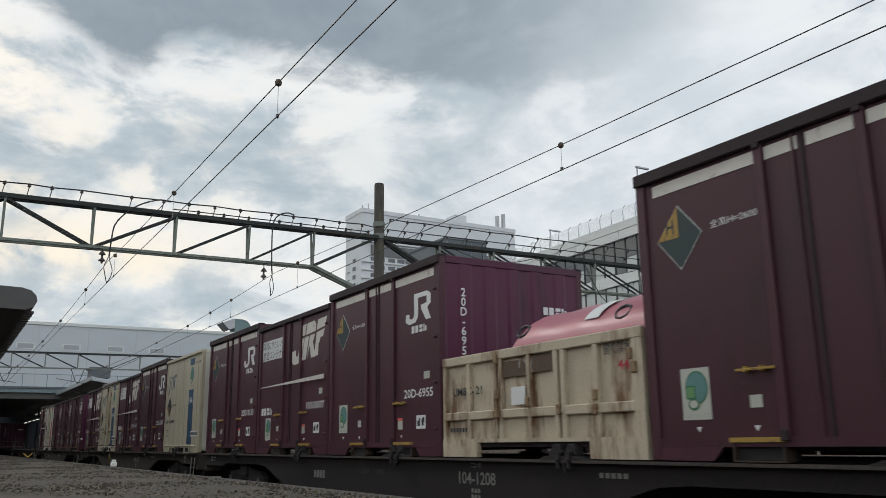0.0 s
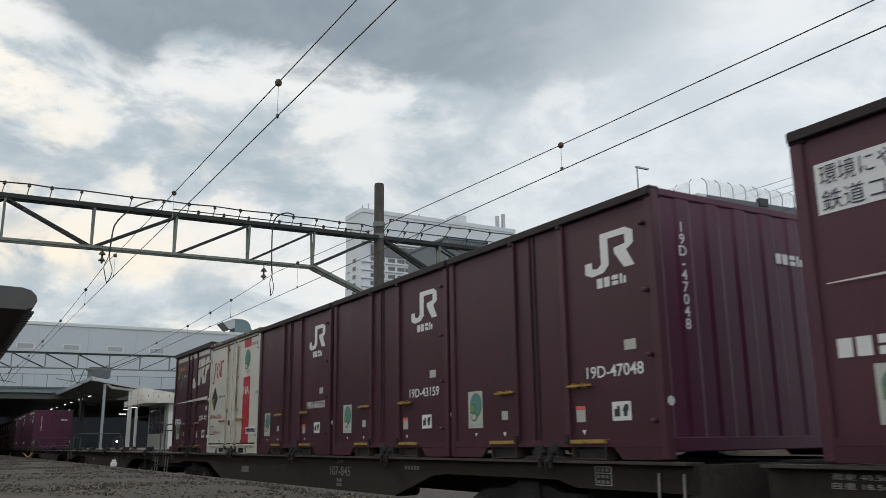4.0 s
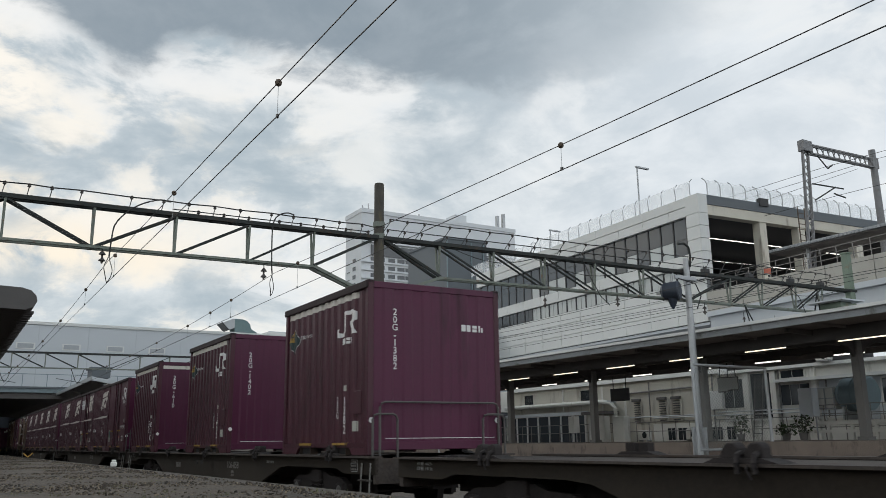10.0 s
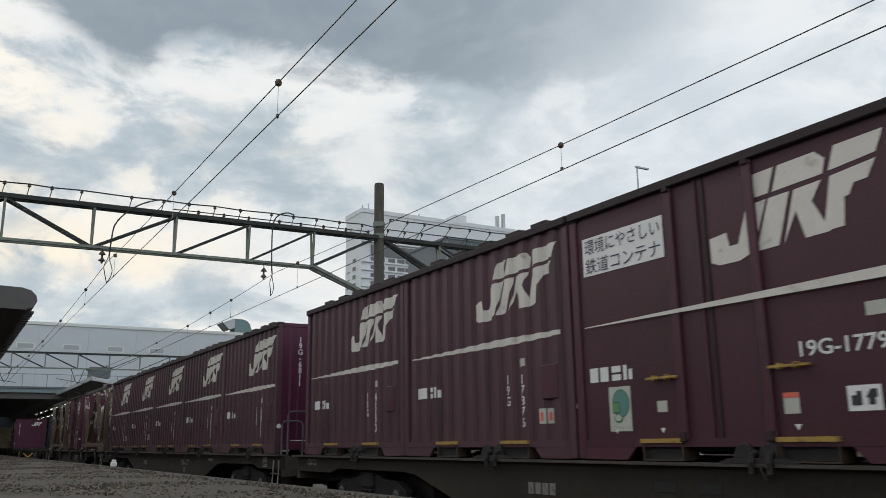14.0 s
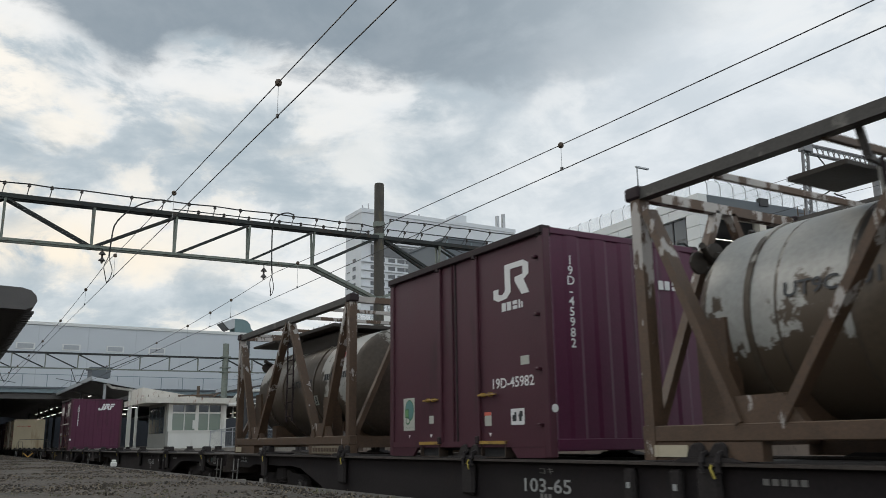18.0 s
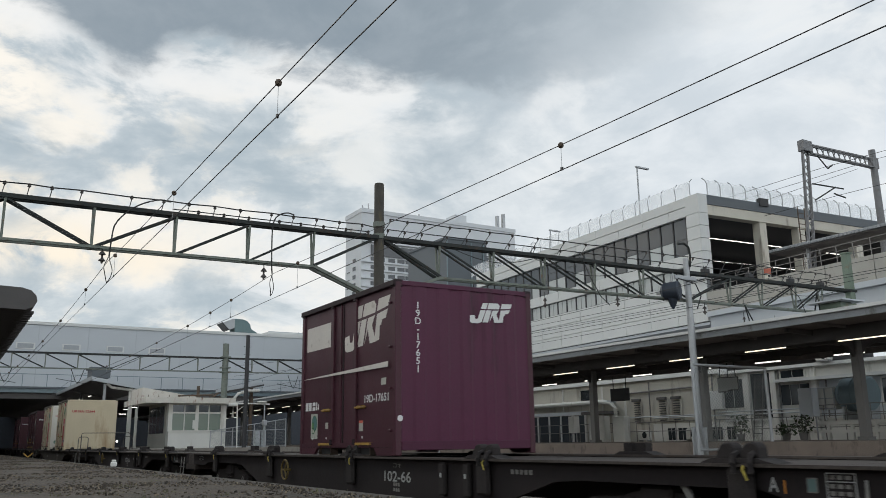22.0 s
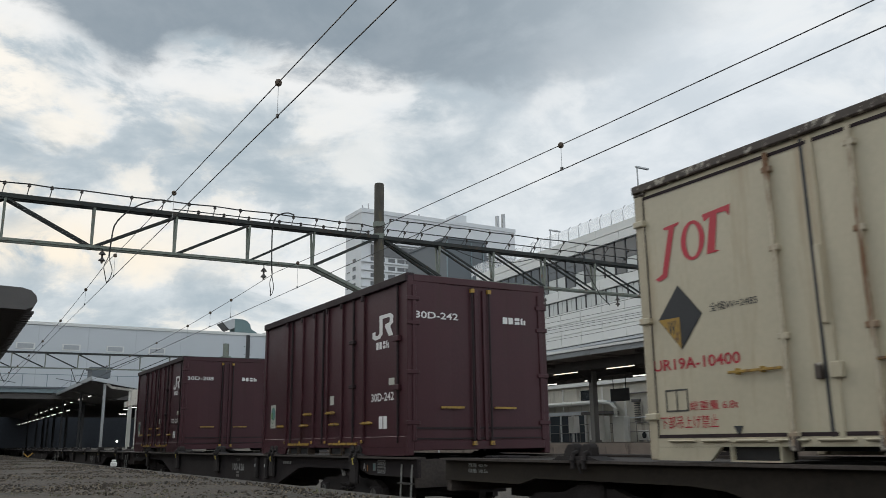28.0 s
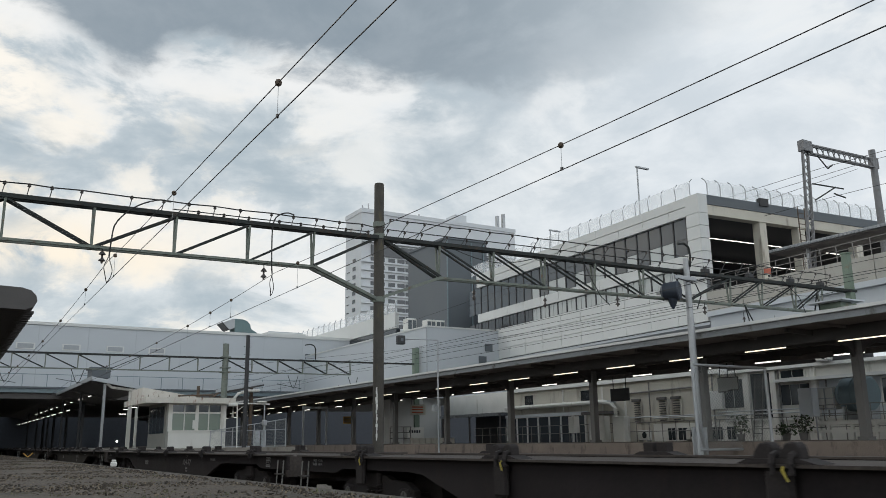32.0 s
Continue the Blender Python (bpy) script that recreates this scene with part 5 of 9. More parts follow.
for i in range(len(pts)):
    bm.faces.new((va[i], va[(i + 1) % len(pts)], vb[(i + 1) % len(pts)], vb[i]))
bm.faces.new(va), bm.faces.new(vb[::-1])
part("flare", bm, "galv", vd, "bare galvanised flared mouth")
ru = thing("roof_unit", "low pale plant housing on the bridge roof", "roof unit", (27.8, 82, 11.86))
part("housing", boxes((0, 4.2, 0, 3, 0, 0.5)), "white_panel", ru, bevel=0.05)
part("lid", boxes((0.3, 3.9, 0.3, 2.7, 0.5, 0.62)), "grey_panel", ru)

# ---- sloping platform roof, booth, fence and masts on the middle platform ----
gr = thing("platform_shelter_roof", "single-pitch platform roof on steel posts, shade painted underneath", "canopy", (0, 0, 0))


def slab(x0, z0, x1, z1, y0, y1, t):
    bm = bmesh.new()
    pts = [(x0, z0), (x1, z1), (x1, z1 - t), (x0, z0 - t)]
    va, vb = [bm.verts.new((x, y0, z)) for x, z in pts], [bm.verts.new((x, y1, z)) for x, z in pts]
    for i in range(4):
        bm.faces.new((va[i], va[(i + 1) % 4], vb[(i + 1) % 4], vb[i]))
    bm.faces.new(va), bm.faces.new(vb[::-1])
    return bm


part("roof_sheet", slab(8.4, 5.70, 12.1, 5.06, 60, 145, 0.10), "roof_sheet", gr)
# darker sheet below the roof, its underside shade put into the colour
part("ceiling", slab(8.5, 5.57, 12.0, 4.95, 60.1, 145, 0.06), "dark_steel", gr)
part("eave", boxes((8.36, 8.46, 59.9, 145, 5.50, 5.76)), "roof_sheet", gr)
part("gable_board", slab(8.4, 5.72, 12.1, 5.08, 59.85, 60, 0.25), "grey_panel", gr)
part("ventilator", boxes((8.5, 9.7, 61, 63, 5.75, 6.35)), "slate_panel", gr)
part("ventilator_cap", boxes((8.4, 9.8, 60.9, 63.1, 6.35, 6.45)), "slate_panel", gr)
for k in range(6):
    y = 60.3 + 11 * k
    # posts behind the front pair are black, shade under the roof painted in
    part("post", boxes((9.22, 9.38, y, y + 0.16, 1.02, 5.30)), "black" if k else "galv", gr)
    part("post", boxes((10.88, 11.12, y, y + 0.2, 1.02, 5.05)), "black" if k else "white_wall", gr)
    part("rafter", slab(8.5, 5.53, 12.0, 4.91, y + 0.2, y + 0.34, 0.16), "dark_steel", gr)
bm = bmesh.new()
bm_tube(bm, [(9.4, 60.2, 5.3), (9.7, 60.2, 5.05), (10.6, 60.2, 4.95), (12.0, 60.2, 4.75)], 0.09, 8)
part("drain_pipe", bm, "white_wall", gr, smooth=True)
bm = bmesh.new()
bm_tube(bm, [(12.6, 60.1, 4.1), (11.9, 60.1, 4.1), (11.55, 60.1, 3.95), (11.4, 60.1, 3.6), (11.4, 60.1, 1.02)], 0.1, 8)
part("drain_pipe", bm, "white_wall", gr, smooth=True)
for k in range(9):
    y = 72 + 5.4 * k
    part("tube_lamp", boxes((10.14, 10.22, y, y + 1.9, 5.12, 5.16)), "tube_far", gr, "lit white strip")
for k in range(11):
    y = 70 + 4.6 * k
    part("tube_lamp", boxes((8.40, 8.45, y, y + 2.0 + 0.5 * (k % 3), 3.90, 3.925)), "tube_far", gr, "lit white strip")
for x, y, z in ((11.6, 66, 3.8), (12.1, 66, 3.95), (12.0, 70, 3.6)):
    part("tube_lamp", boxes((x, x + 0.5, y, y + 0.05, z, z + 0.05)), "tube_far", gr, "lit white strip")
part("headlamp", boxes((10.55, 10.68, 62, 62.05, 1.46, 1.58)), "spot_white", gr, "small bright white lamp")

bo = thing("platform_booth", "small white booth with glazed front and rusty flat roof", "booth", (0, 0, 0))
part("wall", boxes((11.75, 15.05, 52, 52.15, 1.02, 2.0)), "white_wall", bo)
part("side_wall", boxes((11.6, 11.75, 52, 57, 1.02, 3.75)), "booth_side_shade", bo)
part("front_post", boxes((11.7, 11.9, 51.98, 52.14, 2.0, 3.70)), "white_wall", bo)
part("front_post", boxes((14.85, 15.05, 51.98, 52.14, 2.0, 3.70)), "white_wall", bo)
part("rear_wall", boxes((11.75, 15.05, 56.8, 57, 1.02, 3.75)), "white_wall", bo)
part("end_wall", boxes((15.05, 15.2, 52, 57, 1.02, 3.75)), "white_wall", bo)
# dark sheet behind the panes in place of the booth's inner shade
part("interior", boxes((11.8, 15.0, 52.6, 52.7, 1.02, 3.7)), "shade_void", bo)
part("sill", boxes((11.8, 15.0, 51.94, 52.0, 1.98, 2.06)), "white_wall", bo)
for k in range(4):
    x = 11.92 + k * 0.735
    w = part("window", boxes((x - 0.03, x + 0.03, 51.99, 52.08, 2.06, 3.58)), "white_wall", bo)
    part("pane", boxes((x + 0.04, x + 0.70, 52.02, 52.04, 2.08, 3.05)), "frosted_green", w)
    part("pane", boxes((x + 0.04, x + 0.70, 52.02, 52.04, 3.15, 3.55)), "glass", w)
part("mid_rail", boxes((11.9, 14.86, 51.98, 52.05, 3.05, 3.14)), "white_wall", bo)
part("window_head", boxes((11.75, 15.05, 51.96, 52.1, 3.56, 3.66)), "white_wall", bo)
part("centre_post", boxes((13.30, 13.50, 51.97, 52.1, 2.0, 3.6)), "white_wall", bo)
part("paper", boxes((13.15, 13.5, 51.95, 51.97, 2.15, 2.65)), "sticker_paper", bo)
part("roof", boxes((10.35, 15.5, 51.5, 58, 3.72, 3.90)), "rusty_white", bo)
part("roof_edge", boxes((10.30, 15.55, 51.3, 51.5, 3.64, 3.98)), "rusty_white", bo)
part("roof_edge", boxes((10.20, 10.30, 51.3, 58, 3.64, 3.98)), "rusty_white", bo)
part("upper_roof", slab(10.7, 4.75, 14.6, 4.15, 55, 58.5, 0.70), "rusty_white", bo)
part("chimney", boxes((13.5, 13.65, 52.6, 52.75, 3.88, 4.75)), "rust_iron", bo)
part("roof_pipe", bars(((12.2, 52.0, 4.1), (14.4, 52.2, 4.2)), w=0.05, n=7), "rust_iron", bo)
part("roof_pipe", bars(((14.1, 52.0, 3.95), (14.7, 52.2, 4.3)), w=0.05, n=7), "rust_iron", bo)
for k in range(4):
    part("side_window", boxes((11.57, 11.6, 52.6 + k * 1.05, 53.5 + k * 1.05, 1.9, 3.5)), "glass", bo)
for k in range(9):
    part("rail_post", bars(((10.35 + k * 0.6, 51.4, 3.97), (10.35 + k * 0.6, 51.4, 4.12)), w=0.02, n=5), "rust_iron", bo)
rp = thing("walkway_roof", "short dark sloping roof on a white post", "roof", (0, 0, 0))
part("sheet", slab(16.0, 4.65, 19.4, 5.35, 57.5, 62, 0.16), "dark_steel", rp)
part("fascia", slab(16.0, 4.85, 19.4, 5.50, 57.4, 57.5, 0.2), "grey_panel", rp)
part("post", boxes((16.7, 16.95, 58, 58.25, -0.25, 4.8)), "white_wall", rp)
part("post", boxes((18.6, 18.8, 58, 58.2, -0.25, 5.1)), "rust_iron", rp)
bm = bmesh.new()
bm_tube(bm, [(17.2, 57.3, 3.0), (17.2, 57.3, 4.2), (17.5, 57.3, 4.6), (18.2, 57.3, 4.8), (19.0, 57.3, 4.85)], 0.1, 8)
part("drain_pipe", bm, "white_wall", rp, smooth=True)
fe = thing("mesh_fence", "grey wire mesh fence along the platform end", "fence", (0, 47, 1.02))
for k in range(8):
    x = 12.9 + k * 0.62
    h = 0.9 + 0.68 * min(1, (x - 12.9) / 4.3)
    part("post", bars(((x, 0, 0), (x, 0, h)), w=0.03, n=6), "galv", fe)
part("top_rail", bars(((12.9, 0, 0.9), (17.24, 0, 1.58)), w=0.028, n=6), "galv", fe)
part("mid_rail", bars(((12.9, 0, 0.85), (17.24, 0, 1.0)), w=0.02, n=6), "galv", fe)
part("bottom_rail", bars(((12.9, 0, 0.05), (17.24, 0, 0.05)), w=0.025, n=6), "galv", fe)
bm = bmesh.new()
for k in range(72):
    x = 12.9 + k * 0.06
    bm_bar(bm, (x, 0, 0.05), (x, 0, 0.9 + 0.68 * (x - 12.9) / 4.34), 0.004, n=3)
for k in range(18):
    bm_bar(bm, (12.9, 0, 0.06 + k * 0.05), (17.24, 0, 0.06 + k * 0.085), 0.004, n=3)
tagged(part("wire_mesh", bm, "mesh_panel", fe), kind="stuff")
cb = thing("relay_cabinet", "pair of pale blue-grey relay cabinets", "cabinet", (15.9, 47.6, 1.02))
for x in (-0.32, 0.03):
    part("door", boxes((x, x + 0.29, -0.2, 0.2, 0, 0.95)), "grey_panel", cb, bevel=0.015)
bm = bmesh.new()
bm_lathe(bm, [(0.13, -0.25), (0.11, 7.2), (0.0, 7.22)], 14)
dm = thing("dark_mast", "dark slim steel mast", "mast", (14.5, 46, 0))
part("shaft", bm, "black", dm, smooth=True)
for k in range(12):
    part("step_bolt", bars(((-0.2, 0, 1.6 + 0.45 * k), (0.2, 0, 1.6 + 0.45 * k)), w=0.012, n=5), "black", dm)
lpf = thing("platform_light_frame", "white frame with small lamps at the platform end", "lamp", (0, 46, 0))
part("post", bars(((14.1, 0, 1.02), (14.03, 0, 3.45)), w=0.035, n=6), "white_wall", lpf)
part("post", bars(((15.6, 0, 1.02), (15.6, 0, 3.4)), w=0.035, n=6), "galv", lpf)
part("beam", bars(((13.9, 0, 3.42), (15.9, 0, 3.38)), w=0.05, h=0.06), "white_wall", lpf)
part("brace", bars(((14.05, 0, 3.0), (14.6, 0, 3.4)), w=0.03, h=0.03), "white_wall", lpf)
part("head", boxes((13.6, 14.0, -0.2, 0.2, 3.25, 3.42)), "white_wall", lpf, bevel=0.03)
part("head", boxes((15.2, 15.7, -0.15, 0.15, 3.45, 3.55)), "white_wall", lpf, bevel=0.03)
part("lamp_body", boxes((15.5, 15.75, -0.12, 0.12, 2.2, 2.5)), "galv", lpf, bevel=0.04)

sg = thing("signal_post", "slim grey post with a black signal on a long arm", "signal", (21.65, 37, 0))
part("post", bars(((0, 0, -0.25), (0, 0, 6.3)), w=0.05, n=8), "galv", sg)
part("arm", bars(((-2.1, 0, 6.25), (0, 0, 6.3)), w=0.03, n=6), "galv", sg)
part("signal_head", boxes((-2.35, -1.95, -0.15, 0.15, 5.98, 6.42)), "black", sg, bevel=0.03)
part("lens", boxes((-2.22, -2.08, -0.17, -0.15, 6.14, 6.28)), "slate_panel", sg)
part("box", boxes((-0.3, -0.05, -0.1, 0.1, 2.7, 3.0)), "galv", sg)

FAR_BAYS = [3.27 + 1.84 * k for k in range(-3, 13)]
g2 = thing("overhead_line_gantry", "further lattice gantry across the tracks", "gantry", (0, 0, 0))
truss_beam(g2, -4.0, 31.0, 56.0, 6.72, 6.98, 0.92, FAR_BAYS, [0, 0, 0, 0, 0, 0, 1, 1, 1, 1, 0, 0, 0, 0, 0])
bm = bmesh.new()
bm_lathe(bm, [(0.22, -0.25), (0.20, 7.85), (0.0, 7.87)], 16, (16.15, 56, 0))
part("mast", bm, "gantry_light", g2, smooth=True)
part("mast", boxes((30.6, 31.0, 55.8, 56.2, -0.25, 8.2)), "green_box", g2)
part("mast", boxes((-3.4, -3.0, 55.8, 56.2, -0.25, 8.0)), "gantry_light", g2)
for z in (5.9, 6.2, 6.9):
    part("band", boxes((15.85, 16.45, 55.7, 56.3, z, z + 0.08)), "gantry_light", g2)
for x in (3.0, 7.0, 21.0, 25.6):
    bm = bmesh.new()
    bm_tube(bm, [(x - 0.4, 56, 5.85), (x - 0.15, 56, 5.2), (x, 56, 4.95), (x + 0.15, 56, 5.2), (x + 0.35, 56, 5.85)], 0.022, 5)
    part("registration_arm", bm, "gantry", g2)
    part("stay", bars(((x - 1.2, 56, 5.25), (x + 0.6, 56, 4.95)), w=0.018, n=5), "gantry", g2)
bm = bmesh.new()
bm_tube(bm, [(22.55, 55.8, 7.0), (22.55, 55.8, 7.75), (22.4, 55.8, 8.0), (22.1, 55.8, 8.08), (21.75, 55.8, 8.0)], 0.045, 6)
part("hook_arm", bm, "gantry", g2)

# small things seen under the far canopy
for x, y, z, w, h, ma, lab in ((27.0, 60.0, 2.9, 0.75, 0.55, "yellow_paint", "faded yellow notice hung in the dark under the canopy"), (28.2, 51.0, 3.35, 1.2, 0.7, "cream_wall", "pale notice board with faded red bars")):
    nb = thing("notice", lab, "sign", (x, y, z))
    part("board", boxes((-w / 2, w / 2, -0.02, 0.02, -h / 2, h / 2)), ma, nb, bevel=0.01)
    for s_ in (-0.4, 0.4):
        part("hanger", bars(((s_ * w, 0, h / 2), (s_ * w, 0, 4.4 - z)), w=0.012, n=5), "black", nb)
    for k in range(3):
        part("notice_bar", boxes((-w * 0.4, w * 0.35, -0.026, -0.021, -h * 0.3 + k * h * 0.25, -h * 0.18 + k * h * 0.25)), "column_brown" if ma == "yellow_paint" else "lamp_red", nb)
gt2 = thing("portal_frame", "grey steel portal frame at the platform stairs", "frame", (0, 58, P2Z))
for x in (22.6, 24.4):
    part("post", boxes((x - 0.06, x + 0.06, -0.06, 0.06, 0, 2.6)), "galv", gt2)
part("lintel", boxes((22.5, 24.5, -0.06, 0.06, 2.6, 2.75)), "galv", gt2)
hr = thing("stair_railing", "dark steel stair railing by the white wall", "railing", (0, 54, P2Z))
for k in range(4):
    part("post", bars(((27.6 + k * 0.55, 0, 0), (27.6 + k * 0.55, 0, 1.2)), w=0.03, n=6), "column_brown", hr)
for z in (0.4, 0.8, 1.2):
    part("rail", bars(((27.6, 0, z), (29.25, 0, z)), w=0.025, n=6), "column_brown", hr)
pk = thing("peeled_notice", "torn white paper strip stuck to the mast", "paper", (9.87, GY, 0))
bm = bmesh.new()
rg = random.Random(3)
for k in range(16):
    z, w = 1.25 + k * 0.085, rg.uniform(0.012, 0.035)
    o = rg.uniform(-0.01, 0.01)
    a = radians(228) + o * 6
    pts = [(0.153 * math.cos(a + q), 0.153 * math.sin(a + q)) for q in (-w * 6, w * 6)]
    bm.faces.new([bm.verts.new((pts[0][0], pts[0][1], z)), bm.verts.new((pts[1][0], pts[1][1], z + rg.uniform(-0.02, 0.02))), bm.verts.new((pts[1][0], pts[1][1], z + 0.085)), bm.verts.new((pts[0][0], pts[0][1], z + 0.085))])
part("strip", bm, "sticker_paper", pk)

# pipes, fan units and brackets on the station house front
rg = random.Random(12)
for y, z0, z1, r_ in ((37.4, 1.0, 4.2, 0.05), (35.5, 1.0, 4.2, 0.06), (33.6, 2.1, 4.2, 0.035), (30.0, 1.0, 4.3, 0.06), (29.2, 1.0, 4.3, 0.04), (25.3, 1.0, 4.2, 0.04), (22.9, 2.0, 3.6, 0.035), (41.0, 2.9, 4.2, 0.05), (46.8, 1.0, 4.2, 0.07)):
    part("downpipe", bars(((-0.10, y, z0), (-0.10, y, z1)), w=r_, n=7), "white_wall" if r_ > 0.045 else "column_brown", hs)
for y0, y1, z in ((24.0, 29.0, 2.42), (24.0, 33.4, 2.27), (30.4, 36.0, 2.35)):
    part("pipe_run", bars(((-0.14, y0, z), (-0.14, y1, z)), w=0.035, n=6), "grey_panel", hs)
for y in (33.6, 30.2):
    fu = thing("fan_unit", "white outdoor fan unit with a dark round grille", "air conditioner", (32.4, y, P2Z), "fan units")
    part("case", boxes((-0.16, 0.16, -0.36, 0.36, 0.08, 0.58)), "white_wall", fu, bevel=0.02)
    bm = bmesh.new()
    bm_lathe(bm, [(0.02, -0.175), (0.15, -0.175), (0.17, -0.162)], 16, (0, -0.12, 0.33), "x")
    part("fan_grille", bm, "dark_pane", fu)
    part("foot", boxes((-0.14, 0.14, -0.36, -0.28, 0, 0.08)), "galv", fu)
    part("foot", boxes((-0.14, 0.14, 0.28, 0.36, 0, 0.08)), "galv", fu)
ld = thing("cat_ladder", "dark steel ladder leaning up the house wall", "ladder", (31.5, 25.62, P2Z))
for dy in (-0.22, 0.22):
    part("stile", bars(((0, dy, 0), (0.9, dy + 0.34, 2.9)), w=0.025, n=6), "dark_steel", ld)
for k in range(9):
    part("rung", bars(((0.31 * (0.3 + k * 0.3), -0.22 + 0.117 * (0.3 + k * 0.3), 0.3 + k * 0.3), (0.31 * (0.3 + k * 0.3), 0.22 + 0.117 * (0.3 + k * 0.3), 0.3 + k * 0.3)), w=0.015, n=5), "dark_steel", ld)

# hanging hooks, clamps and slack cables along the right half of the near gantry
for x, z in ((13.0, 5.55), (15.6, 5.52), (24.6, 5.50), (26.3, 5.48), (28.3, 5.46)):
    insulator((x, GY + 0.1, z), 2, 0.06)
for x0, x1, sag in ((12.2, 15.0, 0.25), (15.0, 19.2, 0.35), (21.6, 25.2, 0.3), (25.2, 29.6, 0.3)):
    wire("slack_cable", [(x0 + (x1 - x0) * k / 8, GY - 0.16, zt(x0) - 0.12 - sag * math.sin(math.pi * k / 8)) for k in range(9)], 0.011, "thin black cable slung under the beam")
for x in (22.6, 24.9, 27.2, 29.0):
    cl = thing("cable_clamp", "small dark clamp block on the gantry beam", "clamp", (x, GY - 0.06, zt(x) + 0.05), "cable clamps")
    part("block", boxes((-0.14, 0.14, -0.10, 0.10, 0.0, 0.16)), "black", cl, bevel=0.02)
    part("bolt", bars(((-0.06, 0, 0.16), (-0.06, 0, 0.26)), w=0.02, n=6), "black", cl)
    part("bolt", bars(((0.06, 0, 0.16), (0.06, 0, 0.26)), w=0.02, n=6), "black", cl)

# ---- the freight train: paints ----
# sides greyer than the ends: weathering, plus sky sheen and haze painted in
M["burgundy"] = mat("burgundy_paint_with_sheen", (0.066, 0.0235, 0.033), 0.42, var=0.14, scale=1.6, grain=30, bump=0.06, rand=0.16, stain=(0.036, 0.020, 0.022), stain_amt=0.40, stain_scale=1.6, streak=6, spec=0.25)
M["burgundy_end"] = mat("burgundy_end_paint", (0.076, 0.0155, 0.040), 0.42, var=0.12, scale=1.6, grain=30, bump=0.06, rand=0.14, stain=(0.036, 0.011, 0.019), stain_amt=0.32, stain_scale=1.6, streak=6, spec=0.25)
M["brown_red"] = mat("brown_red_container_paint", (0.052, 0.0175, 0.0225), 0.44, var=0.14, scale=1.6, grain=30, bump=0.06, stain=(0.045, 0.018, 0.018), stain_amt=0.35, stain_scale=1.8, streak=6, spec=0.25)
M["faded"] = mat("faded_brown_container_paint", (0.080, 0.039, 0.048), 0.5, var=0.16, scale=1.6, grain=30, bump=0.06, rand=0.14, stain=(0.050, 0.028, 0.032), stain_amt=0.42, stain_scale=1.8, streak=7, spec=0.25)
M["rail_dark"] = mat("grimy_roof_rail", (0.028, 0.018, 0.020), 0.7, var=0.35, scale=5, spec=0.25)
M["deck"] = mat("wagon_brown_iron", (0.060, 0.050, 0.045), 0.8, 0.1, var=0.4, scale=3, grain=25, bump=0.2, stain=(0.05, 0.036, 0.026), stain_amt=0.40, stain_scale=2.2, streak=2, spec=0.25)
M["bogie"] = mat("bogie_iron", (0.030, 0.0255, 0.025), 0.85, 0.1, var=0.4, scale=5, spec=0.25)
M["reefer"] = mat("cream_reefer_paint", (0.45, 0.40, 0.295), 0.45, var=0.07, scale=1.5, grain=20, bump=0.05, stain=(0.27, 0.175, 0.085), stain_amt=0.42, stain_scale=2.3, streak=9, edge=0.26)
M["reefer_pale"] = mat("white_reefer_paint", (0.56, 0.54, 0.465), 0.42, var=0.06, scale=1.5, grain=20, bump=0.05, stain=(0.48, 0.40, 0.30), stain_amt=0.14, stain_scale=1.7, streak=7)
M["reefer_rust"] = mat("rust_streaked_reefer_paint", (0.52, 0.44, 0.30), 0.45, var=0.08, scale=1.4, grain=20, bump=0.06, stain=(0.26, 0.14, 0.055), stain_amt=0.46, stain_scale=1.5, streak=4, edge=0.30, high=(1.0, -0.12))
M["reefer_rail"] = mat("rusty_dark_rail", (0.055, 0.042, 0.035), 0.7, var=0.3, scale=4, stain=(0.34, 0.31, 0.26), stain_amt=0.48, stain_scale=12, edge=0.06)
M["letter"] = mat("white_lettering", (0.66, 0.65, 0.64), 0.6, var=0.06, bump=0)
M["logo_white"] = mat("worn_white_logo", (0.57, 0.53, 0.485), 0.6, var=0.08, scale=4, bump=0, stain=(0.27, 0.22, 0.18), stain_amt=0.32, stain_scale=5)
M["yellow"] = mat("worn_yellow_paint", (0.33, 0.20, 0.035), 0.6, var=0.2, scale=8, bump=0, stain=(0.075, 0.035, 0.03), stain_amt=0.5, stain_scale=9)
M["orange"] = mat("orange_lettering", (0.52, 0.20, 0.03), 0.6, var=0.08, bump=0)
M["mark_green"] = mat("dark_green_mark", (0.012, 0.030, 0.031), 0.6, var=0.1, bump=0)
M["mark_black"] = mat("black_mark", (0.018, 0.02, 0.024), 0.6, var=0.1, bump=0)
M["sticker"] = mat("sticker_white", (0.42, 0.42, 0.37), 0.6, var=0.06, bump=0)
M["sticker_green"] = mat("sticker_green", (0.03, 0.13, 0.05), 0.6, var=0.1, bump=0)
M["sticker_leaf"] = mat("sticker_leaf_green", (0.11, 0.25, 0.10), 0.6, var=0.1, bump=0)
M["sticker_tint"] = mat("sticker_teal", (0.085, 0.20, 0.185), 0.6, var=0.1, bump=0)
M["sticker_red"] = mat("sticker_red", (0.60, 0.12, 0.08), 0.6, var=0.1, bump=0)
M["blue"] = mat("navy_blue_paint", (0.012, 0.060, 0.125), 0.5, var=0.08, bump=0)
M["red"] = mat("crimson_paint", (0.40, 0.018, 0.035), 0.5, var=0.08, bump=0)
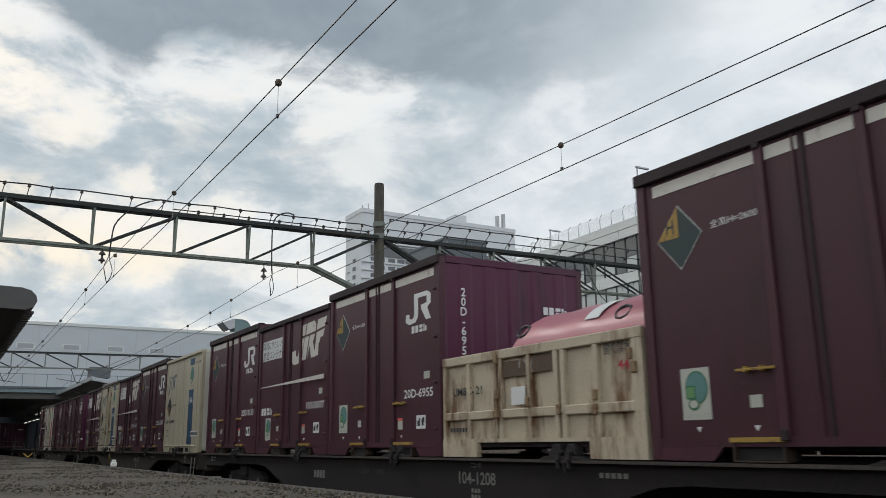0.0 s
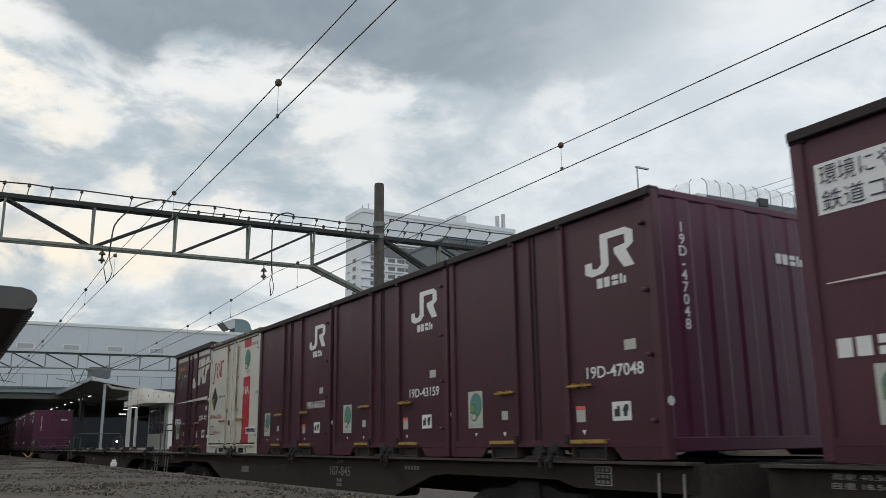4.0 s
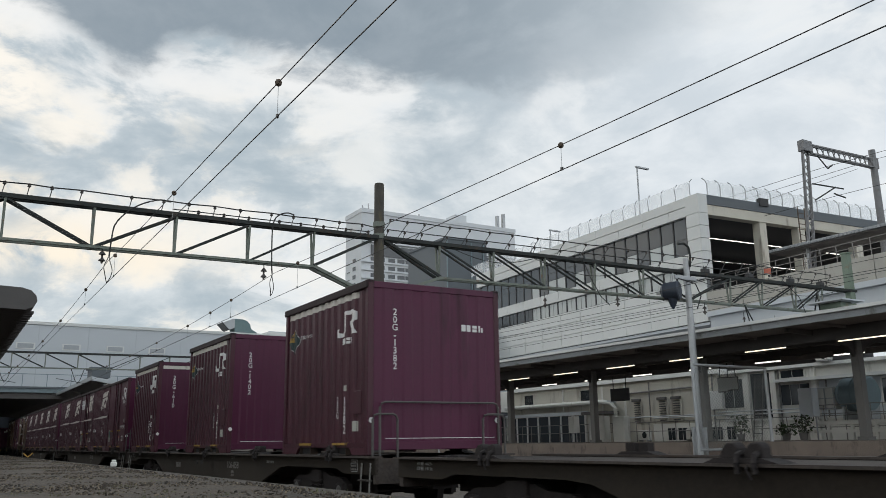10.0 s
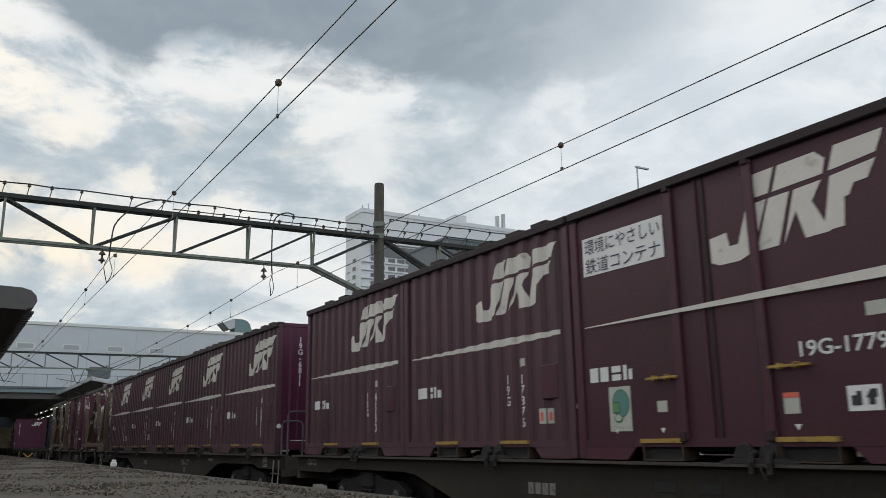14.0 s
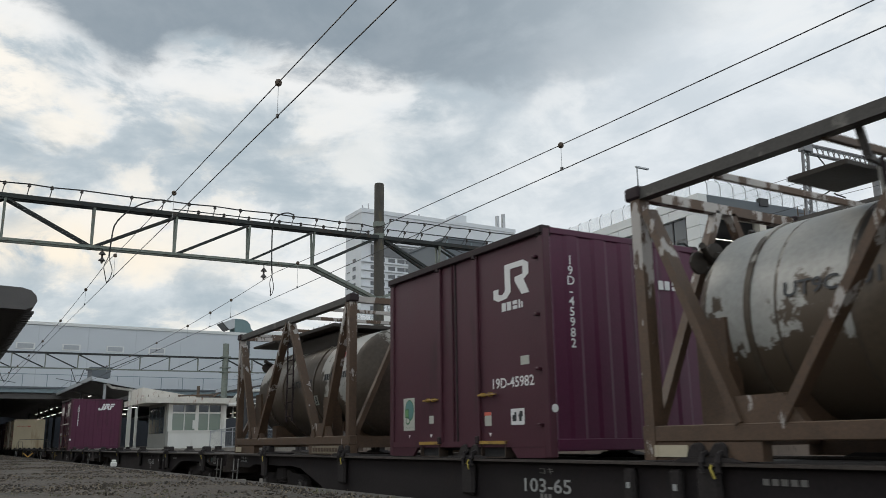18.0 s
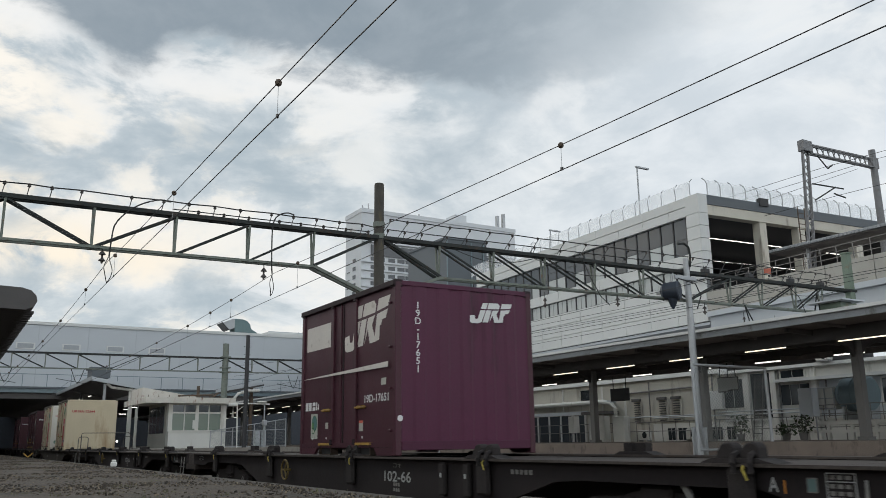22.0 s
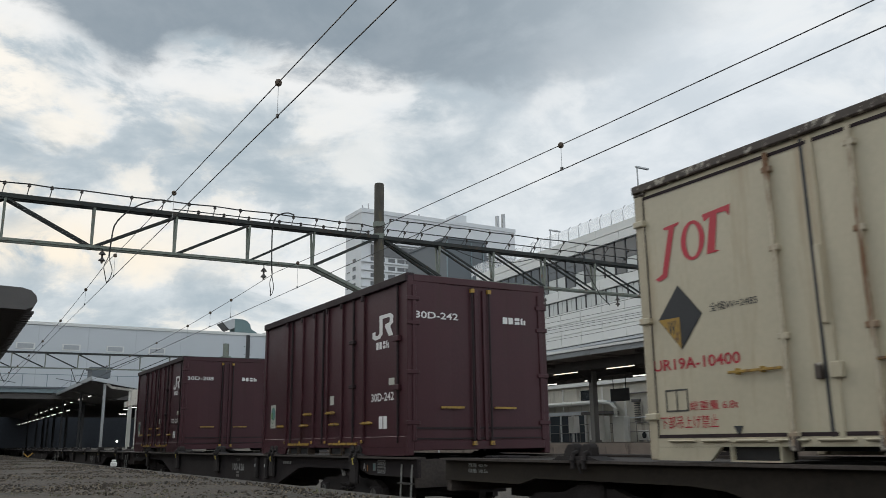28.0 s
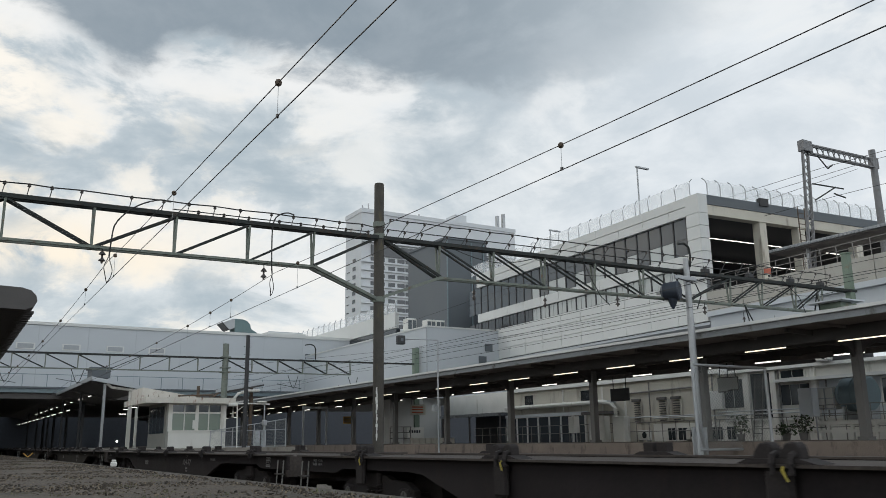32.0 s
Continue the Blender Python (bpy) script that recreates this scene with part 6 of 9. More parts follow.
M["red_faded"] = mat("faded_red_tarpaulin", (0.40, 0.12, 0.15), 0.4, var=0.12, scale=3, bump=0.1)
M["tank"] = mat("peeling_brown_tank", (0.085, 0.067, 0.051), 0.42, 0.1, var=0.25, scale=2, grain=20, bump=0.08, stain=(0.34, 0.315, 0.275), stain_amt=0.34, stain_scale=1.3, edge=0.03, high=(1.45, 0.16), spec=0.25)
M["frame_brown"] = mat("peeling_brown_frame", (0.086, 0.052, 0.032), 0.6, 0.1, var=0.35, scale=5, bump=0.1, stain=(0.38, 0.35, 0.325), stain_amt=0.32, stain_scale=4.5, streak=3, edge=0.02, high=(1.3, 0.07))
M["frame_grey"] = mat("worn_grey_frame", (0.062, 0.057, 0.052), 0.6, 0.1, var=0.35, scale=5, bump=0.1, stain=(0.20, 0.185, 0.165), stain_amt=0.36, stain_scale=4, edge=0.15, spec=0.3)
M["tank_white"] = mat("peeled_grey_white_cladding", (0.36, 0.35, 0.325), 0.45, 0.1, var=0.18, scale=2.5, grain=20, bump=0.06, stain=(0.088, 0.066, 0.047), stain_amt=0.50, stain_scale=1.6, edge=0.025, high=(1.22, -0.42), spec=0.3)
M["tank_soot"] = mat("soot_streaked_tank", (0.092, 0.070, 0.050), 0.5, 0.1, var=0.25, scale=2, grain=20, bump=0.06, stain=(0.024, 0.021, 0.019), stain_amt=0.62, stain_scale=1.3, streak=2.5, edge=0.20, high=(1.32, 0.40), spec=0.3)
M["tank_plate"] = mat("tan_name_plate", (0.20, 0.165, 0.115), 0.7, var=0.2, scale=8, bump=0.05, stain=(0.09, 0.07, 0.05), stain_amt=0.4, stain_scale=9)
M["tank_top"] = mat("sooty_tank_box", (0.050, 0.042, 0.036), 0.6, 0.1, var=0.25, scale=3, spec=0.25)
M["hopper_white"] = mat("rusty_cream_steel", (0.46, 0.385, 0.285), 0.55, var=0.15, scale=3, bump=0.1, stain=(0.14, 0.07, 0.032), stain_amt=0.60, stain_scale=2.4, streak=3.5, edge=0.13)
M["steel_grey"] = mat("grey_rail_steel", (0.10, 0.095, 0.09), 0.5, 0.5, var=0.2, scale=6)
M["wagon_mark"] = mat("grimy_stencil_paint", (0.17, 0.16, 0.15), 0.8, var=0.25, scale=12, bump=0, stain=(0.05, 0.04, 0.035), stain_amt=0.45, stain_scale=12)
M["pocket_rim"] = mat("scraped_pocket_steel", (0.045, 0.030, 0.022), 0.7, 0.2, var=0.3, scale=9, stain=(0.26, 0.17, 0.03), stain_amt=0.30, stain_scale=8)
M["step_white"] = mat("scuffed_white_step", (0.22, 0.215, 0.20), 0.6, var=0.3, scale=9)
M["rusty_latch"] = mat("rusty_cream_latch", (0.24, 0.16, 0.09), 0.7, var=0.3, scale=12, stain=(0.09, 0.04, 0.02), stain_amt=0.5, stain_scale=14)
M["tank_pale"] = mat("peeled_pale_cladding", (0.075, 0.058, 0.044), 0.45, 0.1, var=0.25, scale=2, grain=20, bump=0.08, stain=(0.37, 0.35, 0.315), stain_amt=0.66, stain_scale=1.15, edge=0.04, high=(1.3, 0.26), spec=0.3)
M["seam"] = mat("dirty_cream_seam", (0.40, 0.345, 0.25), 0.6, var=0.15, scale=3, stain=(0.22, 0.16, 0.09), stain_amt=0.5, stain_scale=2, streak=6, edge=0.25)
M["dull_yellow"] = mat("grimy_yellow_paint", (0.14, 0.095, 0.022), 0.7, var=0.3, scale=9, stain=(0.04, 0.03, 0.02), stain_amt=0.5, stain_scale=9)
M["sill"] = mat("grimy_black_brown_web", (0.0215, 0.0175, 0.0180), 0.75, 0.1, var=0.35, scale=1.6, grain=25, bump=0.12, stain=(0.032, 0.023, 0.020), stain_amt=0.36, stain_scale=1.8, streak=3, edge=0.25, spec=0.2)
M["sill_brown"] = mat("olive_brown_web", (0.029, 0.0235, 0.0185), 0.75, 0.1, var=0.4, scale=1.4, grain=25, bump=0.12, stain=(0.022, 0.018, 0.016), stain_amt=0.42, stain_scale=1.6, streak=3, edge=0.25, spec=0.2)
M["stencil"] = mat("pale_stencil_paint", (0.30, 0.30, 0.295), 0.8, var=0.2, scale=12, bump=0, stain=(0.10, 0.09, 0.085), stain_amt=0.32, stain_scale=14)
M["lever_yellow"] = mat("yellow_lock_lever", (0.42, 0.33, 0.05), 0.6, var=0.2, scale=12)
M["card_green"] = mat("faded_green_card", (0.10, 0.16, 0.155), 0.7, var=0.1, bump=0)
M["reefer_end"] = mat("white_end_paint_with_rust_blooms", (0.60, 0.575, 0.51), 0.42, var=0.06, scale=1.5, grain=20, bump=0.05, stain=(0.17, 0.085, 0.03), stain_amt=0.34, stain_scale=2.1, streak=2.6, edge=0.26, high=(0.85, -0.24))
M["ink"] = mat("navy_ink", (0.022, 0.026, 0.050), 0.6, var=0.1, bump=0)
M["reefer_rod"] = mat("rust_bitten_cream_rod", (0.46, 0.40, 0.30), 0.6, var=0.15, scale=5, stain=(0.16, 0.075, 0.03), stain_amt=0.62, stain_scale=5, streak=4, edge=0.12)
# black that stands in for shade in gaps and recesses
M["void"] = mat("gap_shade_black", (0.014, 0.013, 0.013), 0.9, var=0.1, bump=0)

TX, DECK = 6.79, 1.0
MOVERS, SPINNERS = [], []
MESHES = {}


def shared(key, make):
    if key not in MESHES:
        MESHES[key] = make()
    return MESHES[key]


def put(name, mesh, parent, label=""):
    ob = new(name, mesh)
    ob.parent = parent
    return tagged(ob, label)


# ---- markings ----
def glyphs(s, vertical=False):
    """The outline of a piece of writing as (vertices, faces) in a unit box, in the built-in font."""
    def make():
        cu = bpy.data.curves.new("lettering", "FONT")
        cu.body = "\n".join(s) if vertical else s
        cu.offset = 0.014 if s.isascii() else 0.0
        cu.resolution_u, cu.align_x, cu.space_line = 3, "CENTER" if vertical else "LEFT", 0.82
        ob = bpy.data.objects.new("lettering", cu)
        me = bpy.data.meshes.new_from_object(ob)
        vs = [(v.co.x, v.co.y) for v in me.vertices]
        fs = [tuple(p.vertices) for p in me.polygons]
        bpy.data.objects.remove(ob)
        bpy.data.meshes.remove(me)
        if not vs:
            return [], []
        x0, x1 = min(v[0] for v in vs), max(v[0] for v in vs)
        y0, y1 = min(v[1] for v in vs), max(v[1] for v in vs)
        return [((x - x0) / (x1 - x0), (y - y0) / max(y1 - y0, 1e-6)) for x, y in vs], fs
    return shared(("glyphs", s, vertical), make)


def rect(u0, u1, z0, z1):
    return [(u0, z0), (u1, z0), (u1, z1), (u0, z1)]


def disc(u, z, r, n=18, sq=1.0):
    return [(u + r * math.cos(2 * math.pi * k / n), z + r * sq * math.sin(2 * math.pi * k / n)) for k in range(n)]


def boxed(polys, u0, u1, z0, z1):
    return [[(u0 + (u1 - u0) * a, z0 + (z1 - z0) * b) for a, b in p] for p in polys]


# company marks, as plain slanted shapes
MARK_WIDE = [[(0.0, 0.05), (0.0, 0.34), (0.11, 0.37), (0.125, 0.20), (0.18, 0.20), (0.25, 0.61), (0.37, 0.63), (0.27, 0.07), (0.18, 0.0), (0.05, 0.0)],
             [(0.26, 0.68), (0.31, 0.96), (0.43, 0.97), (0.385, 0.69)], [(0.41, 0.69), (0.455, 0.97), (0.66, 0.985), (0.71, 0.88), (0.69, 0.72)],
             [(0.29, 0.06), (0.385, 0.63), (0.505, 0.64), (0.42, 0.07)], [(0.45, 0.07), (0.53, 0.64), (0.68, 0.66), (0.62, 0.46), (0.70, 0.09), (0.57, 0.08), (0.53, 0.40)],
             [(0.72, 0.73), (0.76, 0.985), (1.0, 1.0), (0.955, 0.78)], [(0.665, 0.10), (0.725, 0.67), (0.95, 0.72), (0.905, 0.54), (0.835, 0.53), (0.81, 0.42), (0.785, 0.41), (0.77, 0.11)]]
MARK_SMALL = [[(0.0, 0.10), (0.0, 0.36), (0.15, 0.36), (0.15, 0.20), (0.26, 0.17), (0.34, 0.26), (0.34, 1.0), (0.50, 1.0), (0.50, 0.20), (0.38, 0.04), (0.14, 0.0)],
              [(0.50, 0.84), (0.50, 1.0), (0.86, 1.0), (1.0, 0.88), (1.0, 0.58), (0.86, 0.46), (1.0, 0.06), (0.80, 0.06), (0.62, 0.46), (0.62, 0.58), (0.84, 0.62), (0.84, 0.84)]]
NAME_BARS = [rect(0.0, 0.20, 0, 1), rect(0.25, 0.45, 0, 1), rect(0.53, 0.74, 0.0, 0.42), rect(0.53, 0.74, 0.56, 1), rect(0.80, 0.88, 0, 1), rect(0.92, 1.0, 0, 0.7)]
MARK_SERIF = [[(0.0, 0.0), (0.06, -0.05), (0.16, 0.0), (0.30, 0.92), (0.36, 0.96), (0.37, 1.0), (0.16, 0.97), (0.15, 0.93), (0.22, 0.90), (0.10, 0.08)],
              *[[(0.52 + 0.15 * math.cos(a), 0.58 + 0.37 * math.sin(a) + 0.03 * math.cos(a)), (0.52 + 0.15 * math.cos(b), 0.58 + 0.37 * math.sin(b) + 0.03 * math.cos(b)), (0.52 + 0.085 * math.cos(b), 0.58 + 0.31 * math.sin(b) + 0.03 * math.cos(b)), (0.52 + 0.085 * math.cos(a), 0.58 + 0.31 * math.sin(a) + 0.03 * math.cos(a))] for a, b in [(k * math.pi / 12, (k + 1) * math.pi / 12) for k in range(24)]], [(0.68, 0.25), (0.75, 0.92), (0.68, 0.86), (0.66, 1.0), (1.0, 1.05), (0.98, 0.84), (0.94, 0.94), (0.84, 0.95), (0.78, 0.30), (0.84, 0.26)]]


def side_profile(ribs, L, depth=0.036):
    """Depth of the side wall along its length as (u, x) breaks; flat where ribs is None."""
    if not ribs:
        return None
    p = L / ribs
    out = [(0.0, 0.0)]
    for k in range(ribs):
        a = k * p
        out += [(a + p * 0.18, 0.0), (a + p * 0.30, depth), (a + p * 0.70, depth), (a + p * 0.82, 0.0)]
    return out + [(L, 0.0)]


def depth_at(prof, u):
    if not prof:
        return 0.0
    return float(np.interp(u, [p[0] for p in prof], [p[1] for p in prof]))


SINGLY = {"company_name": "name_bar", "name_bars": "name_bar", "plate_bars": "plate_bar", "bars": "bar", "card_bars": "card_bar"}


def decal(name, polys, material, parent, L, face="side", prof=None, lift=0.005, label="", tris=None, inset=0.0):
    """A flat marking on the near side (u from the rear end, z up) or on the front end (u from the near edge), laid over the ribs."""
    if name in SINGLY:
        for q in polys:
            decal(SINGLY[name], [q], material, parent, L, face, prof, lift, label, None, inset)
        return None
    bm = bmesh.new()
    if tris:
        vs, fs = tris
        vv = [bm.verts.new((u, z, 0)) for u, z in vs]
        for f in fs:
            try:
                bm.faces.new([vv[i] for i in f])
            except ValueError:
                pass
    for p in polys:
        bm.faces.new([bm.verts.new((u, z, 0)) for u, z in p])
    if prof:
        us = [v.co.x for v in bm.verts]
        for u in (p[0] for p in prof):
            if min(us) < u < max(us):
                g = bm.verts[:] + bm.edges[:] + bm.faces[:]
                bmesh.ops.bisect_plane(bm, geom=g, dist=1e-5, plane_co=(u, 0, 0), plane_no=(1, 0, 0))
    for v in bm.verts:
        u, z = v.co.x, v.co.y
        d = depth_at(prof, u) - lift + inset
        v.co = (-1.225 + d, L / 2 - u, z) if face == "side" else (-1.225 + u, -L / 2 + d, z)
    me = bpy.data.meshes.new(name)
    bm.to_mesh(me)
    bm.free()
    me.materials.append(M[material])
    return put(name, me, parent, label)


def write(s, box, material, parent, L, face="side", prof=None, vertical=False, name="number", label="", inset=0.0):
    vs, fs = glyphs(s, vertical)
    u0, u1, z0, z1 = box
    return decal(name, [], material, parent, L, face, prof, label=label, tris=([(u0 + (u1 - u0) * a, z0 + (z1 - z0) * b) for a, b in vs], fs), inset=inset)


def eco_sticker(c, L, u0, u1, z0, z1, prof=None, back=True, inset=0.0):
    w, h = u1 - u0, z1 - z0
    if back:
        decal("sticker", [rect(u0, u1, z0, z1)], "sticker", c, L, prof=prof, label="pale sticker with a green tree mark", inset=inset)
    cu, cz = u0 + w * 0.54, z0 + h * 0.62
    decal("sticker_rim", [disc(cu, cz, w * 0.40, 20, 1.12)], "sticker_green", c, L, prof=prof, lift=0.007, inset=inset)
    decal("sticker_mark", [disc(cu, cz, w * 0.365, 20, 1.12)], "sticker_tint", c, L, prof=prof, lift=0.009, inset=inset, label="round green mark")
    decal("sticker_panel", [rect(u0 + w * 0.16, u0 + w * 0.50, z0 + h * 0.40, z0 + h * 0.66)], "sticker_green", c, L, prof=prof, lift=0.011, inset=inset)
    decal("sticker_panel", [rect(u0 + w * 0.19, u0 + w * 0.47, z0 + h * 0.43, z0 + h * 0.63)], "sticker_leaf", c, L, prof=prof, lift=0.013, inset=inset)
    decal("sticker_foot", [disc(u0 + w * 0.42, z0 + h * 0.29, w * 0.20, 12, 0.75)], "sticker_green", c, L, prof=prof, lift=0.011, inset=inset)
    decal("sticker_foot", [disc(u0 + w * 0.42, z0 + h * 0.30, w * 0.15, 12, 0.72)], "sticker", c, L, prof=prof, lift=0.013, inset=inset)
    write("エコレールマーク", (u0 + w * 0.08, u1 - w * 0.08, z0 + h * 0.04, z0 + h * 0.13), "sticker_green", c, L, prof=prof, name="caption", inset=inset)


def diamond(c, L, u, z, w, h, top, body, letter, note, note_u, prof=None, inset=0.0, flip=False):
    """The size warning: a lozenge in quarters with one coloured quarter and a note beside it."""
    pts = {"l": (u - w, z), "t": (u, z + h), "r": (u + w, z), "b": (u, z - h), "c": (u, z)}
    col = [pts["l"], pts["c"], pts["t"]] if not flip else [pts["l"], pts["b"], pts["c"]]
    k = 1.035
    decal("lozenge_rim", [[(u - w * k, z), (u, z - h * k), (u + w * k, z), (u, z + h * k)]], "letter" if body == "mark_green" else body, c, L, prof=prof, lift=0.004, inset=inset)
    decal("lozenge", [[pts["l"], pts["b"], pts["r"], pts["t"]]], body, c, L, prof=prof, lift=0.007, label="size warning lozenge", inset=inset)
    decal("lozenge_quarter", [col], top, c, L, prof=prof, lift=0.010, inset=inset)
    s = 1 if not flip else -1
    write(letter, (u - w * 0.55, u - w * 0.2, z + s * h * 0.16 - (0 if s > 0 else 0.11), z + s * h * 0.16 + (0.13 if s > 0 else 0.02)), "mark_black", c, L, prof=prof, name="letter", inset=inset - 0.006)
    write(note, (note_u, note_u + 0.5, z + 0.0, z + 0.075), "letter" if body == "mark_green" else "mark_black", c, L, prof=prof, name="note", inset=inset)


# ---- container bodies ----
def shell(parent, L, H, material, end_material, rail_material, ribs=0, end_ribs=6, panel=0.022):
    """Side walls, end walls, roof, corner posts and top rails of a box container; returns the side's profile."""
    prof = side_profile(ribs, L)

    def sides(sign):
        bm = bmesh.new()
        pr = prof or [(0.06, panel), (L - 0.06, panel)]
        lo, hi = [], []
        for u, d in pr:
            x = (1.225 - d) * sign
            lo.append(bm.verts.new((x, L / 2 - u, 0.12)))
            hi.append(bm.verts.new((x, L / 2 - u, H + 0.01)))
        for i in range(len(pr) - 1):
            bm.faces.new((lo[i], lo[i + 1], hi[i + 1], hi[i]))
        return mesh_of("side_wall", bm, material)

    def ends():
        bm = bmesh.new()
        W = 2.45
        pr = side_profile(end_ribs, W, 0.016)
        lo, hi = [], []
        for u, d in pr:
            lo.append(bm.verts.new((-1.225 + u, -L / 2 + d, 0.1)))
            hi.append(bm.verts.new((-1.225 + u, -L / 2 + d, H + 0.01)))
        for i in range(len(pr) - 1):
            bm.faces.new((lo[i], lo[i + 1], hi[i + 1], hi[i]))
        return mesh_of("end_wall", bm, end_material)

    key = (round(L, 3), H, material, end_material, rail_material, ribs, end_ribs)
    T = H + (0.03 if material in ("burgundy", "faded") and H < 2.55 else 0.06)
    put("side_wall", shared(("side", -1, *key), lambda: sides(-1)), parent)
    put("side_wall", shared(("side", 1, *key), lambda: sides(1)), parent)
    put("end_wall", shared(("end", *key), ends), parent)
    put("end_wall", shared(("end", *key), ends), parent).matrix_basis = pose(0, 0, 0, 0, 0, 180)
    put("roof", shared(("roof", *key), lambda: mesh_of("roof", boxes((-1.19, 1.19, -L / 2 + 0.03, L / 2 - 0.03, T - 0.06, T - 0.012), *[(-1.15, 1.15, -L / 2 + 0.3 + k * 0.5, -L / 2 + 0.36 + k * 0.5, T - 0.013, T + 0.006) for k in range(int((L - 0.4) / 0.5))]), rail_material)), parent)
    for sx in (-1, 1):
        put("top_rail", shared(("rail", sx, *key), lambda: mesh_of("top_rail", boxes((sx * 1.225 - 0.012 - 0.025, sx * 1.225 - 0.012 + 0.030, -L / 2, L / 2, H - (0.055 if material in ("burgundy", "faded", "brown_red") else 0.015), T)), rail_material, 0.008)), parent)
        for sy in (-1, 1):
            put("corner_post", shared(("post", sx, sy, *key), lambda: mesh_of("corner_post", boxes((sx * 1.18 - 0.05, sx * 1.18 + 0.052, sy * (L / 2 - 0.05) - 0.052, sy * (L / 2 - 0.05) + 0.055, 0, T - 0.02)), "seam" if material == "reefer" else material, 0.012)), parent)
            put("corner_casting", shared(("cast", sx, sy, *key), lambda: mesh_of("corner_casting", boxes((sx * 1.17 - 0.07, sx * 1.17 + 0.068, sy * (L / 2 - 0.07) - 0.07, sy * (L / 2 - 0.07) + 0.078, T - 0.11, T + 0.014)), rail_material, 0.014)), parent)
    put("end_rail", shared(("er", *key), lambda: mesh_of("end_rail", boxes((-1.13, 1.13, -L / 2 - 0.006, -L / 2 + 0.05, H - 0.05, T - 0.004)), end_material, 0.008)), parent)
    put("end_sill", shared(("es", *key), lambda: mesh_of("end_sill", boxes((-1.13, 1.13, -L / 2 - 0.008, -L / 2 + 0.06, 0.07, 0.20)), end_material, 0.01)), parent)
    put("floor_frame", shared(("ff", *key), lambda: mesh_of("floor_frame", boxes((-1.1, 1.1, -L / 2 + 0.05, L / 2 - 0.05, 0.08, 0.14)), "void")), parent)
    return prof


def sills(parent, L, material, pockets, rim="yellow"):
    """The bottom side rail with its fork pockets; the ends drop to the deck."""
    ends = (min(p[0] for p in pockets) - 0.10, max(p[1] for p in pockets) + 0.10)

    def rail(sx, part_of):
        bm = bmesh.new()
        if part_of == "rail":
            bm_box(bm, sx, sx + 0.038, -L / 2 + 0.1, L / 2 - 0.1, 0.115, 0.185)
            return mesh_of("bottom_rail", bm, material)
        a, b = (0.1, ends[0]) if part_of == "rear" else (ends[1], L - 0.1)
        pts = [(a, 0.0), (b - 0.12, 0.0), (b, 0.112), (a, 0.112)] if part_of == "rear" else [(a + 0.12, 0.0), (b, 0.0), (b, 0.112), (a, 0.112)]
        v0 = [bm.verts.new((sx, L / 2 - u, z)) for u, z in pts]
        v1 = [bm.verts.new((sx + 0.038, L / 2 - u, z)) for u, z in pts]
        for i in range(4):
            bm.faces.new((v0[i], v0[(i + 1) % 4], v1[(i + 1) % 4], v1[i]))
        bm.faces.new(v0[::-1])
        bm.faces.new(v1)
        return mesh_of("skirt", bm, material)

    for sx in (-1.228, 1.19):
        for part_of in ("rail", "rear", "front"):
            put("bottom_rail" if part_of == "rail" else "skirt", shared(("sill", sx, part_of, round(L, 3), material, tuple(pockets)), lambda: rail(sx, part_of)), parent)
    for a, b in pockets:
        def pocket(which):
            bm = bmesh.new()
            if which == "lip":
                bm_box(bm, -1.246, -1.10, L / 2 - b - 0.02, L / 2 - a + 0.02, 0.150, 0.188)
                return mesh_of("pocket_lip", bm, rim)
            for q in ((a, b, -0.004, 0.008), (a, a + 0.014, 0.008, 0.150), (b - 0.014, b, 0.008, 0.150)):
                bm_box(bm, -1.236, -1.10, L / 2 - q[1], L / 2 - q[0], q[2], q[3])
            return mesh_of("fork_pocket", bm, "pocket_rim" if rim == "yellow" else rim)
        fp = put("fork_pocket", shared(("pocket", round(L, 3), a, b, rim), lambda: pocket("frame")), parent, "dark fork pocket with a worn yellow lip" if rim == "yellow" else "")
        put("pocket_lip", shared(("lip", round(L, 3), a, b, rim), lambda: pocket("lip")), fp)
        # black block just behind the opening replaces the pocket's own shade
        put("pocket_void", shared(("pv", round(L, 3), a, b), lambda: mesh_of("pocket_void", boxes((-1.19, -1.02, L / 2 - b + 0.016, L / 2 - a - 0.016, 0.010, 0.148)), "void")), parent)


def upright(parent, L, H, u, w=0.07, out=0.03, material="burgundy", name="door_post"):
    put(name, shared(("up", round(L, 3), H, u, w, out, material, name), lambda: mesh_of(name, boxes((-1.225 - out + 0.02, -1.19, L / 2 - u - w / 2, L / 2 - u + w / 2, 0.17, H - 0.03)), material, 0.008)), parent)


def latch(parent, L, u, z, w=0.38, material="yellow"):
    """A door handle: a bar on two lugs."""
    def make():
        bm = boxes((-1.262, -1.238, L / 2 - u - w, L / 2 - u, z - 0.011, z + 0.012))
        for a in (0.08, w * 0.62):
            bm_box(bm, -1.264, -1.20, L / 2 - u - a - 0.02, L / 2 - u - a, z - 0.022, z + 0.028)
        return mesh_of("handle", bm, material, 0.004)
    put("handle", shared(("latch", round(L, 3), u, z, w, material), make), parent, "worn yellow door handle" if material == "yellow" else "")


def bracket(parent, L, u, z, material="rail_dark", w=0.05, h=0.12):
    put("hinge", shared(("hinge", round(L, 3), u, z, material, w, h), lambda: mesh_of("hinge", boxes((-1.262, -1.20, L / 2 - u - w / 2, L / 2 - u + w / 2, z - h / 2, z + h / 2)), material, 0.008)), parent)


FORK12 = [(0.91, 1.40), (2.38, 2.89)]


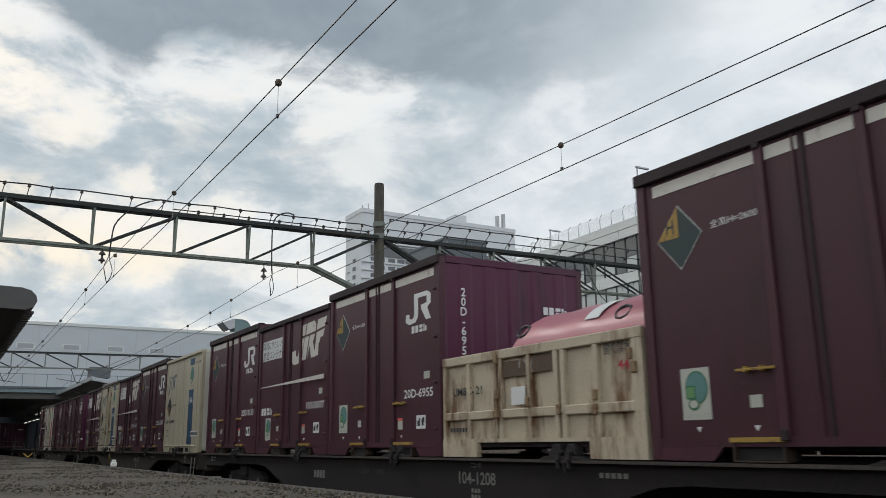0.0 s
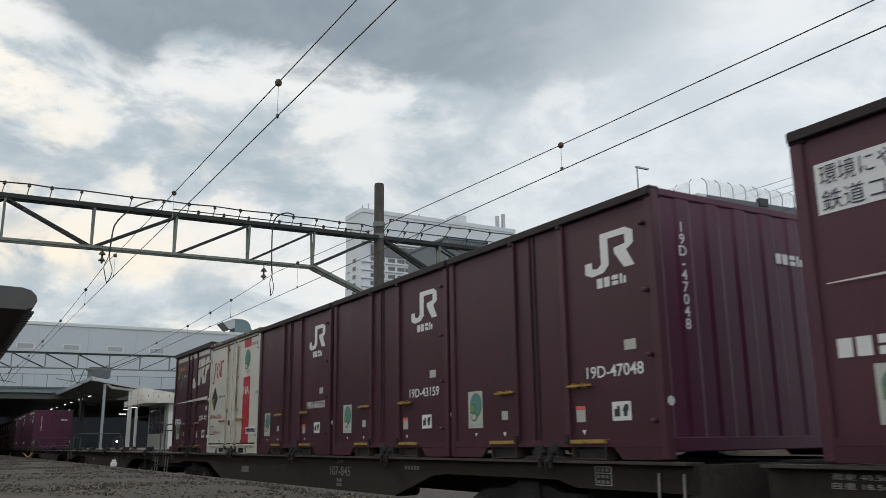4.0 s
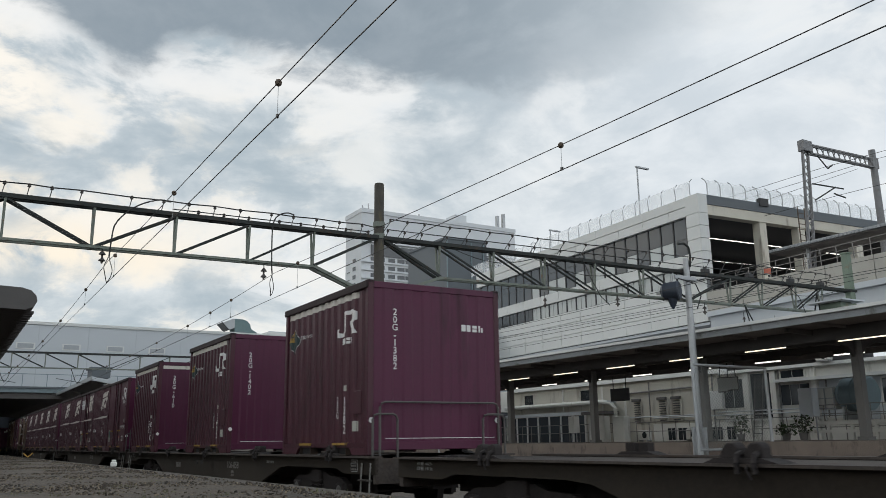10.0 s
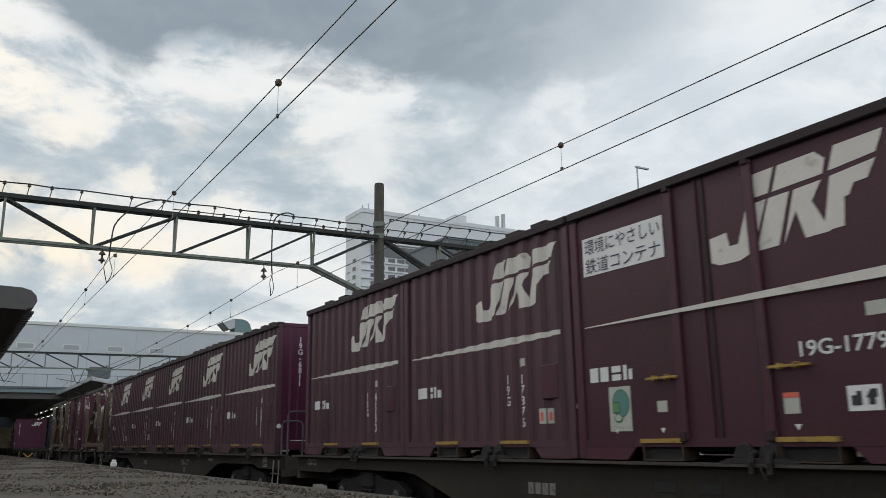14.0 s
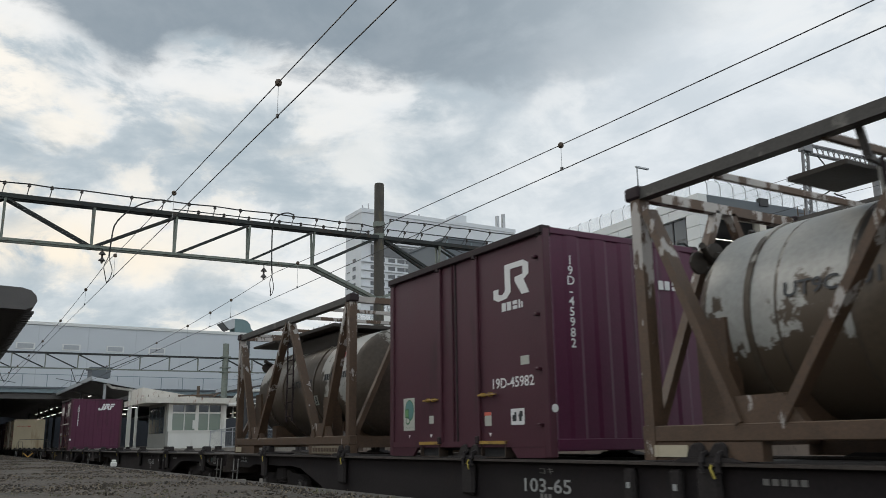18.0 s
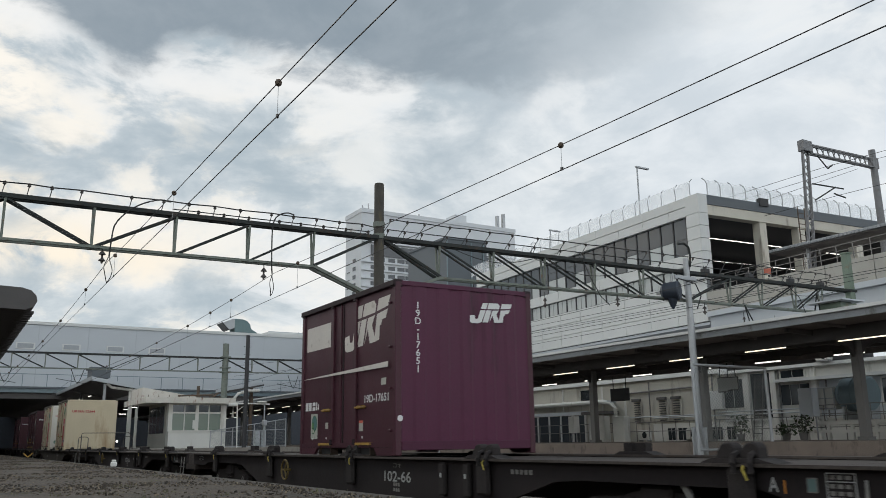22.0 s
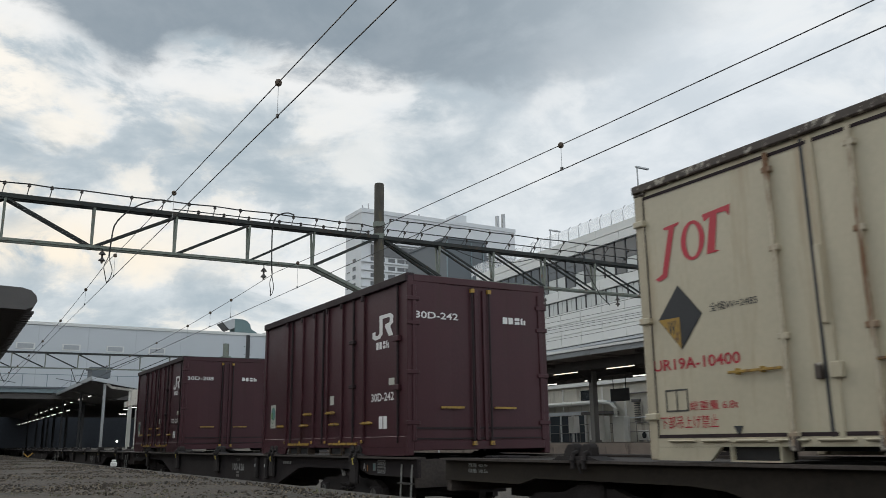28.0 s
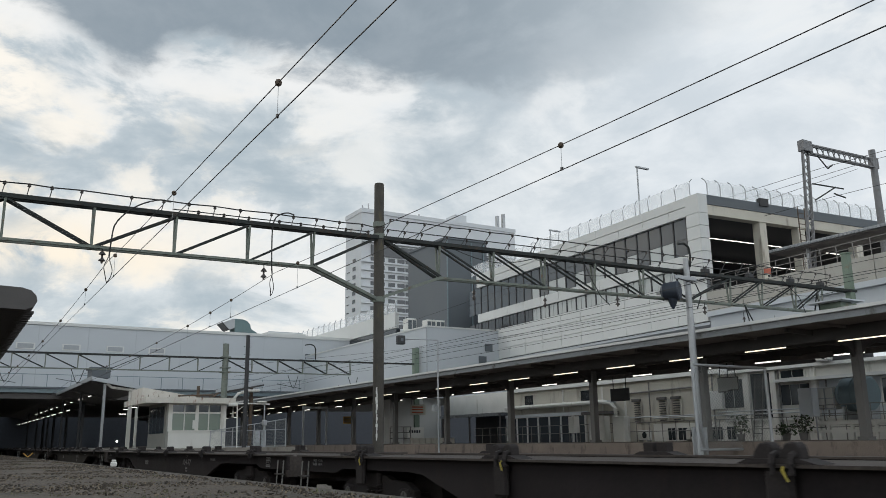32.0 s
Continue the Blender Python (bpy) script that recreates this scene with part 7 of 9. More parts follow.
def door_container(y0, L, H, num, mark="small", band=False, hbox=False, sign=False, cargo_text="", arrow=True, end_mark="bars", label=""):
    """Twelve-foot box with side doors."""
    c = thing("container", label, "container", group="containers on the train")
    shell(c, L, H, "burgundy", "burgundy_end", "rail_dark")
    for u in (1.42, 2.32):
        upright(c, L, H, u, 0.085, 0.035)
    upright(c, L, H, 1.82, 0.03, 0.012, "rail_dark", "door_seal")
    upright(c, L, H, 1.74, 0.02, 0.022, "burgundy", "lock_rod")
    for u in (1.42, 2.32):
        for z in (H - 0.05, 0.2):
            bracket(c, L, u, z, "rail_dark", 0.07, 0.09)
    for z in (0.35, 0.95, 1.55, 2.2):
        bracket(c, L, 3.56, z, "burgundy", 0.06, 0.035)
    sills(c, L, "burgundy", FORK12)
    latch(c, L, 1.02, 0.72)
    latch(c, L, 2.36, 0.72)
    p = 0.022
    eco_sticker(c, L, 0.38, 0.70, 0.34, 0.78, inset=p) if not sign else eco_sticker(c, L, 0.46, 0.76, 0.26, 0.68, inset=p)
    if mark == "small":
        decal("logo", boxed(MARK_SMALL, 2.69, 3.41, 1.80, 2.22), "letter", c, L, inset=p, label="large white company mark")
        decal("company_name", boxed(NAME_BARS, 2.86, 3.28, 1.67, 1.77), "letter", c, L, inset=p)
    else:
        decal("logo", boxed(MARK_WIDE, 1.86, 3.50, 1.62, 2.34), "logo_white", c, L, inset=p, label="large slanted white company mark")
        decal("stripe", [[(0.20, 1.285), (3.50, 1.265), (3.50, 1.345), (3.44, 1.345), (0.20, 1.293)]], "logo_white", c, L, inset=-0.018, label="tapered white stripe")
        decal("company_name", boxed(NAME_BARS, 0.20, 0.80, 0.74, 0.88), "letter", c, L, inset=p)
    if sign == "text":
        decal("slogan_plate", [rect(0.18, 1.32, 1.82, 2.22)], "letter", c, L, inset=p, label="white plate with a dark slogan")
        write("環境にやさしい", (0.22, 1.28, 2.04, 2.20), "ink", c, L, name="slogan", inset=p - 0.004)
        write("鉄道コンテナ", (0.22, 1.28, 1.84, 2.00), "ink", c, L, name="slogan", inset=p - 0.004)
    elif sign == "blank":
        decal("slogan_plate", [rect(0.20, 1.28, 1.78, 2.20)], "logo_white", c, L, inset=p, label="blank white plate")
    if band:
        for a, b in ((0.20, 1.38), (1.47, 1.78), (1.86, 2.27), (2.37, 3.50)):
            decal("top_band", [rect(a, b, H - 0.20, H - 0.09)], "logo_white", c, L, inset=p)
    if hbox:
        diamond(c, L, 0.49, H - 0.64, 0.26, 0.29, "yellow", "mark_green", "H", "全高H=2600", 0.85, inset=p)
    if cargo_text:
        write(cargo_text, (0.20, 1.20, H - 0.44, H - 0.32), "orange", c, L, name="note", inset=p)
    write(num, (2.63, 3.44, 0.78, 0.90), "letter", c, L, inset=p, label="white container number")
    decal("plate", [rect(3.20, 3.36, 1.02, 1.12)], "sticker", c, L, inset=p)
    decal("sticker", [rect(2.44, 2.58, 0.36, 0.52)], "sticker", c, L, inset=p, label="small paper sticker")
    decal("sticker_mark", [rect(2.44, 2.58, 0.48, 0.52)], "sticker_red", c, L, inset=p, lift=0.008)
    decal("sticker", [rect(1.10, 1.22, 0.42, 0.52)], "sticker", c, L, inset=p)
    if arrow:
        decal("arrow_plate", [rect(2.98, 3.24, 0.36, 0.54)], "letter", c, L, inset=p, label="white plate with an arrow")
        decal("arrow", [rect(3.01, 3.09, 0.40, 0.47), rect(3.05, 3.09, 0.47, 0.50), [(3.12, 0.45), (3.21, 0.45), (3.21, 0.51), (3.16, 0.51)], rect(3.14, 3.19, 0.40, 0.45)], "mark_black", c, L, inset=p, lift=0.008)
    for u in (0.55, 1.15, 2.55):
        decal("rivet_mark", [[(u, 0.235), (u + 0.03, 0.28), (u - 0.03, 0.28)]], "letter", c, L, inset=p)
    write(num, (0.32, 0.42, 1.18, 2.22), "letter", c, L, "end", vertical=True, inset=0.0)
    if end_mark == "wide":
        decal("logo", boxed(MARK_WIDE, 1.28, 2.08, 1.96, 2.30), "letter", c, L, "end")
    else:
        decal("company_name", boxed(NAME_BARS, 1.72, 2.14, 1.94, 2.05), "letter", c, L, "end")
    decal("end_mark", [disc(0.07, 0.52, 0.045, 12)], "letter", c, L, "end")
    MOVERS.append((c, y0 + L / 2, DECK + 0.012))
    return c


def ribbed_container(y0, L, H, num, mark="wide", band=False, hbox=False, sticker="", label="", end_band=False):
    """Twelve-foot box with ribbed sides and end doors."""
    c = thing("container", label, "container", group="containers on the train")
    skin = "faded" if mark == "wide" else "burgundy"
    prof = shell(c, L, H, skin, "burgundy_end", "rail_dark", ribs=13, end_ribs=7)
    sills(c, L, skin, FORK12)
    head, tail = num.split("-")
    if mark == "wide":
        decal("logo", boxed(MARK_WIDE, 1.84, 3.49, 1.60, 2.30), "logo_white", c, L, prof=prof, label="large slanted white company mark")
        decal("stripe", [[(0.23, 1.285), (2.5, 1.262), (3.49, 1.285), (3.49, 1.335), (2.4, 1.35), (0.23, 1.30)]], "logo_white", c, L, prof=prof, label="tapered white stripe")
        decal("company_name", boxed(NAME_BARS, 0.36, 0.96, 0.75, 0.89), "letter", c, L, prof=prof)
        for k in (0.9, 1.5, 2.1, 2.7, 3.2):
            put("roof_bow", shared(("bow", round(L, 3), k), lambda: mesh_of("roof_bow", boxes((-1.225, 1.225, L / 2 - k - 0.14, L / 2 - k + 0.14, H + 0.02, H + 0.08)), "rail_dark")), c)
    else:
        decal("logo", boxed(MARK_SMALL, 2.44, 3.19, 1.88, 2.30), "letter", c, L, prof=prof, label="large white company mark")
        decal("company_name", boxed(NAME_BARS, 2.62, 3.04, 1.76, 1.86), "letter", c, L, prof=prof)
    if band:
        decal("top_band", [rect(0.14, 3.30, H - 0.16, H - 0.06)], "logo_white", c, L, prof=prof)
    if end_band:
        decal("top_band", [rect(0.12, 2.15, H - 0.16, H - 0.06)], "logo_white", c, L, "end", side_profile(7, 2.45, 0.016))
    if hbox:
        diamond(c, L, 0.46, H - 0.58, 0.24, 0.27, "yellow", "mark_green", "H", "全高H=2600", 0.78, prof=prof)
    write(head, (2.49, 2.57, 0.57, 0.92), "letter", c, L, prof=prof, vertical=True, label="white container number")
    write(tail, (2.76, 2.85, 0.33, 0.91), "letter", c, L, prof=prof, vertical=True)
    decal("plate", [rect(2.73, 2.87, 1.00, 1.09)], "sticker", c, L, prof=prof)
    if sticker:
        for a_, b_ in ((3.10, 3.20), (3.21, 3.31)):
            decal("sticker", [rect(a_, b_, 0.36, 0.52)], "sticker", c, L, prof=prof, label="small paper sticker")
            decal("sticker_mark", [rect(a_ + 0.025, b_ - 0.02, 0.39, 0.48)], sticker, c, L, prof=prof, lift=0.009)
    put("hatch", shared(("hatch", round(L, 3)), lambda: mesh_of("hatch", boxes((-1.236, -1.19, L / 2 - 3.44, L / 2 - 3.16, 0.62, 0.98)), "burgundy", 0.006)), c)
    ep = side_profile(7, 2.45, 0.016)
    write(num, (0.42, 0.52, 1.30, 2.26), "letter", c, L, "end", prof=ep, vertical=True)
    decal("company_name", boxed(NAME_BARS, 1.70, 2.12, 1.96, 2.07), "letter", c, L, "end", prof=ep)
    for u in (0.06, 2.36):
        decal("end_mark", [disc(u, 0.52, 0.045, 12)], "letter", c, L, "end")
    decal("end_line", [rect(0.3, 2.3, 0.24, 0.25)], "letter", c, L, "end")
    MOVERS.append((c, y0 + L / 2, DECK + 0.012))
    return c


def reefer_container(y0, L, H, num, tint, material, doors=True, label="", extra=False, end_text=True):
    """Twelve-foot insulated box in pale paint with a coloured upright band."""
    c = thing("refrigerated_container", label, "container", group="containers on the train")
    shell(c, L, H, material, material if material != "reefer" else ("reefer_end" if extra else "reefer_pale"), "reefer_rail" if doors else material, end_ribs=1, panel=0.012)
    sills(c, L, material, FORK12, material)
    p = 0.012
    decal("logo", boxed(MARK_SERIF, 0.20, 1.12, 1.62, 2.10), tint, c, L, inset=p, label="slanted company mark in serif shapes")
    bu = 2.64 if doors else 2.58
    for z0, z1 in ((0.20, 1.60), (2.24, 2.41)):
        decal("company_band", [rect(bu, bu + 0.47, z0, z1)], tint, c, L, inset=p, label="upright coloured band")
    write("19A", (bu + 0.04, bu + 0.43, 1.23, 1.40), "letter", c, L, name="lettering", inset=p - 0.004)
    eco_sticker(c, L, bu + 0.02, bu + 0.45, 1.66, 2.20, back=False, inset=p)
    diamond(c, L, 0.46, 1.24, 0.25, 0.28, "yellow", "mark_black", "W", "全幅W=2485", 0.80, inset=p, flip=True)
    write(num, (0.10, 1.08, 0.78, 0.88), tint if tint == "red" else "ink", c, L, inset=p, label="coloured container number")
    decal("name_plate", [rect(2.94, 3.66, 0.40, 0.54)], "letter", c, L, inset=p, lift=0.010)
    decal("plate_bars", [rect(2.97 + k * 0.085, 3.03 + k * 0.085, 0.43, 0.51) for k in range(8)], "ink", c, L, inset=p, lift=0.014)
    if doors:
        write("総重量 6.8t", (0.50, 1.02, 0.42, 0.50), "red", c, L, name="note", inset=p)
    for q in (rect(0.22, 0.235, 0.42, 0.60), rect(0.47, 0.485, 0.42, 0.60), rect(0.345, 0.36, 0.42, 0.60), rect(0.22, 0.485, 0.595, 0.61), rect(0.22, 0.485, 0.415, 0.43)):
        decal("card_frame", [q], "steel_grey", c, L, inset=p)
    for u in (1.0, 2.6):
        decal("triangle", [[(u, 0.19), (u + 0.05, 0.28), (u - 0.05, 0.28)]], "mark_black", c, L, inset=p)
    if extra:
        write("下部吊上げ禁止", (0.14, 0.80, 0.27, 0.38), "red", c, L, name="note", inset=p)
    write(num, (3.16, 3.62, 2.24, 2.31), "mark_black", c, L, name="small_number", inset=p)
    if doors:
        upright(c, L, H, 1.84, 0.04, 0.012, "black", "door_seal")
        upright(c, L, H, 1.92, 0.05, 0.028, material, "door_edge")
        for q in (rect(0.085, 0.115, 0.19, H - 0.06), rect(3.585, 3.615, 0.19, H - 0.06), rect(0.115, 3.585, 0.19, 0.22), rect(0.115, 3.585, H - 0.09, H - 0.06)):
            decal("door_gasket", [q], "rail_dark", c, L, inset=p)
        for u in (1.53, 2.26):
            put("lock_rod", shared(("rod", round(L, 3), u, material), lambda: mesh_of("lock_rod", bars(((-1.245, L / 2 - u, 0.12), (-1.245, L / 2 - u, H - 0.06)), w=0.021, n=8), "reefer_rod")), c)
            for z in (0.2, 0.95, 1.65, 2.3):
                bracket(c, L, u, z, "reefer_rod", 0.09, 0.05)
            bracket(c, L, u, 0.14, "reefer_rail", 0.09, 0.12)
        for u in (0.06, 3.62):
            for z in (0.38, 1.25, 2.18):
                bracket(c, L, u, z, material, 0.13, 0.06)
        latch(c, L, 0.97, 0.71, 0.52)
        latch(c, L, 2.27, 0.71, 0.54)
        bracket(c, L, 1.80, 0.66, "reefer_rail", 0.05, 0.12)
        bracket(c, L, 1.95, 0.66, material, 0.09, 0.12)
        bracket(c, L, 1.905, 1.30, material, 0.05, 0.60)
    else:
        for u in (0.60, 1.16, 1.62, 2.20, 2.84, 3.42):
            upright(c, L, H, u, 0.045, 0.012, "seam", "panel_joint")
    for k in range(9):
        bracket(c, L, 0.4 + k * 0.37, 0.165, material, 0.30, 0.02)
    if end_text:
        write(num, (0.26, 1.36, 1.90, 2.02), "red" if tint == "red" else "blue", c, L, "end")
    if extra:
        decal("logo", boxed(MARK_SERIF, 1.46, 2.10, 1.52, 1.84), tint, c, L, "end")
        decal("badge", [[(0.27, 0.40), (0.27, 0.50), (0.33, 0.55), (0.46, 0.55), (0.52, 0.50), (0.52, 0.40), (0.46, 0.36), (0.33, 0.36)]], "sticker_green", c, L, "end", label="green cross badge")
        decal("badge_cross", [rect(0.375, 0.415, 0.39, 0.52), rect(0.32, 0.47, 0.435, 0.475)], "letter", c, L, "end", lift=0.008)
    MOVERS.append((c, y0 + L / 2, DECK + 0.012))
    return c


def long_container(y0, L, H, num, label=""):
    """Twenty-foot box with side doors and double end doors."""
    c = thing("long_container", label, "container", group="containers on the train")
    shell(c, L, H, "brown_red", "brown_red", "rail_dark", end_ribs=1)
    sills(c, L, "brown_red", [(1.52, 1.98), (2.02, 2.48), (3.42, 3.90), (3.94, 4.46)])
    for u in (1.32, 2.08, 2.65, 3.25, 3.85, 4.68):
        upright(c, L, H, u, 0.07, 0.035, "brown_red")
    for u in (1.55, 3.05, 4.29, 5.82):
        upright(c, L, H, u, 0.035, 0.03, "rail_dark", "lock_rod")
    for u in (1.32, 2.08, 2.65, 3.25, 3.85, 4.68):
        bracket(c, L, u, H - 0.10, "rail_dark", 0.06, 0.09)
        bracket(c, L, u, 0.2, "yellow", 0.04, 0.05)
    for u, z in ((0.86, 0.50), (2.08, 0.49), (2.24, 0.68), (3.25, 0.67), (3.41, 0.48), (4.64, 0.47)):
        latch(c, L, u, z, 0.40)
    for z in (1.75, 1.05):
        bracket(c, L, 4.29, z, "rail_dark", 0.16, 0.06)
        bracket(c, L, 5.82, z - 0.1, "brown_red", 0.18, 0.08)
    p = 0.022
    upright(c, L, 0.30, L / 2, L - 0.2, 0.012, "brown_red", "lower_belt")
    decal("logo", boxed(MARK_SMALL, 4.97, 5.66, 1.70, 2.06), "letter", c, L, inset=p, label="large white company mark")
    decal("company_name", boxed(NAME_BARS, 5.10, 5.52, 1.55, 1.66), "letter", c, L, inset=p)
    write(num, (4.94, 5.68, 0.78, 0.90), "letter", c, L, inset=p, label="white container number")
    decal("plate", [rect(5.52, 5.70, 1.0, 1.10)], "sticker", c, L, inset=p)
    decal("sticker", [rect(5.20, 5.32, 0.38, 0.56)], "letter", c, L, inset=p)
    decal("sticker", [rect(5.345, 5.46, 0.38, 0.56)], "letter", c, L, inset=p)
    decal("sticker", [rect(3.36, 3.52, 0.80, 0.95)], "sticker", c, L, inset=p)
    eco_sticker(c, L, 0.42, 0.70, 0.48, 0.92, inset=p)
    # end doors
    for u in (0.10, 1.15, 1.30, 2.33):
        put("door_edge", shared(("de", round(L, 3), H, u), lambda: mesh_of("door_edge", boxes((-1.225 + u - 0.03, -1.225 + u + 0.03, -L / 2 - 0.022, -L / 2 + 0.03, 0.2, H - 0.1)), "brown_red", 0.006)), c)
    for u in (1.08, 1.38):
        put("lock_rod", shared(("er", round(L, 3), u, H), lambda: mesh_of("lock_rod", bars(((-1.225 + u, -L / 2 - 0.03, 0.12), (-1.225 + u, -L / 2 - 0.03, H - 0.06)), w=0.016, n=8), "rail_dark")), c)
        for z in (0.16, H - 0.12):
            put("keeper", shared(("keep", round(L, 3), u, z), lambda: mesh_of("keeper", boxes((-1.225 + u - 0.03, -1.225 + u + 0.03, -L / 2 - 0.05, -L / 2, z - 0.03, z + 0.03)), "yellow")), c)
    for u in (0.52, 1.43):
        put("handle", shared(("eh", round(L, 3), u), lambda: mesh_of("handle", boxes((-1.225 + u, -1.225 + u + 0.38, -L / 2 - 0.05, -L / 2 - 0.03, 0.645, 0.675)), "yellow")), c)
    put("belt", shared(("belt", round(L, 3)), lambda: mesh_of("belt", boxes((-1.12, 1.12, -L / 2 - 0.012, -L / 2 + 0.03, 0.36, 0.39), (-1.12, 1.12, -L / 2 - 0.012, -L / 2 + 0.03, 0.22, 0.24)), "rail_dark")), c)
    for z in (0.45, 1.15, 1.85, 2.2):
        for u in (0.08, 2.36):
            put("hinge", shared(("eh2", round(L, 3), u, z), lambda: mesh_of("hinge", boxes((-1.225 + u - 0.10, -1.225 + u + 0.10, -L / 2 - 0.03, -L / 2 + 0.02, z - 0.03, z + 0.03)), "brown_red", 0.006)), c)
    write(num, (0.12, 0.84, 1.92, 2.02), "letter", c, L, "end", inset=0.0)
    decal("company_name", boxed(NAME_BARS, 1.64, 2.06, 1.92, 2.02), "letter", c, L, "end", inset=0.0)
    MOVERS.append((c, y0 + L / 2, DECK + 0.012))
    return c


def hopper_container(y0, L, label):
    """Low open-topped steel box under a red tarpaulin."""
    c = thing("open_top_container", label, "container", group="containers on the train")
    H = 1.23
    for sx in (-1, 1):
        part("side_wall", boxes((sx * 1.165 - 0.012, sx * 1.165 + 0.012, -L / 2 + 0.02, L / 2 - 0.02, 0.2, H - 0.03)), "hopper_white", c)
        part("top_rail", boxes((sx * 1.2 - 0.035, sx * 1.2 + 0.035, -L / 2, L / 2, H - 0.11, H)), "hopper_white", c, bevel=0.01)
        part("mid_rail", boxes((sx * 1.2 - 0.03, sx * 1.2 + 0.032, -L / 2, L / 2, 0.44, 0.54)), "hopper_white", c, bevel=0.01)
        part("low_rail", boxes((sx * 1.2 - 0.03, sx * 1.2 + 0.03, -L / 2, L / 2, 0.17, 0.21)), "hopper_white", c)
        for u in (0.04, 0.61, 1.20, 1.30, 1.86, 2.34, 2.46, 2.98, 3.54, 3.61):
            part("stanchion", boxes((sx * 1.2 - 0.03, sx * 1.2 + 0.04, L / 2 - u - 0.035, L / 2 - u + 0.035, 0.17, H - 0.05)), "hopper_white", c, bevel=0.008)
        for a, b in ((0.0, 0.80), (2.85, L)):
            part("foot", boxes((sx * 1.2 - 0.03, sx * 1.2 + 0.028, L / 2 - b, L / 2 - a, 0.0, 0.18)), "hopper_white", c)
    for sy in (-1, 1):
        part("end_wall", boxes((-1.17, 1.17, sy * (L / 2 - 0.03) - 0.02, sy * (L / 2 - 0.03) + 0.02, 0.1, H - 0.02)), "hopper_white", c)
    for u, z in ((1.25, 1.12), (1.25, 0.72), (1.25, 0.50), (1.85, 0.60), (2.4, 0.50), (2.98, 0.62), (2.98, 0.48), (3.55, 0.85), (3.5, 0.98)):
        part("latch", boxes((-1.265, -1.2, L / 2 - u - 0.028, L / 2 - u + 0.028, z - 0.055, z + 0.055)), "rusty_latch", c, bevel=0.008)
    part("floor", boxes((-1.17, 1.17, -L / 2 + 0.05, L / 2 - 0.05, 0.12, 0.2)), "rail_dark", c)
    write("UM8C- 21", (0.23, 0.90, 0.74, 0.84), "mark_black", c, L, inset=0.018, label="black container number")
    write("働く禁水", (3.10, 3.50, 1.00, 1.12), "mark_black", c, L, name="note", inset=0.018)
    write("44", (3.30, 3.46, 0.84, 0.94), "red", c, L, name="note", inset=0.018)
    decal("name_bars", [rect(0.16 + k * 0.07, 0.21 + k * 0.07, 0.30, 0.35) for k in range(6)], "mark_black", c, L, inset=0.018)
    decal("paper", [rect(1.53, 1.80, 0.58, 0.78)], "letter", c, L, inset=0.0, label="white paper in a frame")
    decal("patch", [rect(1.32, 1.80, 0.90, 1.08)], "frame_brown", c, L, inset=0.02)
    decal("patch", [rect(1.90, 2.28, 0.92, 1.10)], "frame_brown", c, L, inset=0.02)
    bm = bmesh.new()
    ring = []
    n, m = 20, 14
    for i in range(n + 1):
        f = i / n
        row = []
        e = min(1.0, max(0.0, 1 - max(0.0, (f - 0.86) / 0.14) ** 2.2)) ** 0.5
        for j in range(m + 1):
            a = math.pi * j / m
            row.append(bm.verts.new((1.04 * math.cos(a), -L / 2 + 0.12 + f * 2.35, H - 0.10 + (0.10 + 0.50 * e) * math.sin(a) ** 0.75 + 0.012 * math.sin(f * 19 + j))))
        ring.append(row)
    for i in range(n):
        for j in range(m):
            bm.faces.new((ring[i][j], ring[i][j + 1], ring[i + 1][j + 1], ring[i + 1][j]))
    bm.faces.new(ring[0])
    part("tarpaulin", bm, "red_faded", c, "faded red domed tarpaulin", smooth=True)
    for y in (-1.3, 0.42):
        bm = bmesh.new()
        bm_tube(bm, [(-0.93 + 0.05 * math.cos(a * 0.785), y + 0.11 * math.sin(a * 0.785), H + 0.22 + 0.07 * math.cos(a * 0.785)) for a in range(9)], 0.016)
        part("rope_loop", bm, "black", c, "black rope loop")
    bm = bmesh.new()
    strip = [[bm.verts.new((1.05 * math.cos(a), y, H - 0.094 + 0.606 * max(0.0, math.sin(a)) ** 0.75)) for a in [math.pi * (0.60 + 0.045 * j) for j in range(7)]] for y in (-0.95, -0.72)]
    for j in range(6):
        bm.faces.new((strip[0][j], strip[0][j + 1], strip[1][j + 1], strip[1][j]))
    part("white_patch", bm, "letter", c, "white strip sewn on the tarpaulin")
    MOVERS.append((c, y0 + L / 2, DECK + 0.012))
    return c


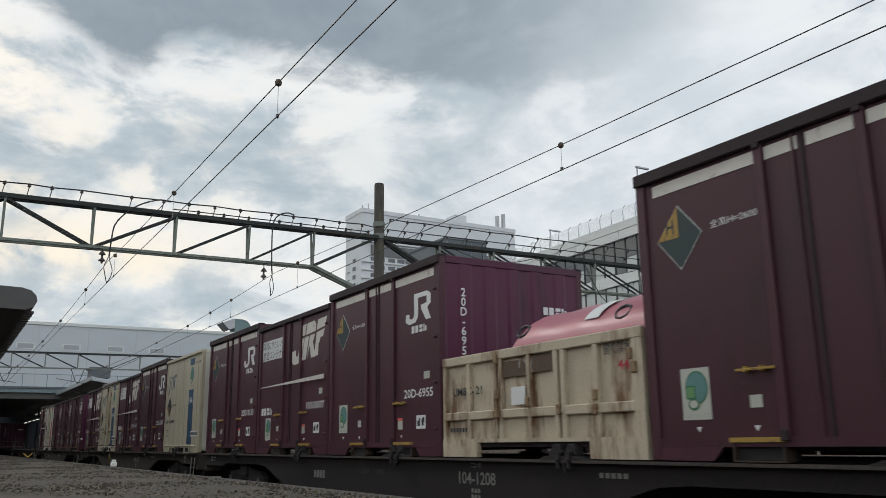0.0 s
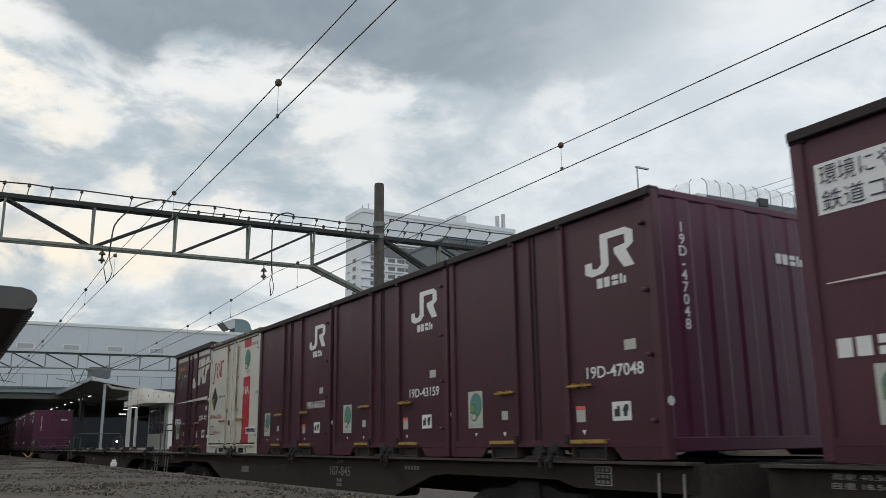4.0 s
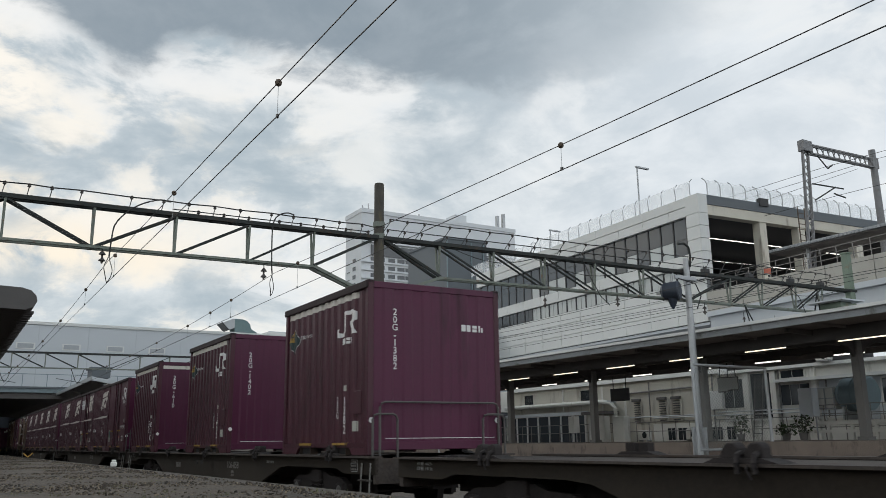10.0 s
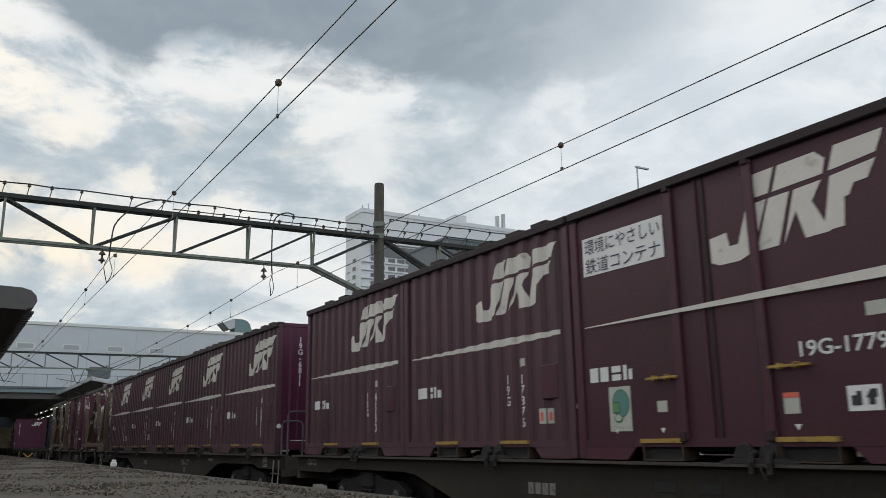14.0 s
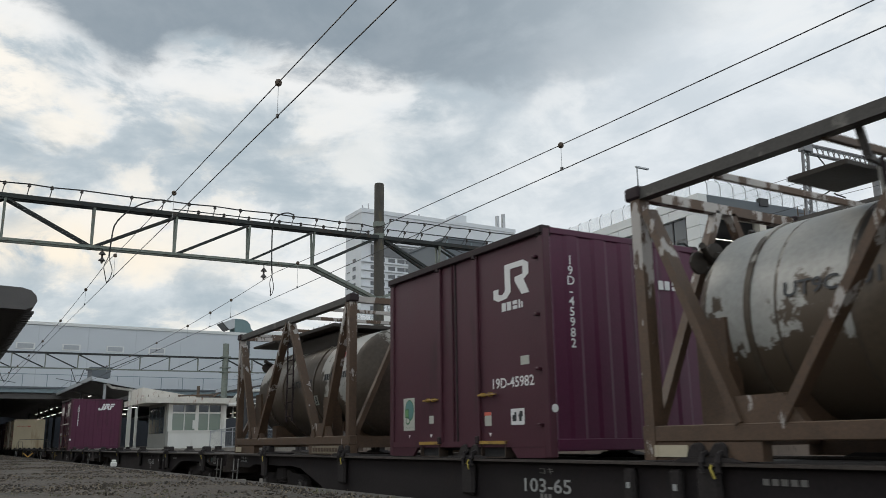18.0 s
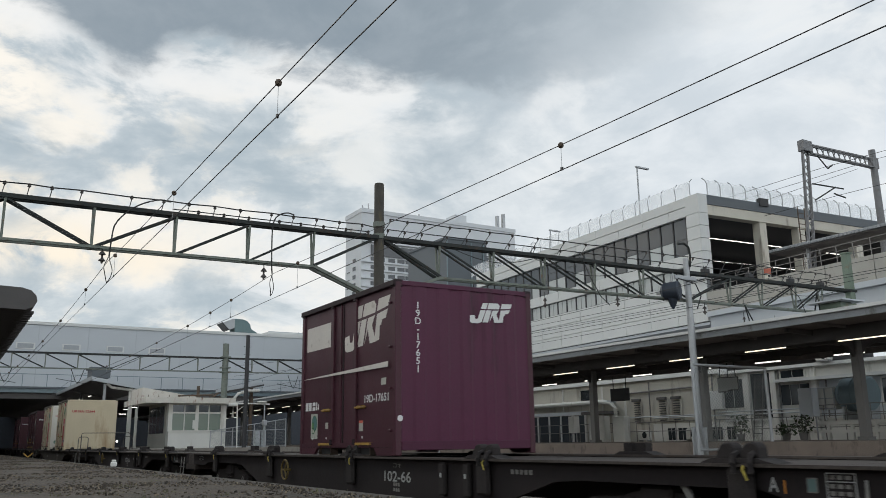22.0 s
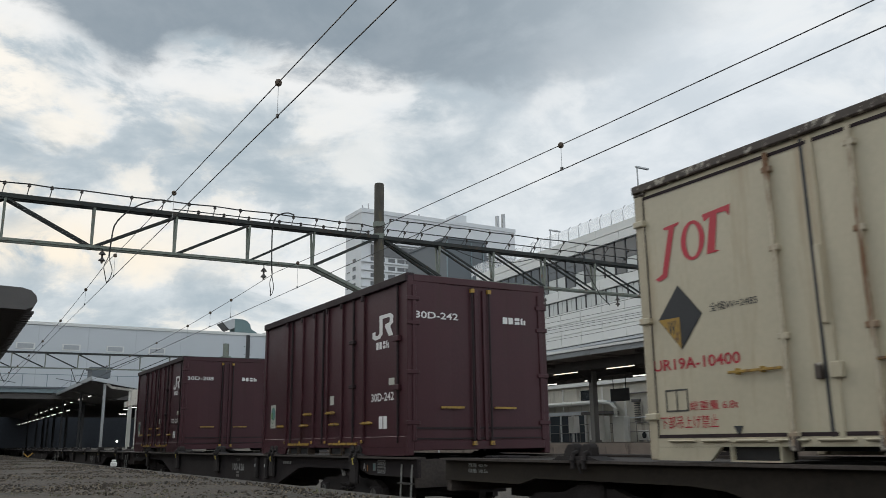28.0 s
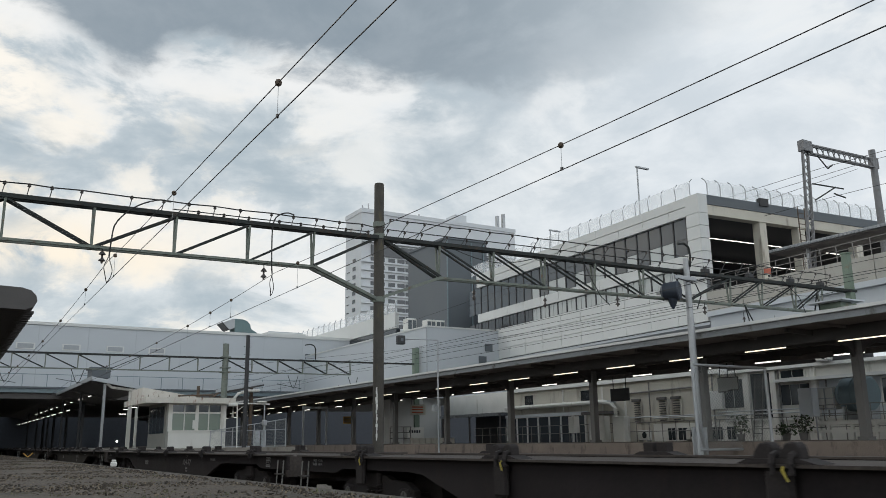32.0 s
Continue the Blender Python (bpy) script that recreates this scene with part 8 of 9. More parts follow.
def tank_container(y0, L, num, boxy, label):
    """Twenty-foot frame with a lying tank, walkway and fittings."""
    c = thing("tank_container", label, "container", group="containers on the train")
    H = 2.54
    yy = lambda u: L / 2 - u
    for sx in (-1, 1):
        x = sx * 1.17
        part("top_rail", bars(((x, yy(0.08), H - 0.05), (x, yy(L - 0.08), H - 0.05)), w=0.12, h=0.11), "frame_grey", c)
        for u in (0.08, L - 0.08):
            part("corner_casting", boxes((x - 0.09, x + 0.075, yy(u) - 0.10, yy(u) + 0.10, H - 0.10, H + 0.03)), "rail_dark", c, bevel=0.02)
        part("bottom_rail", boxes((x - 0.06, x + 0.06, -L / 2, L / 2, 0.16, 0.30)), "frame_brown", c, bevel=0.008)
        for a, b in ((0.0, 1.3), (4.3, L)):
            part("bottom_skirt", boxes((x - 0.05, x + 0.065, yy(b), yy(a), 0.0, 0.155)), "frame_brown", c)
        for u in (0.10, L - 0.10):
            part("corner_post", bars(((x, yy(u), 0.0), (x, yy(u), H - 0.02)), w=0.13, h=0.12), "frame_brown", c)
        for a, za, b, zb_ in ((0.22, 2.30, 1.10, 0.30), (1.50, 0.30, 3.02, H - 0.08), (3.14, H - 0.08, 4.58, 0.30), (4.90, 0.30, L - 0.18, H - 0.10)):
            part("brace", bars(((x, yy(a), za), (x, yy(b), zb_)), w=0.14, h=0.08), "frame_brown", c)
        for u in (1.3, 4.74):
            bm = bmesh.new()
            pts = [(u - 0.42, 0.28), (u + 0.42, 0.28), (u + 0.24, 0.52), (u - 0.24, 0.52)]
            v0, v1 = [bm.verts.new((x - 0.045, yy(a), z)) for a, z in pts], [bm.verts.new((x + 0.045, yy(a), z)) for a, z in pts]
            for i in range(4):
                bm.faces.new((v0[i], v0[(i + 1) % 4], v1[(i + 1) % 4], v1[i]))
            bm.faces.new(v0[::-1]), bm.faces.new(v1)
            part("gusset", bm, "frame_brown", c)
    for sy in (-1, 1):
        y = sy * (L / 2 - 0.1)
        part("end_beam", bars(((-1.17, y, H - 0.05), (1.17, y, H - 0.05)), w=0.10, h=0.10), "frame_brown", c)
        part("end_sill", bars(((-1.17, y, 0.2), (1.17, y, 0.2)), w=0.12, h=0.18), "frame_brown", c)
        for sx in (-1, 1):
            part("end_brace", bars(((sx * 0.10, y, H - 0.08), (sx * 1.10, y, 0.32)), w=0.10, h=0.08), "frame_brown", c)
    for u in (1.0, 2.1, 3.9, 5.0):
        part("cross_beam", bars(((-1.17, yy(u), H - 0.09), (1.17, yy(u), H - 0.09)), w=0.05, h=0.06), "frame_brown", c)
    r, zc = 0.93, 1.20
    bm = bmesh.new()
    half = 2.42
    prof = [(0.01, -half - 0.34), (0.42, -half - 0.30), (0.70, -half - 0.20), (0.86, -half - 0.08), (r, -half + 0.04), (r, half - 0.04), (0.86, half + 0.08), (0.70, half + 0.20), (0.42, half + 0.30), (0.01, half + 0.34)]
    bm_lathe(bm, prof, 40, (0, 0, zc), "y")
    part("tank", bm, "tank", c, "brown tank shell with peeling pale paint", smooth=True)
    for y in ((-1.5, -0.7, 0.9, 1.7) if boxy else (-1.9, 1.9)):
        bm = bmesh.new()
        bm_lathe(bm, [(r, y - 0.03), (r + 0.022, y - 0.03), (r + 0.022, y + 0.03), (r, y + 0.03)], 40, (0, 0, zc), "y")
        part("hoop", bm, "tank", c, smooth=True)
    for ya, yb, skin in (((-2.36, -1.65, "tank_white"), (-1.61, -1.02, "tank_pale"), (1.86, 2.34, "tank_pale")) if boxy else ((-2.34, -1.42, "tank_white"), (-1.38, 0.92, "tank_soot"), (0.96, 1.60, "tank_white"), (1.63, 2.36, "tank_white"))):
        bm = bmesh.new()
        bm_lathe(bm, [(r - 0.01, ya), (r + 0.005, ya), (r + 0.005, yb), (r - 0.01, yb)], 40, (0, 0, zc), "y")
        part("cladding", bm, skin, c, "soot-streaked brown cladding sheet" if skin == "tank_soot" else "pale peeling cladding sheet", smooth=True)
    for y0_, y1_, z1_ in ((-1.74, -1.30, 0.98), (2.12, 2.46, 1.22)):
        part("support_leg", boxes((-0.97, -0.80, y0_, y1_, 0.28, z1_)), "frame_brown", c, "tan support plate with peeled paint")
    for y in (-1.7, 1.7):
        part("saddle", boxes((-0.8, 0.8, y - 0.12, y + 0.12, 0.2, 0.55)), "frame_brown", c)
    if boxy:
        part("valve_box", boxes((-0.55, 0.55, -0.95, 1.05, 1.75, 2.27)), "tank_top", c, bevel=0.06)
        part("box_lid", boxes((-0.78, 0.78, -1.25, 1.3, 2.27, 2.33)), "tank_top", c)
    else:
        part("tray", boxes((-0.56, 0.56, -1.9, 0.74, 2.06, 2.12)), "tank_top", c)
        for w in ((-0.62, -0.57, -1.92, 0.78, 2.0, 2.30), (0.57, 0.62, -1.92, 0.78, 2.0, 2.30), (-0.565, 0.565, -1.92, -1.88, 2.0, 2.30), (-0.565, 0.565, 0.74, 0.78, 2.0, 2.30)):
            part("tray_wall", boxes(w), "tank_pale", c)
        part("hatch_box", boxes((-0.45, 0.45, -1.75, -0.75, 2.13, 2.44)), "tank_pale", c, bevel=0.03)
        for y in (-1.6, -0.9, 0.05, 0.6):
            part("hanger", bars(((-1.10, y, 2.46), (-1.02, y, 2.22)), w=0.06, h=0.03), "frame_grey", c)
            part("hanger_foot", bars(((-1.04, y, 2.22), (-0.62, y, 2.16)), w=0.04, h=0.04), "frame_grey", c)
    part("walkway", boxes((-0.95, -0.3, 1.4, L / 2 - 0.2, 2.25, 2.29) if boxy else (-0.95, -0.3, 0.82, 1.36, 2.25, 2.29)), "tank_top", c)
    for sx in (-0.16, 0.16):
        bm = bmesh.new()
        bm_tube(bm, [(-1.0, 0.35 + sx, 2.2), (-0.99, 0.35 + sx, 1.6), (-0.99, 0.35 + sx, 0.6)], 0.016)
        part("ladder_rail", bm, "rail_dark", c)
    for k in range(6):
        part("rung", bars(((-0.99, 0.19, 0.7 + 0.27 * k), (-0.99, 0.51, 0.7 + 0.27 * k)), w=0.012, n=6), "rail_dark", c)
    # pipework on the rear head
    for a, b in (((-0.5, 2.55, 1.9), (0.3, 2.75, 2.05)), ((-0.6, 2.6, 1.75), (-0.1, 2.8, 1.95)), ((0.0, 2.5, 2.2), (0.1, 2.8, 1.7)), ((-0.8, 2.45, 1.95), (-0.3, 2.75, 1.8))):
        part("pipe", bars((a, b), w=0.035, n=8), "tank_top", c)
    for p in ((-0.4, 2.65, 1.95), (0.1, 2.7, 2.0), (-0.7, 2.6, 1.82)):
        bm = bmesh.new()
        bm_lathe(bm, [(0.02, -0.02), (0.11, -0.015), (0.11, 0.015), (0.02, 0.02)], 12, p, "y")
        part("valve_wheel", bm, "tank_top", c)

    def on_tank(polys, material, name, lift=0.006, tris=None, label=""):
        """A marking laid on the near flank of the tank: u along it, v round it from the middle line, metres."""
        if name in SINGLY:
            for q in polys:
                on_tank([q], material, SINGLY[name], lift)
            return
        bm = bmesh.new()
        if tris:
            vv = [bm.verts.new((u, v, 0)) for u, v in tris[0]]
            for f in tris[1]:
                bm.faces.new([vv[i] for i in f])
        for q in polys:
            bm.faces.new([bm.verts.new((u, v, 0)) for u, v in q])
        for v in bm.verts:
            a = v.co.y / r
            v.co = (-(r + 0.005 + lift) * math.cos(a), yy(v.co.x), zc + (r + 0.005 + lift) * math.sin(a))
        me = bpy.data.meshes.new(name)
        bm.to_mesh(me)
        bm.free()
        me.materials.append(M[material])
        put(name, me, c, label)

    on_tank([disc(4.75, 0.42, 0.17, 20)], "red", "badge", label="round red badge with a white star shape")
    on_tank([[(4.75 + 0.14 * (1 if k % 2 == 0 else 0.42) * math.sin(k * math.pi / 5), 0.42 + 0.14 * (1 if k % 2 == 0 else 0.42) * math.cos(k * math.pi / 5)) for k in range(10)]], "letter", "badge_star", 0.010)
    p0 = 3.36 if boxy else 2.84
    on_tank([rect(p0, p0 + 0.56, -0.34, -0.16)], "sticker" if boxy else "tank_plate", "sign_plate", 0.008, label="sign plate with dark bars")
    for k in range(3):
        on_tank([rect(p0 + 0.04 + k * 0.12, p0 + 0.13 + k * 0.12, -0.31, -0.19)], "mark_black", "sign_bar", 0.011)
    vs, fs = glyphs("8")
    on_tank([], "mark_black", "digit", 0.012, ([(p0 + 0.44 + 0.09 * a, -0.32 + 0.14 * b) for a, b in vs], fs))
    on_tank([rect(4.25 + 0.10 * k, 4.33 + 0.10 * k, 0.08, 0.19) for k in range(10)], "mark_black", "name_bars", 0.008)
    vs, fs = glyphs(num)
    n0 = 2.75 if boxy else 1.42
    on_tank([], "mark_black", "lettering", 0.008, ([(n0 + 0.98 * a, (0.02 if boxy else 0.10) + 0.13 * b) for a, b in vs], fs), label="faded dark tank number")
    decal("plate", [rect(4.5, 5.75, 0.02, 0.14)], "tank_plate", c, L, lift=0.02, label="cream plate with dark bars")
    decal("plate_bars", [rect(4.55 + k * 0.12, 4.64 + k * 0.12, 0.05, 0.11) for k in range(9)], "frame_brown", c, L, lift=0.024)
    decal("plate", [rect(0.15, 0.55, 0.03, 0.13)], "reefer", c, L, lift=0.02)
    MOVERS.append((c, y0 + L / 2, DECK + 0.012))
    return c


# ---- loads, front to rear ----
PLAIN = "burgundy side-door container with white markings, on a flat wagon"
BANDED = "burgundy container with a white top band and a size lozenge"
SLOGAN = "burgundy container with a white slogan plate and tapered stripe"
RIBBED = "ribbed burgundy container with a slanted white mark and stripe"
door_container(1.98, 3.70, 2.6, "20D-4415", band=True, hbox=True, label=BANDED)
hopper_container(5.74, 3.65, "low rusty cream open-top container under a red tarpaulin")
door_container(9.44, 3.68, 2.6, "20D-6955", band=True, hbox=True, label=BANDED)
door_container(13.15, 3.68, 2.5, "19D-36977", mark="wide", sign="text", label=SLOGAN)
door_container(16.90, 3.70, 2.6, "20D-2153", band=True, hbox=True, label=BANDED)
reefer_container(21.34, 3.80, 2.5, "UR19A-848", "blue", "reefer", doors=False, label="white smooth-sided refrigerated container with a blue band")
door_container(25.22, 3.70, 2.6, "20D-2295", band=True, hbox=True, label=BANDED)
door_container(29.00, 3.72, 2.5, "19D-34121", mark="wide", sign="text", label=SLOGAN)
reefer_container(32.92, 3.74, 2.5, "UR19A-24", "blue", "reefer", label="cream refrigerated container with doors and a blue band")
door_container(36.70, 3.72, 2.5, "19D-31909", mark="wide", sign="text", label=SLOGAN)
door_container(41.95, 3.70, 2.5, "19D-47048", label=PLAIN)
door_container(45.72, 3.70, 2.5, "19D-43159", label=PLAIN)
door_container(49.56, 3.70, 2.5, "19D-45630", label=PLAIN)
reefer_container(53.30, 3.70, 2.5, "UR19A-10203", "red", "reefer_pale", label="white refrigerated container with doors and a red band")
door_container(57.02, 3.56, 2.6, "20D-415", mark="wide", band=True, hbox=True, cargo_text="コキ50000積載禁止", label="burgundy container with white band, lozenge and orange note")
ribbed_container(101.22, 3.66, 2.62, "20G-1382", "small", True, True, "sticker", label="ribbed burgundy container with white band and lozenge")
ribbed_container(108.48, 3.66, 2.62, "20G-1402", "small", True, True, "sticker", label="ribbed burgundy container with white band and lozenge")
ribbed_container(115.86, 3.54, 2.62, "20G-610", "small", True, True, "sticker", end_band=True, label="ribbed burgundy container with white bands on side and end")
door_container(120.75, 3.70, 2.5, "19D-50911", label=PLAIN)
ribbed_container(124.50, 3.70, 2.5, "19G-17186", label=RIBBED)
door_container(128.26, 3.70, 2.5, "19G-17794", mark="wide", sign="text", label=SLOGAN)
ribbed_container(132.00, 3.70, 2.5, "19G-17876", sticker="sticker_red", label=RIBBED)
ribbed_container(135.72, 3.70, 2.5, "19G-4530", label=RIBBED)
ribbed_container(140.98, 3.68, 2.5, "19G-6811", label=RIBBED)
ribbed_container(144.66, 3.68, 2.5, "19G-3845", label=RIBBED)
ribbed_container(148.34, 3.68, 2.5, "19G-11207", label=RIBBED)
ribbed_container(152.00, 3.68, 2.5, "19G-8404", sticker="sticker_red", label=RIBBED)
ribbed_container(155.66, 3.68, 2.5, "19G-16120", sticker="sticker_red", label=RIBBED)
tank_container(160.58, 5.90, "UT9C-5015", False, "brown tank container with peeling paint in a braced frame")
door_container(167.85, 3.72, 2.5, "19D-45982", label=PLAIN)
tank_container(172.95, 6.04, "UT8C-8001", True, "brown tank container with round red badge in a braced frame")
door_container(206.65, 3.70, 2.5, "19D-17651", mark="wide", sign="blank", arrow=False, end_mark="wide", label="burgundy container with a blank white plate and stripe")
reefer_container(243.42, 3.70, 2.5, "UR19A-12344", "red", "reefer_rust", label="rust-streaked cream refrigerated container with a red band")
reefer_container(250.62, 3.66, 2.5, "UR19A-10400", "red", "reefer", extra=True, label="cream refrigerated container with rust stains and a red band")
long_container(258.92, 6.14, 2.5, "30D-242", label="long brown-red container with double end doors")
long_container(271.85, 6.06, 2.5, "30D-208", label="long brown-red container with double end doors")

# ---- flat wagons ----
BOUNDS = [0.9, 21.05, 41.3, 61.6, 81.1, 100.6, 120.0, 140.2, 160.1, 179.4, 198.8, 218.0, 238.0, 258.3, 278.4, 298.5, 318.5, 338.5, 358.5, 378.5, 398.5]
NUMBERS = ["104-1208", "106-512", "107-845", "106-28", "106-254", "106-858", "107-1941", "106-377", "103-65", "102-65", "102-66", "103-66", "106-940", "100-126", "100-125", "104-77", "106-1002", "107-33", "106-615", "104-300"]


BRAKE_AT = {1: 33.3, 10: 210.8, 11: 230.7}


def wheelset(parent, y):
    ob = new("wheelset")
    ob.empty_display_size = 0.1
    ob.parent = parent
    ob.matrix_basis = pose(0, y, -0.57)
    for sx in (-1, 1):
        def wheel():
            bm = bmesh.new()
            bm_lathe(bm, [(0.05, sx * 0.62 - 0.05), (0.30, sx * 0.62 - 0.04), (0.36, sx * 0.62 - 0.06), (0.43, sx * 0.62 - 0.06), (0.43, sx * 0.62 + 0.06), (0.36, sx * 0.62 + 0.06), (0.30, sx * 0.62 + 0.03), (0.05, sx * 0.62 + 0.06)], 28, (0, 0, 0), "x")
            return mesh_of("wheel", bm, "bogie", smooth=True)
        put("wheel", shared(("wheel", sx), wheel), ob)

        def cap():
            bm = bmesh.new()
            bm_lathe(bm, [(0.10, sx * 1.03), (0.10, sx * 1.07), (0.06, sx * 1.08), (0.01, sx * 1.08)], 16, (0, 0, 0), "x")
            bm_box(bm, sx * 1.085 - 0.004, sx * 1.085 + 0.004, -0.012, 0.012, -0.085, 0.085)
            return mesh_of("axle_cap", bm, "steel_grey")
        put("axle_cap", shared(("cap", sx), cap), ob)
    put("axle", shared(("axle",), lambda: mesh_of("axle", bars(((-1.03, 0, 0), (1.03, 0, 0)), w=0.065, n=10), "bogie")), ob)
    return ob


def bogie(parent, y):
    for sx in (-1, 1):
        def frame_side():
            bm = bmesh.new()
            x0, x1 = (sx * 0.98 - 0.05, sx * 0.98 + 0.05)
            pts = [(-1.20, -0.47), (-0.95, -0.36), (-0.5, -0.34), (-0.30, -0.28), (0.30, -0.28), (0.5, -0.34), (0.95, -0.36), (1.20, -0.47), (1.20, -0.66), (0.80, -0.66), (0.52, -0.74), (-0.52, -0.74), (-0.80, -0.66), (-1.20, -0.66)]
            v0, v1 = [bm.verts.new((x0, a, z)) for a, z in pts], [bm.verts.new((x1, a, z)) for a, z in pts]
            for i in range(len(pts)):
                j = (i + 1) % len(pts)
                bm.faces.new((v0[i], v0[j], v1[j], v1[i]))
            bm.faces.new(v0[::-1]), bm.faces.new(v1)
            return mesh_of("bogie_frame", bm, "bogie")
        put("bogie_frame", shared(("bf", sx), frame_side), parent).matrix_basis = pose(0, y, 0)
        for dy in (-0.95, 0.95):
            put("axle_box", shared(("ab", sx), lambda: mesh_of("axle_box", boxes((sx * 1.0 - 0.07, sx * 1.0 + 0.07, -0.15, 0.15, -0.70, -0.44)), "bogie", 0.03)), parent).matrix_basis = pose(0, y + dy, 0)
        for k in (-0.16, 0.0, 0.16) if sx < 0 else ():
            def spring():
                bm = bmesh.new()
                bm_tube(bm, [(sx * 1.04 + 0.06 * math.cos(a * 0.9), 0.06 * math.sin(a * 0.9), -0.70 + 0.011 * a) for a in range(30)], 0.014, 5)
                return mesh_of("spring", bm, "bogie")
            put("spring", shared(("spring", sx), spring), parent).matrix_basis = pose(0, y + k, 0)
    put("bolster", shared(("bol",), lambda: mesh_of("bolster", boxes((-1.1, 1.1, -0.2, 0.2, -0.48, -0.22)), "bogie", 0.03)), parent).matrix_basis = pose(0, y, 0)
    for dy in (-0.95, 0.95):
        SPINNERS.append((wheelset(parent, y + dy), y + dy))


def wagon(a, b, num, k):
    L = b - a - 0.75
    c = thing("flat_wagon", "weathered brown iron container flat wagon", "wagon", group="flat wagons")
    yellow = num[:3] in ("100", "102", "103")
    web, paint = ("sill", "stencil") if yellow else ("sill" if num[:3] == "104" else "sill_brown", "wagon_mark")
    q = round(L, 2)

    def sill(sx):
        bm = bmesh.new()
        pts = [(-L / 2, -0.03), (L / 2, -0.03), (L / 2, -0.27), (8.2, -0.27), (7.9, -0.20), (5.7, -0.20), (5.3, -0.23), (4.1, -0.56), (-4.1, -0.56), (-5.3, -0.23), (-5.7, -0.20), (-7.9, -0.20), (-8.2, -0.27), (-L / 2, -0.27)]
        x0, x1 = (sx * 1.19 - 0.03, sx * 1.19 + 0.03)
        v0, v1 = [bm.verts.new((x0, y, z)) for y, z in pts], [bm.verts.new((x1, y, z)) for y, z in pts]
        for i in range(len(pts)):
            j = (i + 1) % len(pts)
            bm.faces.new((v0[i], v0[j], v1[j], v1[i]))
        bm.faces.new(v0[::-1]), bm.faces.new(v1)
        return mesh_of("side_sill", bm, web)

    for sx in (-1, 1):
        put("side_sill", shared(("sl", sx, q, web), lambda: sill(sx)), c)
        put("sill_flange", shared(("sf", sx, q), lambda: mesh_of("sill_flange", boxes((sx * 1.2 - 0.11, sx * 1.2 + 0.11, -L / 2, L / 2, -0.028, -0.002)), "deck")), c)
        put("lower_flange", shared(("lf", sx, q), lambda: mesh_of("lower_flange", boxes((sx * 1.2 - 0.09, sx * 1.2 + 0.09, -4.1, 4.1, -0.585, -0.56)), "sill")), c)
        # container locks along the edge, under the middle of each load
        for i in range(5):
            y = -0.3 + (i - 2) * 3.72

            def lock_base():
                bm = prism([(-0.40, 0.0), (-0.24, 0.04), (0.22, 0.04), (0.34, 0.0)], sx * 1.20 - 0.11, sx * 1.20 + 0.11)
                if sx > 0:
                    for d in (-0.12, 0.12):
                        bm_box(bm, 1.145, 1.265, d - 0.09, d + 0.08, 0.03, 0.15)
                return mesh_of("lock_base", bm, "bogie")
            lb = put("container_lock", shared(("lockb", sx), lock_base), c)
            lb.matrix_basis = pose(0, y, 0)
            for d in (-0.12, 0.12) if sx < 0 else ():
                def lug():
                    pts = [(-0.10, 0.03), (-0.09, 0.13), (-0.05, 0.165), (0.03, 0.155), (0.08, 0.10), (0.11, 0.03)]
                    return mesh_of("lug", prism(pts, sx * 1.20 - 0.055, sx * 1.20 + 0.065), "bogie", 0.012)
                put("lug", shared(("lug", sx), lug), lb).matrix_basis = pose(0, d, 0)
            if sx > 0:
                continue
            for d in (-0.17, 0.0):
                def claw():
                    bm = bmesh.new()
                    bm_tube(bm, [(-1.24, d, 0.08), (-1.31, d - 0.01, 0.06), (-1.335, d - 0.02, 0.0), (-1.34, d - 0.03, -0.08)], 0.026, 6)
                    return mesh_of("claw", bm, "bogie", smooth=True)
                put("claw", shared(("claw", d), claw), lb)

            def lever():
                bm = bmesh.new()
                bm_tube(bm, [(-1.31, -0.10, -0.02), (-1.345, -0.12, -0.045), (-1.35, -0.145, -0.085), (-1.35, -0.165, -0.125)], 0.010, 6)
                return mesh_of("lock_lever", bm, "lever_yellow" if yellow else "bogie")
            put("lock_lever", shared(("lever", yellow), lever), lb, "yellow lock lever" if yellow else "")

            def pendant():
                return mesh_of("lock_housing", boxes((-1.30, -1.23, -0.16, 0.10, -0.42, -0.03)), "bogie", 0.03)
            if yellow:
                put("lock_housing", shared(("pend",), pendant), lb)
    put("centre_sill", shared(("cs", q), lambda: mesh_of("centre_sill", boxes((-0.22, 0.22, -L / 2, L / 2, -0.5, -0.08)), "bogie")), c)
    for i in range(16):
        y = -L / 2 + 0.15 + i * (L - 0.3) / 15
        put("cross_member", shared(("cm",), lambda: mesh_of("cross_member", boxes((-1.18, 1.18, -0.09, 0.09, -0.16, -0.035)), "deck")), c).matrix_basis = pose(0, y, 0)
    put("deck_plate", shared(("dp", q), lambda: mesh_of("deck_plate", boxes((-1.1, 1.1, -L / 2 + 0.02, L / 2 - 0.02, -0.055, -0.036)), "deck")), c)
    put("underframe_tank", shared(("air",), lambda: mesh_of("underframe_tank", boxes((-0.9, 0.9, -1.2, 1.0, -0.75, -0.5)), "bogie", 0.06)), c)
